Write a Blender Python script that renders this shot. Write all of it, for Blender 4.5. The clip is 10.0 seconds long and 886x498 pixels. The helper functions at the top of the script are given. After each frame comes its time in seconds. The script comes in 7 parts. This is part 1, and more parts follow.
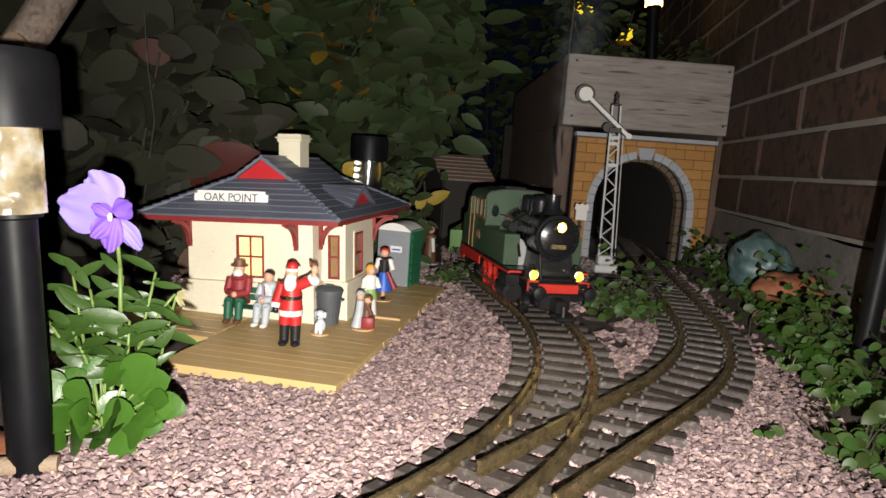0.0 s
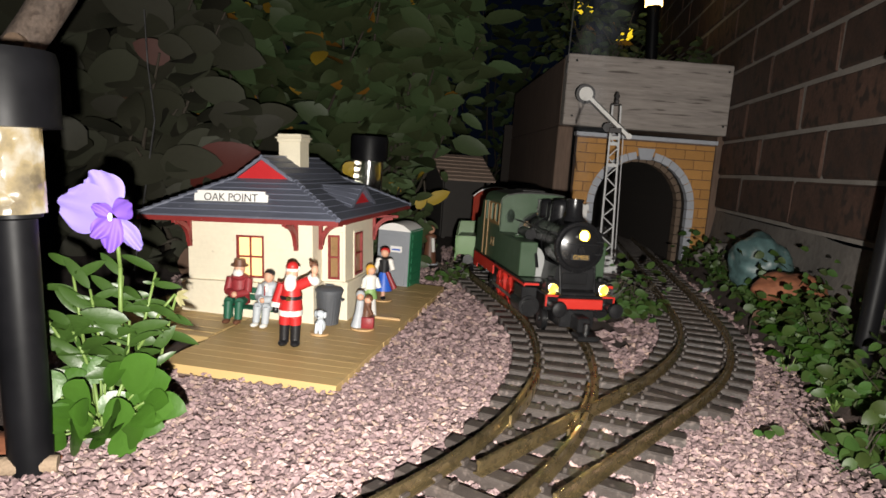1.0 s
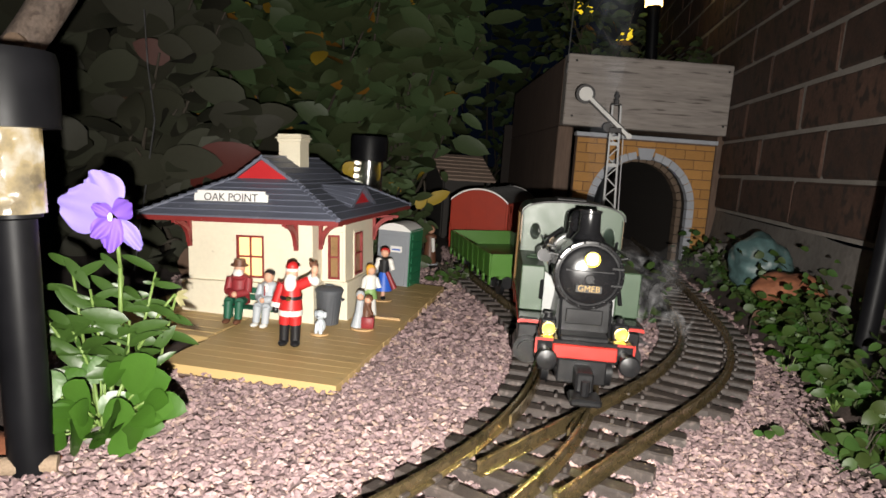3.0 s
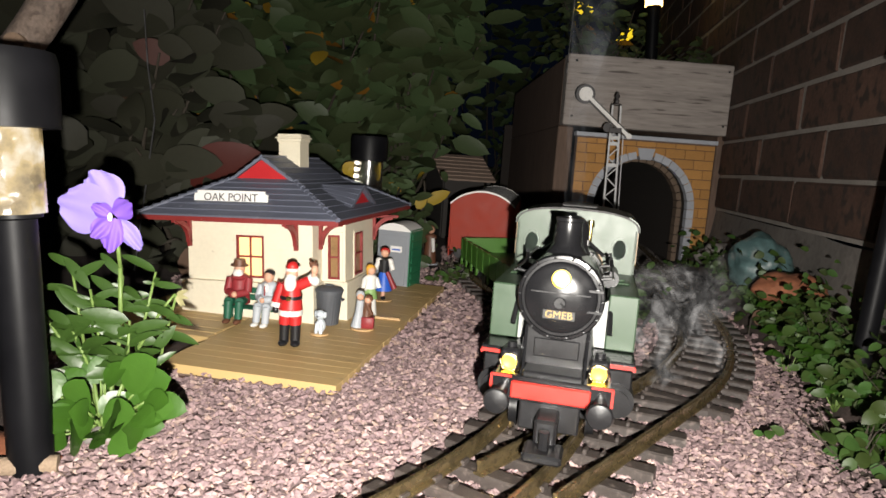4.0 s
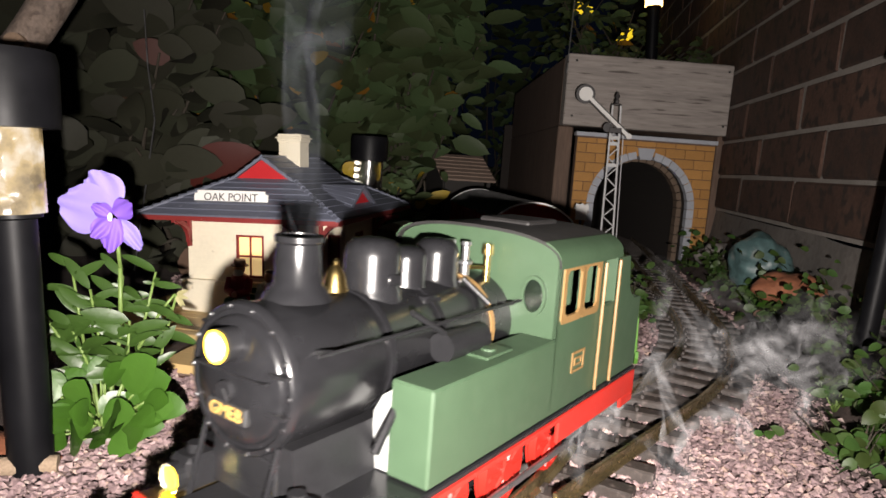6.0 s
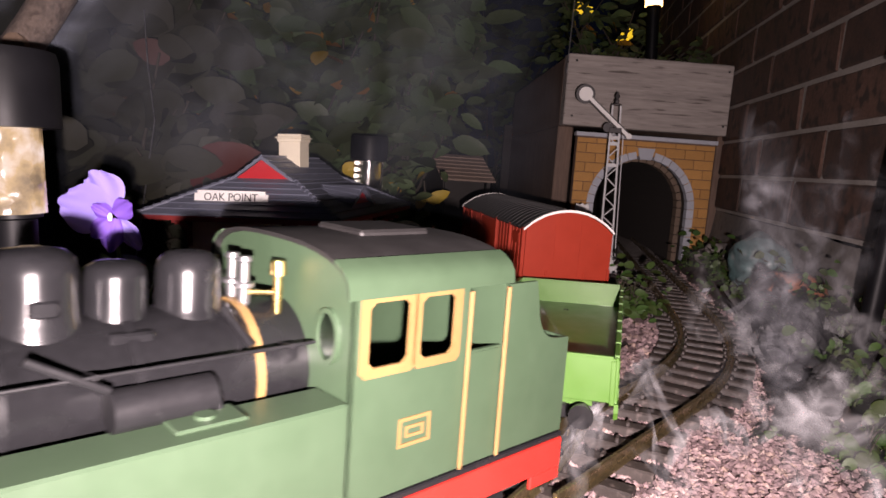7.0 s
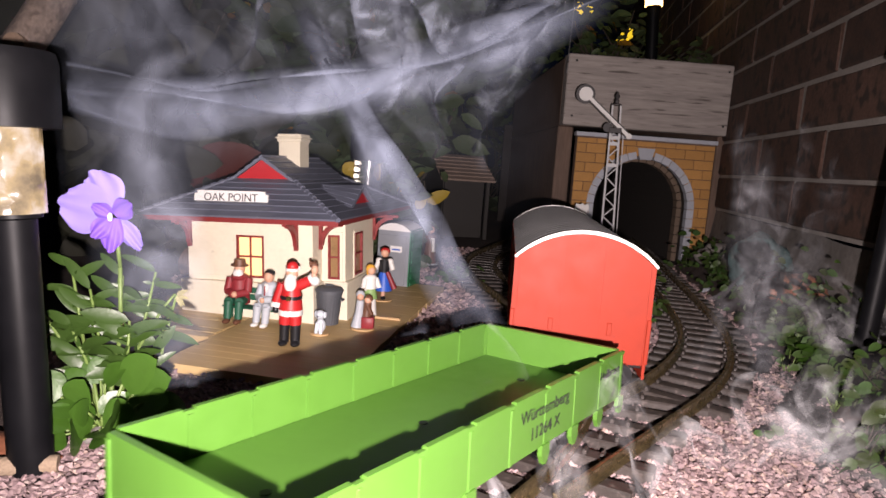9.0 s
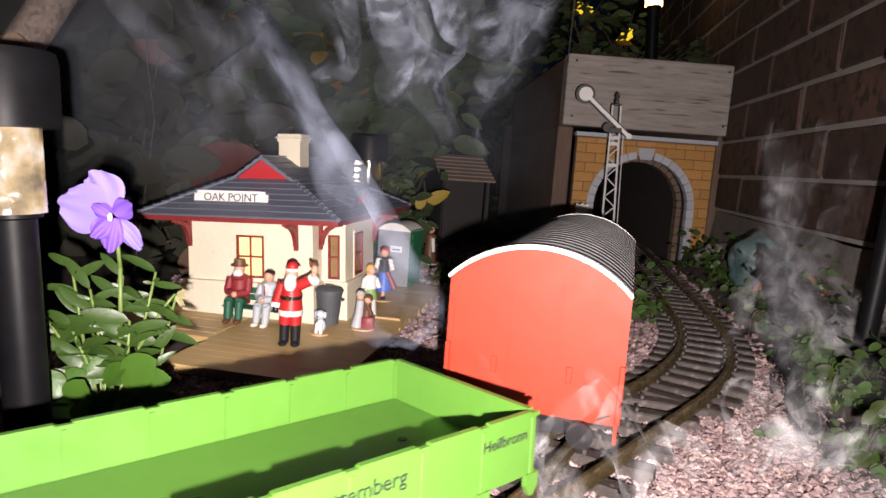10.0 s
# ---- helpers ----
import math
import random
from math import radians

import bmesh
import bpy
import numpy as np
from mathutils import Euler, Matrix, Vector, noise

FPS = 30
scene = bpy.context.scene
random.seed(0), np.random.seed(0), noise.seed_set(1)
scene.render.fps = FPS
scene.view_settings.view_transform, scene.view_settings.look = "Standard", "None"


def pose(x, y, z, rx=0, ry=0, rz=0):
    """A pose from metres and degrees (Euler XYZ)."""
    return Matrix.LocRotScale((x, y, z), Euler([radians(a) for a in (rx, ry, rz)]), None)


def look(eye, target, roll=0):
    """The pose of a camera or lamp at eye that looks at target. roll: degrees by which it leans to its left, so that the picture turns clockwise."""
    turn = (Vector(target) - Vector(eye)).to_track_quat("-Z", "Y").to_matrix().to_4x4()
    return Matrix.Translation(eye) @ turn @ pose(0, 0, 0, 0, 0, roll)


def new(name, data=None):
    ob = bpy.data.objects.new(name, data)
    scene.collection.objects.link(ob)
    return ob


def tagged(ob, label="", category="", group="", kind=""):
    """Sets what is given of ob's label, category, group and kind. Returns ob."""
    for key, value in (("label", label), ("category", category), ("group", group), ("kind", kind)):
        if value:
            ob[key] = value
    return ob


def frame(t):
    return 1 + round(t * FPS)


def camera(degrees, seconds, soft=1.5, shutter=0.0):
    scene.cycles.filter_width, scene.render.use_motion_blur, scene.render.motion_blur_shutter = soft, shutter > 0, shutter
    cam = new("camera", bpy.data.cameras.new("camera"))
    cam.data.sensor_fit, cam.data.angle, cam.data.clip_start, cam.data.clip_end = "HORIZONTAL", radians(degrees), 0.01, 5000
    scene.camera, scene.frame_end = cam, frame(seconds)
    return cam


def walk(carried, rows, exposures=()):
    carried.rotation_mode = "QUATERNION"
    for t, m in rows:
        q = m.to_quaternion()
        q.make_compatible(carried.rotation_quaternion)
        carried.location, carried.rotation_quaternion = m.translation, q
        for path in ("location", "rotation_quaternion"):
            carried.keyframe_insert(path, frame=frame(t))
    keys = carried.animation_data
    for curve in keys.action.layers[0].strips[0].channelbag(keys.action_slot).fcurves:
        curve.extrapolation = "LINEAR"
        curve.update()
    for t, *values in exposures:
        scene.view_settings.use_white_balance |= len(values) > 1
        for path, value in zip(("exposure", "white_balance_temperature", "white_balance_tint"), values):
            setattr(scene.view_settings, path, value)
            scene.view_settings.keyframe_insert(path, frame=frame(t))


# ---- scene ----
# A garden railway at night: a station, a junction, a tunnel, and a train that passes.
cam = camera(68.2, 10.0, soft=1.6, shutter=0.35)
EYE = (0.0, 0.0, 0.174)
VIEW = look(EYE, (0.0, 0.9912, 0.174 - 0.1326), 4.1)
walk(cam, [(0.0, VIEW), (10.0, VIEW)], [(0.0, 0.0, 6500, 10), (5.5, 0.0, 6500, 10), (7.0, -0.20, 6750, 34), (8.0, -0.24, 6750, 40), (8.5, -0.16, 6750, 42), (9.3, -0.05, 6550, 20), (10.0, 0.0, 6600, 22)])

# ---------------------------------------------------------------- light
world = bpy.data.worlds.new("night")
scene.world = world
world.use_nodes = True
world.node_tree.nodes["Background"].inputs[0].default_value = (0.10, 0.16, 0.34, 1)
world.node_tree.nodes["Background"].inputs[1].default_value = 0.012


def torch():
    """The torch of the camera itself, just right of, below and behind the lens."""
    lamp = bpy.data.lights.new("camera_torch", "SPOT")
    lamp.energy, lamp.shadow_soft_size = 36.0, 0.003
    lamp.spot_size, lamp.spot_blend = radians(109), 1.0
    lamp.color = (1.0, 0.95, 0.875)
    ob = new("camera_torch", lamp)
    ob.matrix_world = look((0.012, -0.05, 0.160), (-0.002, 0.9912, 0.070))


torch()

# ---------------------------------------------------------------- small tools


def nodes_of(m):
    return m.node_tree.nodes, m.node_tree.links


def mat(name, base, rough=0.6, metal=0.0, vary=0.12, grain=60.0, stain=7.0, bump=0.15, dirt=None, dirt_at=0.62, coat=0.0, spec=0.5, stretch=None, piece=0.0):
    """A procedural surface: base colour with fine grain, broad stains, relief and an optional dirt colour."""
    m = bpy.data.materials.new(name)
    m.use_nodes = True
    N, L = nodes_of(m)
    b = N["Principled BSDF"]
    b.inputs["Metallic"].default_value = metal
    b.inputs["Specular IOR Level"].default_value = spec
    b.inputs["Coat Weight"].default_value = coat
    tc = N.new("ShaderNodeTexCoord")
    src = tc.outputs["Object"]
    if stretch:
        mp = N.new("ShaderNodeMapping")
        mp.inputs["Scale"].default_value = stretch
        L.new(src, mp.inputs[0])
        src = mp.outputs[0]
    fine, broad = N.new("ShaderNodeTexNoise"), N.new("ShaderNodeTexNoise")
    for n, s in ((fine, grain), (broad, stain)):
        n.inputs["Scale"].default_value, n.inputs["Detail"].default_value = s * 10, 4
        L.new(src, n.inputs["Vector"])
    mixv = N.new("ShaderNodeMath")
    mixv.operation = "ADD"
    L.new(fine.outputs[0], mixv.inputs[0])
    L.new(broad.outputs[0], mixv.inputs[1])
    rampn = N.new("ShaderNodeMapRange")
    rampn.inputs["From Min"].default_value, rampn.inputs["From Max"].default_value = 0.6, 1.4
    rampn.inputs["To Min"].default_value, rampn.inputs["To Max"].default_value = 1 - vary, 1 + vary
    L.new(mixv.outputs[0], rampn.inputs[0])
    val = rampn.outputs[0]
    if piece:
        oi = N.new("ShaderNodeObjectInfo")
        pr = N.new("ShaderNodeMapRange")
        pr.inputs["To Min"].default_value, pr.inputs["To Max"].default_value = 1 - piece, 1 + piece
        L.new(oi.outputs["Random"], pr.inputs[0])
        mu = N.new("ShaderNodeMath")
        mu.operation = "MULTIPLY"
        L.new(val, mu.inputs[0])
        L.new(pr.outputs[0], mu.inputs[1])
        val = mu.outputs[0]
    mul = N.new("ShaderNodeVectorMath")
    mul.operation = "SCALE"
    mul.inputs[0].default_value = base[:3]
    L.new(val, mul.inputs["Scale"])
    col = mul.outputs[0]
    if dirt:
        step = N.new("ShaderNodeMapRange")
        step.inputs["From Min"].default_value, step.inputs["From Max"].default_value = dirt_at, dirt_at + 0.10
        dn = N.new("ShaderNodeTexNoise")
        dn.inputs["Scale"].default_value, dn.inputs["Detail"].default_value = stain * 25, 8
        L.new(src, dn.inputs["Vector"])
        L.new(dn.outputs[0], step.inputs[0])
        mx = N.new("ShaderNodeMix")
        mx.data_type = "RGBA"
        mx.inputs["B"].default_value = (*dirt[:3], 1)
        L.new(col, mx.inputs["A"])
        L.new(step.outputs[0], mx.inputs["Factor"])
        col = mx.outputs["Result"]
    L.new(col, b.inputs["Base Color"])
    rr = N.new("ShaderNodeMapRange")
    rr.inputs["To Min"].default_value, rr.inputs["To Max"].default_value = max(0.03, rough - 0.12), min(1, rough + 0.12)
    L.new(broad.outputs[0], rr.inputs[0])
    L.new(rr.outputs[0], b.inputs["Roughness"])
    if bump:
        bp = N.new("ShaderNodeBump")
        bp.inputs["Strength"].default_value, bp.inputs["Distance"].default_value = bump, 0.001
        L.new(fine.outputs[0], bp.inputs["Height"])
        L.new(bp.outputs[0], b.inputs["Normal"])
    return m


def glow(name, colour, strength):
    m = bpy.data.materials.new(name)
    m.use_nodes = True
    b = m.node_tree.nodes["Principled BSDF"]
    b.inputs["Base Color"].default_value = (*colour, 1)
    b.inputs["Emission Color"].default_value = (*colour, 1)
    b.inputs["Emission Strength"].default_value = strength
    return m


def glass(name, colour, rough=0.05):
    m = bpy.data.materials.new(name)
    m.use_nodes = True
    b = m.node_tree.nodes["Principled BSDF"]
    b.inputs["Base Color"].default_value = (*colour, 1)
    b.inputs["Transmission Weight"].default_value = 1.0
    b.inputs["Roughness"].default_value = rough
    b.inputs["IOR"].default_value = 1.45
    return m


def part(name, bm, material, parent=None, label="", smooth=False):
    me = bpy.data.meshes.new(name)
    bmesh.ops.recalc_face_normals(bm, faces=bm.faces[:])
    bm.to_mesh(me)
    bm.free()
    me.materials.append(material)
    if smooth:
        for p in me.polygons:
            p.use_smooth = True
        me.set_sharp_from_angle(angle=radians(40))
    ob = new(name, me)
    if parent is not None:
        ob.parent = parent
    if label:
        ob["label"] = label
    return ob


def thing(name, label, category, m=None, group="", kind=""):
    ob = new(name)
    ob.empty_display_size = 0.02
    if m is not None:
        ob.matrix_basis = m
    return tagged(ob, label, category, group, kind)


def B():
    return bmesh.new()


def box(bm, x0, x1, y0, y1, z0, z1, bevel=0.0, m=None):
    r = bmesh.ops.create_cube(bm, size=1.0)
    vs = r["verts"]
    for v in vs:
        v.co = Vector((x0 + (v.co.x + 0.5) * (x1 - x0), y0 + (v.co.y + 0.5) * (y1 - y0), z0 + (v.co.z + 0.5) * (z1 - z0)))
    if bevel:
        es = list({e for v in vs for e in v.link_edges})
        res = bmesh.ops.bevel(bm, geom=es, offset=bevel, segments=1, affect="EDGES", profile=0.5)
        vs = list({v for f in res["faces"] for v in f.verts} | {v for v in vs if v.is_valid})
    if m is not None:
        for v in vs:
            v.co = m @ v.co
    return bm


def rod(bm, a, b, r0, r1=None, seg=12, caps=True):
    """A round bar or cone from a to b."""
    a, b = Vector(a), Vector(b)
    d = b - a
    q = d.to_track_quat("Z", "Y").to_matrix().to_4x4()
    bmesh.ops.create_cone(bm, cap_ends=caps, segments=seg, radius1=max(r0, 1e-5), radius2=max(r0 if r1 is None else r1, 1e-5), depth=d.length,
                          matrix=Matrix.Translation((a + b) / 2) @ q)
    return bm


def lathe(bm, profile, seg=24, m=None):
    """Turns a profile of (radius, height) about z."""
    rings = []
    for r, z in profile:
        ring = []
        for i in range(seg):
            a = 2 * math.pi * i / seg
            co = Vector((r * math.cos(a), r * math.sin(a), z))
            ring.append(bm.verts.new(m @ co if m is not None else co))
        rings.append(ring)
    for p, q in zip(rings, rings[1:]):
        for i in range(seg):
            bm.faces.new((p[i], p[(i + 1) % seg], q[(i + 1) % seg], q[i]))
    bm.faces.new(rings[0][::-1])
    bm.faces.new(rings[-1])
    return bm


def ball(bm, c, r, s=(1, 1, 1), seg=12, m=None):
    mm = Matrix.Translation(c) @ Matrix.Diagonal((*s, 1))
    if m is not None:
        mm = m @ mm
    bmesh.ops.create_uvsphere(bm, u_segments=seg, v_segments=max(6, seg // 2), radius=r, matrix=mm)
    return bm


def slab(bm, outline, lo, hi, axis="z", m=None):
    """Extrudes a 2D outline along an axis: 'x' takes (y, z), 'y' takes (x, z), 'z' takes (x, y)."""
    def at(p, h):
        co = Vector({"x": (h, p[0], p[1]), "y": (p[0], h, p[1]), "z": (p[0], p[1], h)}[axis])
        return m @ co if m is not None else co
    a = [bm.verts.new(at(p, lo)) for p in outline]
    b = [bm.verts.new(at(p, hi)) for p in outline]
    n = len(outline)
    bm.faces.new(a)
    bm.faces.new(b[::-1])
    for i in range(n):
        bm.faces.new((a[i], b[i], b[(i + 1) % n], a[(i + 1) % n]))
    return bm


def hollow(bm, outer, inner, lo, hi, axis="z"):
    """Extrudes the band between two outlines of equal count."""
    def at(p, h):
        return Vector({"x": (h, p[0], p[1]), "y": (p[0], h, p[1]), "z": (p[0], p[1], h)}[axis])
    n = len(outer)
    v = [[bm.verts.new(at(p, h)) for p in ring] for ring in (outer, inner) for h in (lo, hi)]
    for i in range(n):
        j = (i + 1) % n
        bm.faces.new((v[0][i], v[0][j], v[1][j], v[1][i]))
        bm.faces.new((v[2][i], v[2][j], v[3][j], v[3][i]))
        bm.faces.new((v[0][i], v[0][j], v[2][j], v[2][i]))
        bm.faces.new((v[1][i], v[1][j], v[3][j], v[3][i]))
    return bm


def sweep(bm, pts, section, closed=False):
    """Sweeps a (side, up) section along ground points that carry their own height."""
    rings = []
    n = len(pts)
    for i, p in enumerate(pts):
        a, b = Vector(pts[max(i - 1, 0)]), Vector(pts[min(i + 1, n - 1)])
        d = (b - a).normalized()
        side = Vector((d.y, -d.x, 0)).normalized()
        rings.append([bm.verts.new(Vector(p) + side * s + Vector((0, 0, u))) for s, u in section])
    k = len(section)
    for p, q in zip(rings, rings[1:]):
        for i in range(k):
            bm.faces.new((p[i], p[(i + 1) % k], q[(i + 1) % k], q[i]))
    bm.faces.new(rings[0])
    bm.faces.new(rings[-1][::-1])
    return bm


# ---------------------------------------------------------------- the tracks
RAIL = 0.017  # top of the rails above the ballast


def line(x, y, heading, bends, step=0.004):
    """Points and headings along a line of (length, curvature) stretches."""
    out, h, s = [], radians(heading), 0.0
    for length, k in bends:
        for _ in range(round(length / step)):
            out.append((s, x, y, h))
            x, y, h, s = x + math.cos(h) * step, y + math.sin(h) * step, h + k * step, s + step
    return out


# the train's line: from the far bend behind the station, past the junction, away to the front
MAIN = line(0.305, 1.8471, -108.32, [(0.68, 0.0), (0.296, 1.7555), (0.152, 0.0766), (0.28, -1.650), (0.16, -1.8123), (0.80, -1.7711), (0.9, 0.0)])
S0 = 0.58  # distance along MAIN from which the run below is counted


def on_main(s):
    i = min(max(s / 0.004, 0), len(MAIN) - 2)
    k = int(i)
    f = i - k
    a, b = MAIN[k], MAIN[k + 1]
    return Vector((a[1] + (b[1] - a[1]) * f, a[2] + (b[2] - a[2]) * f, RAIL))


def ride(front, gap_f, gap_r, reach):
    """Pose of a vehicle whose nose is `front` metres along the line; it rests on two axles gap_f and gap_r behind it; its origin is `reach` behind."""
    a, b = on_main(front - gap_f), on_main(front - gap_r)
    d = (a - b).normalized()
    o = a + d * (gap_f - reach)
    return Matrix.Translation(o) @ Matrix.Rotation(math.atan2(d.y, d.x), 4, "Z")


BRANCH = line(0.1192, 0.4072, 50.5, [(0.072, 0.0), (0.328, 1.56), (1.3, 0.024)])
BRANCH = [(-s, x, y, h) for s, x, y, h in reversed(BRANCH)] + [(i * 0.004, 0.1192 - math.cos(radians(50.5)) * i * 0.004, 0.4072 - math.sin(radians(50.5)) * i * 0.004, radians(50.5)) for i in range(1, 32)]

# ---------------------------------------------------------------- materials
M_RAIL = mat("weathered_brass_rail", (0.30, 0.23, 0.12), rough=0.28, metal=0.85, vary=0.35, grain=40, dirt=(0.20, 0.155, 0.085), dirt_at=0.54)
M_TIE = mat("dark_brown_plastic_tie", (0.050, 0.041, 0.037), rough=0.42, vary=0.3, grain=90, bump=0.3, dirt=(0.13, 0.105, 0.095), dirt_at=0.58, piece=0.25)
M_SOIL = mat("dark_soil", (0.06, 0.042, 0.036), rough=0.95, vary=0.4, grain=40, bump=0.9)
M_BLACK = mat("black_gloss_paint", (0.009, 0.009, 0.010), rough=0.24, vary=0.2, bump=0.03, grain=30)
M_DULL = mat("black_satin_metal", (0.010, 0.010, 0.011), spec=0.35, rough=0.36, vary=0.25, bump=0.08)
M_GREEN = mat("pale_green_locomotive_paint", (0.037, 0.065, 0.036), rough=0.42, vary=0.06, bump=0.04, grain=20)
M_RED = mat("red_paint", (0.45, 0.022, 0.014), rough=0.42, vary=0.08, bump=0.04)
M_CREAM = mat("ochre_lining", (0.19, 0.112, 0.042), rough=0.45, vary=0.08, bump=0.03)
M_STEEL = mat("grey_steel", (0.35, 0.35, 0.36), rough=0.3, metal=0.9, vary=0.15, bump=0.05)
M_BRASS = mat("polished_brass", (0.75, 0.55, 0.22), rough=0.25, metal=1.0, vary=0.1, bump=0.03)
M_GOLD = mat("gold_lettering", (0.36, 0.225, 0.06), rough=0.35, vary=0.05, bump=0)
M_WAGON = mat("bright_green_wagon_plastic", (0.062, 0.165, 0.022), rough=0.40, vary=0.05, bump=0.04, grain=15)
M_VAN = mat("red_van_plastic", (0.28, 0.025, 0.009), spec=0.25, rough=0.55, vary=0.07, bump=0.05, grain=12, dirt=(0.21, 0.020, 0.012), dirt_at=0.68)
M_ROOF = mat("black_ribbed_roof", (0.012, 0.011, 0.011), rough=0.6, vary=0.25, bump=0.1)
M_WHITE = mat("white_paint", (0.78, 0.76, 0.73), rough=0.5, vary=0.05, bump=0.05)
M_INK = mat("black_lettering", (0.015, 0.015, 0.015), rough=0.5, vary=0.1, bump=0)
M_GREYP = mat("pale_grey_paint", (0.26, 0.265, 0.26), rough=0.45, vary=0.06, bump=0.04)
M_HEAD = glow("lit_warm_headlamp", (1.0, 0.82, 0.38), 1300.0)
# glow of the rings that imitate the yellow halo round each lens
M_HALO = glow("yellow_halo_glow", (1.0, 0.66, 0.04), 2.2)
M_PANE = glass("dark_pane", (0.6, 0.65, 0.65), 0.06)

# ---------------------------------------------------------------- ground and rails


def ground():
    bm = B()
    n = 60
    bmesh.ops.create_grid(bm, x_segments=n, y_segments=n, size=1.0)
    for v in bm.verts:
        v.co.x, v.co.y = v.co.x * 1.6, v.co.y * 1.6 + 1.0
        v.co.z = -0.004 + 0.003 * noise.noise(v.co * 9)
    ob = part("ground", bm, M_SOIL)
    tagged(ob, "dark damp garden soil under the gravel", "ground", kind="structure")
    bm = B()
    box(bm, -60, 60, -60, 60, -0.4, -0.03)
    far = part("far_ground", bm, M_SOIL)
    tagged(far, "dark garden ground reaching into the night", "ground", kind="structure")


ground()


def rail_pts(track, off, z, lo=0, hi=None):
    return [(x - math.sin(h) * off, y + math.cos(h) * off, z) for s, x, y, h in track[lo:hi:3]]


RAIL_SECTION = [(-0.0032, -0.0085), (0.0032, -0.0085), (0.0032, -0.0076), (0.0007, -0.0066), (0.0007, -0.0028), (0.0014, -0.0022), (0.0013, -0.0002), (0.0008, 0.0),
                (-0.0008, 0.0), (-0.0013, -0.0002), (-0.0014, -0.0022), (-0.0007, -0.0028), (-0.0007, -0.0066), (-0.0032, -0.0076)]


def tie_mesh(length):
    bm = B()
    w, h = 0.0063, 0.0078
    prof = [(-w, -h), (w, -h), (w, -0.0012), (w - 0.0012, 0), (-w + 0.0012, 0), (-w, -0.0012)]
    slab(bm, prof, -length / 2, length / 2, "y")
    for sgn in (-1, 1):  # raised rail chairs
        for o in (-0.0052, 0.0052):
            box(bm, -0.0035, 0.0035, sgn * 0.0235 + o - 0.0013, sgn * 0.0235 + o + 0.0013, -0.0005, 0.0026, bevel=0.0005)
    me = bpy.data.meshes.new("tie")
    bmesh.ops.recalc_face_normals(bm, faces=bm.faces[:])
    bm.to_mesh(me)
    bm.free()
    me.materials.append(M_TIE)
    return me


def tracks():
    t1 = thing("railway_track", "curved garden railway track with worn brass rails", "track", kind="structure")
    t2 = thing("railway_track", "junction track running from the tunnel on dark ties", "track", kind="structure")
    for off in (-0.0235, 0.0235):
        part("rail", sweep(B(), rail_pts(MAIN, off, RAIL), RAIL_SECTION), M_RAIL, t1, smooth=True)
        part("rail", sweep(B(), rail_pts(BRANCH, -off, RAIL - 0.0003), RAIL_SECTION), M_RAIL, t2, smooth=True)
    rng = random.Random(4)
    plain = tie_mesh(0.090)
    # centres of the branch, to widen the ties where the two lines join
    last = -1
    for s, x, y, h in MAIN:
        if s - last < 0.0278 or y < 0.02 and x > -0.1:
            continue
        last = s
        near = min(((bx - x) ** 2 + (by - y) ** 2, bx, by) for _, bx, by, _ in BRANCH)
        d = math.sqrt(near[0])
        if d < 0.078 and 0.2 < y < 0.60:
            side = Vector((-math.sin(h), math.cos(h)))
            c = Vector((near[1] - x, near[2] - y)).dot(side) / 2
            ob = new("tie", tie_mesh(0.090 + abs(c) * 2))
            px, py = x + side.x * c, y + side.y * c
        else:
            ob = new("tie", plain)
            px, py = x, y
        ob.parent = t1
        ob.matrix_basis = Matrix.Translation((px, py, RAIL - 0.0085 + rng.uniform(-0.0004, 0.0004))) @ Matrix.Rotation(h + rng.uniform(-0.02, 0.02), 4, "Z")
    last = -9
    for s, x, y, h in BRANCH:
        if s - last < 0.0278:
            continue
        last = s
        d = min((bx - x) ** 2 + (by - y) ** 2 for _, bx, by, _ in MAIN) ** 0.5
        if d < 0.080:
            continue
        ob = new("tie", plain)
        ob.parent = t2
        ob.matrix_basis = Matrix.Translation((x, y, RAIL - 0.0087 + rng.uniform(-0.0004, 0.0004))) @ Matrix.Rotation(h + rng.uniform(-0.02, 0.02), 4, "Z")
    # check rails and point blades of the junction
    near = [i for i, r in enumerate(MAIN) if 0.36 < r[2] < 0.50 and r[1] > 0]
    for off in (-0.0188, 0.0188):
        part("check_rail", sweep(B(), rail_pts(MAIN, off, RAIL - 0.0006, near[0] + 4, near[-1] - 8), [(-0.0008, -0.008), (0.0008, -0.008), (0.0008, 0), (-0.0008, 0)]), M_RAIL, t1)


tracks()

# ---------------------------------------------------------------- the train
def words(name, text, size, m, material, parent, label=""):
    cu = bpy.data.curves.new(name, "FONT")
    cu.body, cu.size, cu.align_x, cu.align_y, cu.extrude = text, size, "CENTER", "CENTER", 0.00012
    tmp = bpy.data.objects.new(name, cu)
    scene.collection.objects.link(tmp)
    me = bpy.data.meshes.new_from_object(tmp.evaluated_get(bpy.context.evaluated_depsgraph_get()))
    bpy.data.objects.remove(tmp)
    me.materials.clear()
    me.materials.append(material)
    ob = new(name, me)
    ob.parent = parent
    ob.matrix_basis = m
    if label:
        ob["label"] = label
    return ob


FACE_RIGHT = Matrix.Rotation(radians(90), 4, "X")  # letters on the right side of a vehicle, read along its length
FACE_FRONT = Matrix.Rotation(radians(90), 4, "Z") @ Matrix.Rotation(radians(90), 4, "X")


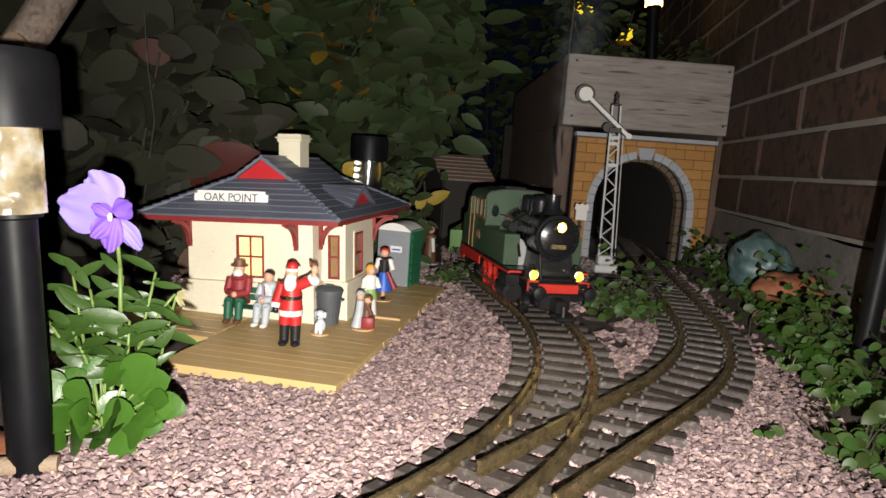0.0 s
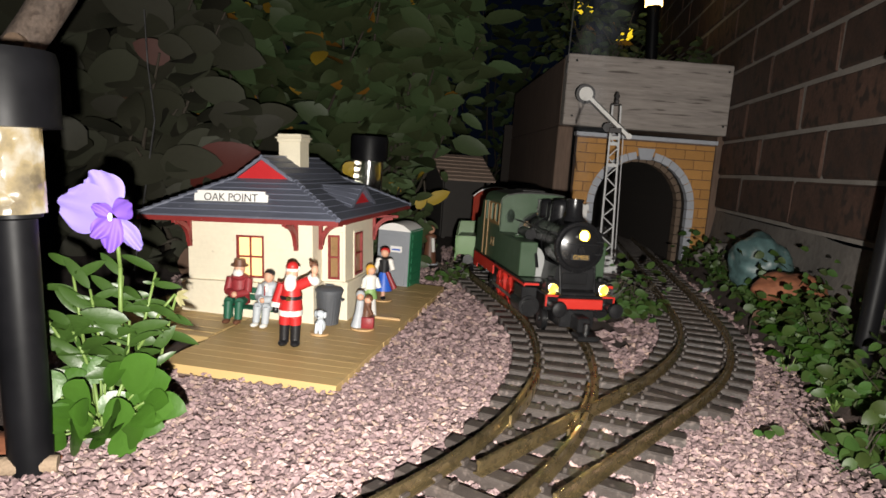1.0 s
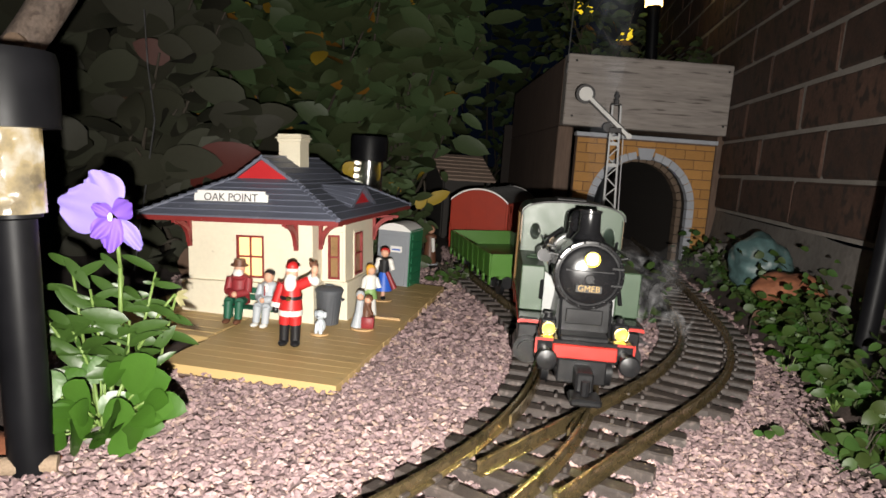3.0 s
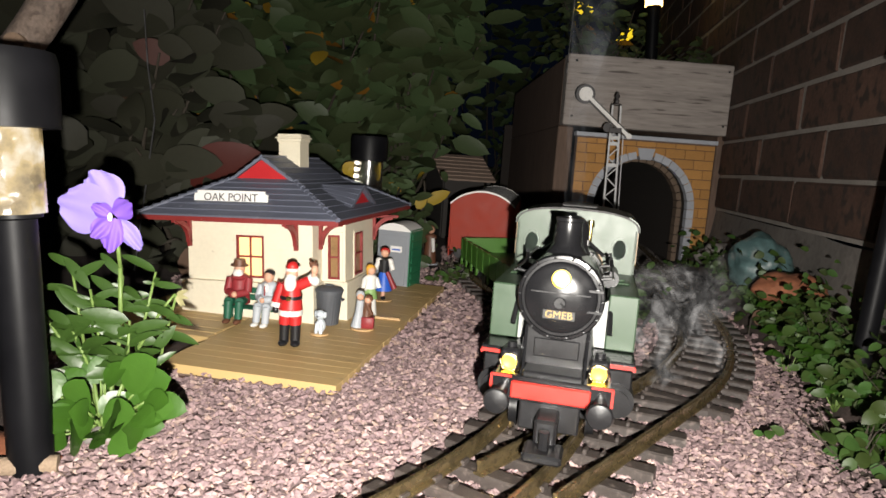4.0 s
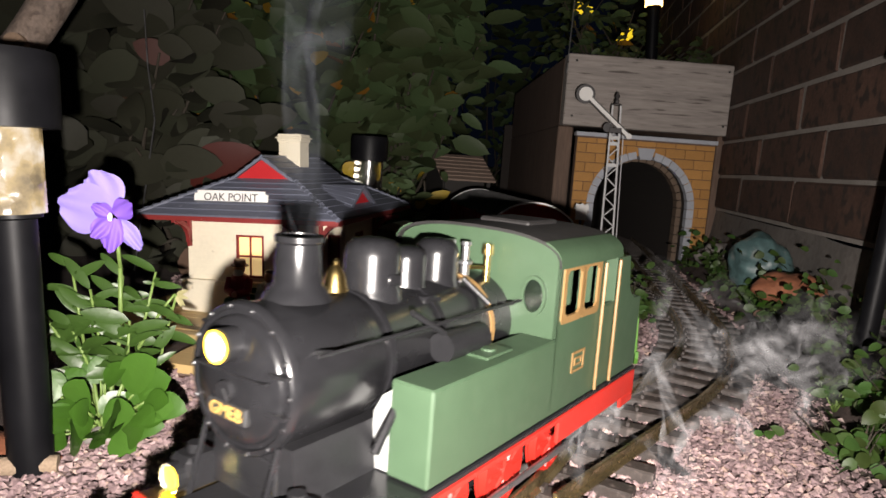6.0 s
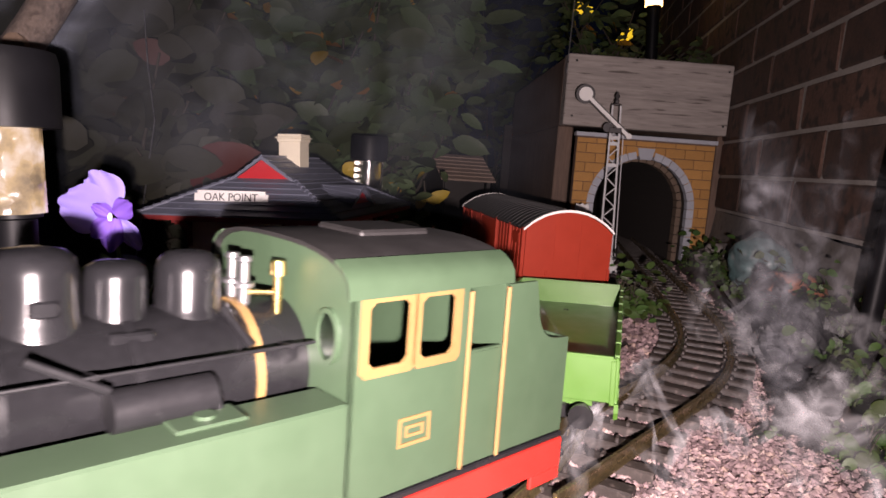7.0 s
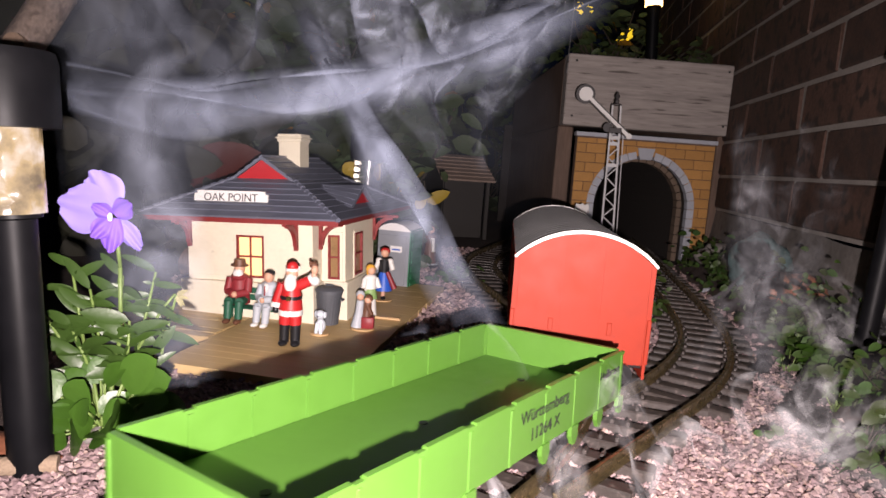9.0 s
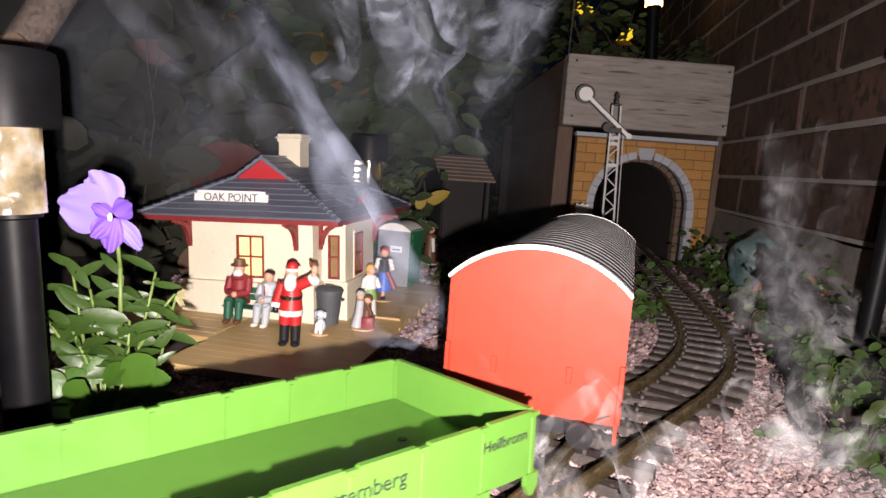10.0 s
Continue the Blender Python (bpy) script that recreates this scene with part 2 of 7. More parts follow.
def wheelset(parent, x, r, y=0.0225, spokes=0, mat_w=None, mat_rim=None):
    bm = B()
    rod(bm, (0, -y, 0), (0, y, 0), 0.0022, seg=8)
    for s in (-1, 1):
        rod(bm, (0, s * (y - 0.001), 0), (0, s * (y + 0.003), 0), r, seg=24)
        rod(bm, (0, s * (y - 0.002), 0), (0, s * (y - 0.001), 0), r + 0.0015, seg=24)
        rod(bm, (0, s * (y + 0.003), 0), (0, s * (y + 0.005), 0), r * 0.28, seg=12)
        for k in range(spokes):
            a = math.pi * 2 * k / spokes
            rod(bm, (0, s * (y + 0.0033), 0), (math.cos(a) * r * 0.85, s * (y + 0.0033), math.sin(a) * r * 0.85), 0.0011, seg=6)
    ob = part("wheelset", bm, mat_w or M_DULL, parent, smooth=True)
    ob.location = (x, 0, r)
    return ob


WHEELS = []  # wheelset, its place, its radius, its vehicle's share of the run


def arch(y, z0, z1, n=14):
    """Outline of an arched roof: from (y, z0) over the top (0, z1) to (-y, z0)."""
    rise = z1 - z0
    rad = (y * y + rise * rise) / (2 * rise)
    a0 = math.asin(min(1, y / rad))
    return [(rad * math.sin(a0 - 2 * a0 * i / n), z1 - rad + rad * math.cos(a0 - 2 * a0 * i / n)) for i in range(n + 1)]


def dome_arch(w, z0, z1, n=18):
    """A flattened half ellipse from one eave over the top to the other."""
    q = 2 / 2.6
    out = []
    for i in range(n + 1):
        c, v = math.cos(math.pi * i / n), math.sin(math.pi * i / n)
        out.append((w * math.copysign(abs(c) ** q, c), z0 + (z1 - z0) * max(0.0, v) ** q))
    return out


def locomotive():
    t = thing("steam_locomotive", "pale green and black tank locomotive with lit headlamps", "locomotive")
    bm = B()
    box(bm, -0.101, 0.152, -0.017, 0.017, 0.010, 0.044, 0.001)
    slab(bm, [(-0.0215, 0.044), (-0.0185, 0.066), (0.0185, 0.066), (0.0215, 0.044)], 0.070, 0.136, "x")
    box(bm, 0.1355, 0.1372, -0.013, 0.013, 0.049, 0.060, 0.0006)  # saddle under the smokebox
    part("frame", bm, M_DULL, t, "black frame and smokebox saddle")
    # front
    bm = B()
    box(bm, 0.150, 0.1550, -0.0335, 0.0335, 0.0270, 0.0415, 0.0006)
    beam = part("buffer_beam", bm, M_BLACK, t)
    bm = B()
    box(bm, 0.1552, 0.1580, -0.0219, 0.0219, 0.0292, 0.0388, 0.0007)
    for s in (-1, 1):
        box(bm, 0.1552, 0.1565, s * 0.0277 - 0.0058, s * 0.0277 + 0.0058, 0.0402, 0.0416)
        box(bm, 0.1552, 0.1565, s * 0.0333 - 0.0007, s * 0.0333 + 0.0007, 0.031, 0.0416)
    part("red_bar", bm, M_RED, beam, "bright red painted beam bar")
    for s in (-1, 1):
        bm = B()
        rod(bm, (0.152, s * 0.0270, 0.0325), (0.166, s * 0.0270, 0.0325), 0.0036, seg=14)
        rod(bm, (0.166, s * 0.0270, 0.0325), (0.175, s * 0.0270, 0.0325), 0.0026, seg=12)
        lathe(bm, [(0.0008, 0), (0.0066, 0.0002), (0.0072, 0.0012), (0.0064, 0.0026), (0.003, 0.0034), (0.0004, 0.0036)], 20, Matrix.Translation((0.1745, s * 0.0270, 0.0325)) @ Matrix.Rotation(radians(90), 4, "Y"))
        part("buffer", bm, M_DULL, t, "black round buffer", smooth=True)
    bm = B()
    box(bm, 0.150, 0.172, -0.006, 0.006, 0.010, 0.024, 0.0015)
    box(bm, 0.166, 0.186, -0.0105, 0.0105, 0.0055, 0.0105, 0.0015)
    rod(bm, (0.176, -0.0, 0.006), (0.176, 0, 0.020), 0.003, seg=8)
    rod(bm, (0.182, -0.010, 0.008), (0.182, 0.010, 0.008), 0.0025, seg=8)
    part("coupler", bm, M_DULL, t, "black hook and loop coupler")
    for s in (-1, 1):
        bm = B()
        box(bm, 0.133, 0.146, s * 0.0251 - 0.0055, s * 0.0251 + 0.0055, 0.0412, 0.0535, 0.0015)
        rod(bm, (0.1455, s * 0.0251, 0.0468), (0.1495, s * 0.0251, 0.0468), 0.0052, seg=18, caps=False)
        rod(bm, (0.1395, s * 0.0251, 0.0525), (0.1395, s * 0.0251, 0.0565), 0.0028, seg=10)
        lamp = part("headlamp", bm, M_DULL, t, "boxy black lamp, lit")
        bm = B()
        ball(bm, (0.1475, s * 0.0251, 0.0468), 0.0027, (0.45, 1, 1), 14)
        part("lens", bm, M_HEAD, lamp, "glowing warm white lens", smooth=True)
        # the lens's yellow halo, modelled as a glowing ring
        bm = B()
        lathe(bm, [(0.0026, 0.0), (0.0038, 0.0003), (0.0042, 0.0010), (0.0036, 0.0012), (0.0026, 0.0006)], 24, Matrix.Translation((0.1482, s * 0.0251, 0.0468)) @ Matrix.Rotation(radians(90), 4, "Y"))
        part("halo_ring", bm, M_HALO, lamp, "glowing yellow ring standing for the lamp's halo", smooth=True)
        bm = B()
        box(bm, 0.1320, 0.1560, s * 0.0251 - 0.0060, s * 0.0251 + 0.0060, 0.0418, 0.0424)
        part("foot_plate", bm, M_BRASS, lamp, "yellow-lit brass lamp foot")
    # plates
    bm = B()
    box(bm, -0.101, 0.124, -0.0455, 0.0455, 0.0455, 0.0480, 0.0005)
    box(bm, 0.124, 0.152, -0.0320, 0.0320, 0.0395, 0.0412)
    part("running_plate", bm, M_BLACK, t)
    bm = B()
    for s in (-1, 1):
        box(bm, 0.1235, 0.1252, s * 0.0382 - 0.0072, s * 0.0382 + 0.0072, 0.0442, 0.0464)
        box(bm, 0.0, 0.124, s * 0.0452 - 0.0008, s * 0.0452 + 0.0008, 0.0432, 0.0452)
        box(bm, -0.101, 0.0, s * 0.0448 - 0.0010, s * 0.0448 + 0.0010, 0.0325, 0.0452, 0.0004)
        box(bm, -0.101, -0.082, s * 0.0448 - 0.0009, s * 0.0448 + 0.0009, 0.0270, 0.0324, 0.0004)
    part("valance", bm, M_RED, t, "red painted lower edge")
    # boiler
    zc = 0.0855
    ax = Matrix.Translation((0, 0, zc)) @ Matrix.Rotation(radians(90), 4, "Y")
    bm = B()
    lathe(bm, [(0.0222, -0.01), (0.0222, 0.098), (0.0236, 0.100), (0.0236, 0.1375)], 48, ax)
    part("boiler", bm, M_BLACK, t, "glossy black boiler", smooth=True)
    for x in (0.027, 0.062, 0.094):
        bm = B()
        lathe(bm, [(0.0219, x - 0.0014), (0.0229, x - 0.0014), (0.0229, x + 0.0014), (0.0219, x + 0.0014)], 40, ax)
        part("boiler_band", bm, M_CREAM if x == 0.027 else M_BLACK, t, smooth=True)
    bm = B()
    lathe(bm, [(0.0236, 0.1375), (0.0246, 0.1385), (0.0245, 0.1412), (0.0238, 0.1420), (0.0224, 0.1422), (0.0220, 0.1408), (0.0206, 0.1408), (0.0202, 0.1424), (0.0194, 0.1430), (0.0178, 0.1434), (0.0150, 0.1446), (0.010, 0.1458), (0.0005, 0.1464)], 44, ax)
    door = part("smokebox_door", bm, M_BLACK, t, "domed black smokebox door with ring", smooth=True)
    bm = B()
    for k in range(14):
        a = 2 * math.pi * k / 14
        ball(bm, (0.1422, 0.0232 * math.cos(a), zc + 0.0232 * math.sin(a)), 0.0009, seg=6)
    box(bm, 0.1440, 0.1464, -0.0165, 0.0165, zc + 0.0030, zc + 0.0037)
    for dz in (0.006, -0.006):
        box(bm, 0.141, 0.1440, 0.015, 0.0232, zc + dz - 0.0006, zc + dz + 0.0006)
    rod(bm, (0.146, 0, zc - 0.002), (0.1480, 0, zc - 0.002), 0.0034, 0.0030, seg=16)
    rod(bm, (0.1482, 0.0004, zc - 0.0014), (0.1484, 0.0030, zc - 0.0046), 0.0006, seg=6)
    part("door_dart", bm, M_DULL, door)
    bm = B()
    box(bm, 0.1430, 0.1466, -0.0092, 0.0092, zc - 0.0118, zc - 0.0062, 0.0004)
    plate = part("name_plate", bm, M_INK, door)
    words("letters", "GMEB", 0.0060, Matrix.Translation((0.1468, 0, zc - 0.0090)) @ FACE_FRONT, M_GOLD, plate, "gold raised letters")
    bm = B()
    rod(bm, (0.140, 0, zc + 0.0122), (0.1500, 0, zc + 0.0122), 0.0052, 0.0055, seg=20)
    lamp = part("headlamp", bm, M_DULL, t, "round black headlamp, lit", smooth=True)
    bm = B()
    ball(bm, (0.1498, 0, zc + 0.0122), 0.0034, (0.5, 1, 1), 16)
    part("lens", bm, M_HEAD, lamp, "glowing warm white lens", smooth=True)
    # a glowing ring again stands for the halo of the light
    bm = B()
    lathe(bm, [(0.0033, 0.0), (0.0048, 0.0003), (0.0052, 0.0012), (0.0045, 0.0014), (0.0033, 0.0006)], 28, Matrix.Translation((0.1500, 0, zc + 0.0122)) @ Matrix.Rotation(radians(90), 4, "Y"))
    part("halo_ring", bm, M_HALO, lamp, "glowing yellow ring standing for the lamp's halo", smooth=True)
    # on top of the boiler
    up = lambda x: Matrix.Translation((x, 0, 0))
    bm = B()
    lathe(bm, [(0.0120, 0.1085), (0.0098, 0.1120), (0.0080, 0.1140), (0.0074, 0.1270), (0.0082, 0.1278), (0.0082, 0.1296), (0.0064, 0.1298), (0.0060, 0.120)], 32, up(0.1195))
    part("chimney", bm, M_BLACK, t, "short black chimney", smooth=True)
    bm = B()
    lathe(bm, [(0.0128, 0.1035), (0.0118, 0.1075), (0.0112, 0.1090), (0.0108, 0.1205), (0.0100, 0.1240), (0.0078, 0.1262), (0.003, 0.1272)], 32, up(0.0825))
    box(bm, 0.0790, 0.0860, 0.0085, 0.0118, 0.1100, 0.1145, 0.0006)
    part("dome", bm, M_BLACK, t, "glossy black steam dome", smooth=True)
    bm = B()
    lathe(bm, [(0.0098, 0.1035), (0.0090, 0.1060), (0.0086, 0.1075), (0.0084, 0.1180), (0.0078, 0.1205), (0.0058, 0.1220), (0.002, 0.1226)], 28, up(0.0620))
    box(bm, 0.0560, 0.0680, 0.0075, 0.0150, 0.0960, 0.1045, 0.0008)
    part("sand_dome", bm, M_BLACK, t, "small black sand dome", smooth=True)
    bm = B()
    lathe(bm, [(0.0115, 0.1035), (0.0104, 0.1065), (0.0098, 0.1080), (0.0096, 0.1185), (0.0088, 0.1215), (0.0066, 0.1238), (0.002, 0.1246)], 28, up(0.0410))
    part("dome", bm, M_BLACK, t, "glossy black rear dome", smooth=True)
    for y in (-0.0042, 0.0042):
        bm = B()
        lathe(bm, [(0.0022, 0.1060), (0.0022, 0.1120), (0.0034, 0.1126), (0.0034, 0.1138), (0.0018, 0.1142), (0.0018, 0.1205), (0.0026, 0.1210), (0.0022, 0.1225)], 14, Matrix.Translation((0.0245, y, 0)))
        part("safety_valve", bm, M_STEEL, t, "bright metal safety valve", smooth=True)
    bm = B()
    rod(bm, (0.0160, 0.0105, 0.1040), (0.0160, 0.0105, 0.1170), 0.0016, seg=10)
    rod(bm, (0.0160, 0.0105, 0.1170), (0.0160, 0.0105, 0.1215), 0.0028, 0.0024, seg=12)
    rod(bm, (0.0160, 0.0105, 0.1110), (0.0240, 0.0060, 0.1110), 0.0010, seg=8)
    part("whistle", bm, M_BRASS, t, "brass whistle before the cab", smooth=True)
    bm = B()
    lathe(bm, [(0.0022, 0.1075), (0.0050, 0.1090), (0.0044, 0.1110), (0.0034, 0.1150), (0.0022, 0.1172), (0.0010, 0.1182), (0.0012, 0.1195), (0.0004, 0.1205)], 20, up(0.1020))
    part("bell", bm, M_BRASS, t, "small brass bell", smooth=True)
    for s in (-1, 1):
        bm = B()
        rod(bm, (-0.002, s * 0.0268, 0.098), (0.136, s * 0.0278, 0.098), 0.0006, seg=8)
        for x in (0.02, 0.075, 0.13):
            rod(bm, (x, s * 0.020, 0.0965), (x, s * 0.0278, 0.098), 0.0009, seg=6)
        part("handrail", bm, M_DULL, t, "thin dark metal handrail", smooth=True)
        bm = B()
        rod(bm, (0.045, s * 0.027, 0.088), (0.072, s * 0.027, 0.088), 0.0058, seg=16)
        rod(bm, (0.045, s * 0.030, 0.088), (0.042, s * 0.030, 0.075), 0.0015, seg=8)
        rod(bm, (0.072, s * 0.028, 0.094), (0.090, s * 0.026, 0.104), 0.0012, seg=8)
        rod(bm, (0.030, s * 0.0215, 0.098), (0.034, s * 0.010, 0.1075), 0.0013, seg=8)
        rod(bm, (0.095, s * 0.0285, 0.078), (0.110, s * 0.0295, 0.060), 0.0016, seg=8)
        part("pipework", bm, M_DULL, t, "dark pump and pipes", smooth=True)
        bm = B()
        slab(bm, [(s * 0.0180, 0.0485), (s * 0.0272, 0.0485), (s * 0.0272, 0.0790), (s * 0.0225, 0.0755), (s * 0.0190, 0.0690)], 0.0960, 0.0990, "x")
        part("step_plate", bm, M_GREYP, t, "pale grey bracket beside the boiler")
        # tank
        bm = B()
        box(bm, 0.0102, 0.1010, min(s * 0.0274, s * 0.0452), max(s * 0.0274, s * 0.0452), 0.0485, 0.0832, 0.0008)
        tank = part("side_tank", bm, M_GREEN, t, "pale green side tank")
        bm = B()
        box(bm, 0.040, 0.060, s * 0.0345 - 0.006, s * 0.0345 + 0.006, 0.0833, 0.0846, 0.0006)
        rod(bm, (0.050, s * 0.0345, 0.0845), (0.050, s * 0.0345, 0.0856), 0.003, seg=12)
        part("filler_lid", bm, M_GREEN, tank)
        # cylinder and rods
        bm = B()
        rod(bm, (0.086, s * 0.037, 0.022), (0.118, s * 0.037, 0.022), 0.0105, seg=20)
        rod(bm, (0.116, s * 0.037, 0.022), (0.121, s * 0.037, 0.022), 0.0075, seg=16)
        box(bm, 0.088, 0.116, s * 0.037 - 0.008, s * 0.037 + 0.008, 0.028, 0.041, 0.001)
        part("cylinder", bm, M_DULL, t, smooth=True)
        bm = B()
        box(bm, -0.045, 0.062, s * 0.0325 - 0.001, s * 0.0325 + 0.001, 0.0125, 0.016, 0.0005)
        rod(bm, (0.055, s * 0.0345, 0.0145), (0.09, s * 0.037, 0.022), 0.0016, seg=8)
        part("side_rod", bm, M_STEEL, t)
        # buffer beam diagonal stay
        bm = B()
        rod(bm, (0.148, s * 0.017, 0.041), (0.1405, s * 0.0175, 0.068), 0.0010, seg=6)
        part("stay", bm, M_BLACK, t)
    # cab
    x0, x1, yw = -0.0600, 0.0100, 0.0445
    outline = [(yw, 0.0485), (yw, 0.1150)] + dome_arch(yw, 0.1150, 0.1278)[1:-1] + [(-yw, 0.1150), (-yw, 0.0485)]
    bm = B()
    slab(bm, outline, x1 - 0.0016, x1, "x")
    front = part("cab_front", bm, M_GREEN, t, "arched pale green cab front")
    for s in (-1, 1):
        bm = B()
        ring = lambda r1, r2: [(s * 0.0325 + r1 * math.cos(a), 0.101 + r2 * math.sin(a)) for a in [2 * math.pi * i / 24 for i in range(24)]]
        hollow(bm, ring(0.0062, 0.0090), ring(0.0047, 0.0074), x1 - 0.001, x1 + 0.0016, "x")
        oval = part("oval_window", bm, M_GREEN, front)
        bm = B()
        slab(bm, ring(0.0047, 0.0074), x1 - 0.0005, x1 + 0.0006, "x")
        part("pane", bm, M_PANE, oval, "dark glass pane")
    # cab sides: posts and panels round real openings
    for s in (-1, 1):
        ya, yb = sorted((s * (yw - 0.0016), s * yw))
        bm = B()
        box(bm, x0, x1, ya, yb, 0.0485, 0.0915)
        box(bm, x0, x1, ya, yb, 0.1148, 0.1156)
        for a, b in ((0.0055, x1), (-0.0155, -0.0130), (-0.0395, -0.0333), (x0, -0.0580)):
            box(bm, a, b, ya, yb, 0.0915, 0.1149)
        side = part("cab_side", bm, M_GREEN, t)
        for a, b in ((-0.0130, 0.0055), (-0.0333, -0.0155)):
            bm = B()
            rr = lambda g: [(a - g, 0.0935 - g), (a - g + 0.002, 0.0915 - g), (b + g - 0.002, 0.0915 - g), (b + g, 0.0935 - g), (b + g, 0.1128 + g), (b + g - 0.002, 0.1146 + g), (a - g + 0.002, 0.1146 + g), (a - g, 0.1128 + g)]
            hollow(bm, rr(0.0019), rr(-0.0013), s * (yw - 0.0004), s * (yw + 0.0008), "y")
            part("window_frame", bm, M_CREAM, side, "ochre window frame")
        bm = B()
        for xx in (-0.0390, -0.0585):
            rod(bm, (xx, s * (yw + 0.0013), 0.049), (xx, s * (yw + 0.0013), 0.1135), 0.0009, seg=8)
        part("grab_rail", bm, M_CREAM, side, "long ochre grab rails by the door")
        bm = B()
        box(bm, -0.0580, -0.0400, min(s * (yw - 0.0012), s * (yw - 0.0002)), max(s * (yw - 0.0012), s * (yw - 0.0002)), 0.050, 0.0900)
        box(bm, -0.0585, -0.0395, min(s * yw, s * (yw + 0.0004)), max(s * yw, s * (yw + 0.0004)), 0.0900, 0.0908)
        part("cab_door", bm, M_GREEN, side)
        bm = B()
        fr = lambda g: [(-0.024 - g, 0.0635 - g), (-0.010 + g, 0.0635 - g), (-0.010 + g, 0.0735 + g), (-0.024 - g, 0.0735 + g)]
        hollow(bm, fr(0.0), fr(-0.0012), s * yw, s * (yw + 0.0005), "y")
        hollow(bm, fr(-0.003), fr(-0.004), s * yw, s * (yw + 0.0005), "y")
        part("number_plate", bm, M_CREAM, side, "ochre plate with illegible figures")
    bm = B()
    slab(bm, [(yw, 0.0485), (yw, 0.1150), (-yw, 0.1150), (-yw, 0.0485)], x0, x0 + 0.0016, "x")
    part("cab_back", bm, M_GREEN, t)
    bm = B()
    box(bm, x0, x1, -yw + 0.002, yw - 0.002, 0.0486, 0.0505)
    box(bm, x1 - 0.022, x1 - 0.002, -0.02, 0.02, 0.0505, 0.094, 0.002)
    for y in (-0.008, 0.004, 0.011):
        rod(bm, (x1 - 0.0225, y, 0.084), (x1 - 0.0250, y, 0.084), 0.0028, seg=12)
    rod(bm, (x1 - 0.024, -0.014, 0.078), (x1 - 0.026, 0.012, 0.080), 0.0009, seg=8)
    part("cab_interior", bm, M_DULL, t, "dark backhead inside the cab")
    bm = B()
    top = dome_arch(yw + 0.0014, 0.1152, 0.1294, 18)
    inn = dome_arch(yw + 0.0002, 0.1150, 0.1279, 18)
    slab(bm, top + inn[::-1], x0 - 0.0005, x1 + 0.0025, "x")
    roof = part("cab_roof", bm, M_ROOF, t, "arched black cab roof", smooth=True)
    bm = B()
    box(bm, -0.046, -0.014, -0.014, 0.014, 0.1282, 0.1312, 0.001)
    part("roof_vent", bm, M_ROOF, roof)
    for s in (-1, 1):
        bm = B()
        k = 5
        band = [(s * p[0], p[1] + 0.0006) for p in top[:k]] + [(s * p[0], p[1] - 0.0004) for p in top[:k][::-1]]
        slab(bm, band, x0 - 0.0010, x1 + 0.0030, "x")
        part("roof_shoulder", bm, M_GREEN, roof, "pale green lower roof band", smooth=True)
    # bunker
    for s in (-1, 1):
        ya, yb = sorted((s * (yw - 0.0016), s * yw))
        bm = B()
        pts = [(-0.1005, 0.0485), (-0.1005, 0.0888), (-0.0925, 0.0893)] + [(-0.0925 + 0.0130 * math.sin(a), 0.1023 - 0.0130 * math.cos(a)) for a in [i * math.pi / 12 for i in range(1, 6)]] + [(-0.0770, 0.1125), (-0.0765, 0.1140), (x0, 0.1140), (x0, 0.0485)]
        slab(bm, pts, ya, yb, "y")
        part("bunker_side", bm, M_GREEN, t)
    bm = B()
    box(bm, -0.1005, -0.0990, -yw + 0.0016, yw - 0.0016, 0.0485, 0.0888)
    box(bm, -0.0985, x0, -yw + 0.0016, yw - 0.0016, 0.0810, 0.0835)
    part("bunker_back", bm, M_GREEN, t)
    bm = B()
    box(bm, -0.1075, -0.1005, -0.034, 0.034, 0.0280, 0.045, 0.0006)
    box(bm, -0.150, -0.108, -0.005, 0.005, 0.008, 0.016, 0.001)
    box(bm, -0.158, -0.144, -0.010, 0.010, 0.007, 0.011, 0.001)
    part("rear_beam", bm, M_DULL, t)
    for x in (0.058, 0.010, -0.038):
        WHEELS.append((wheelset(t, x, 0.0170, spokes=10, mat_w=M_RED), x, 0.0170))
    for x in (0.118, -0.080):
        WHEELS.append((wheelset(t, x, 0.0105), x, 0.0105))
    return t


def underframe(t, half, bogie):
    bm = B()
    box(bm, -half, half, -0.020, 0.020, 0.018, 0.026, 0.0006)
    for x in (-bogie, bogie):
        for s in (-1, 1):
            slab(bm, [(x - 0.014, 0.026), (x + 0.014, 0.026), (x + 0.006, 0.011), (x - 0.006, 0.011)], s * 0.032 - 0.0015, s * 0.032 + 0.0015, "y")
            box(bm, x - 0.0045, x + 0.0045, s * 0.034 - 0.003, s * 0.034 + 0.003, 0.0115, 0.0195, 0.0008)
    part("underframe", bm, M_DULL, t, "black underframe with axle boxes")
    for s in (-1, 1):
        bm = B()
        box(bm, s * (half + 0.011) - 0.012, s * (half + 0.011) + 0.012, -0.004, 0.004, 0.008, 0.016, 0.001)
        box(bm, s * (half + 0.020) - 0.003, s * (half + 0.020) + 0.003, -0.010, 0.010, 0.008, 0.0115, 0.001)
        part("coupler", bm, M_DULL, t)
        for side in (-1, 1):
            bm = B()
            rod(bm, (s * (half - 0.002), side * 0.029, 0.025), (s * (half + 0.012), side * 0.029, 0.025), 0.0028, seg=10)
            rod(bm, (s * (half + 0.012), side * 0.029, 0.025), (s * (half + 0.015), side * 0.029, 0.025), 0.0068, seg=18)
            part("buffer", bm, M_DULL, t, smooth=True)
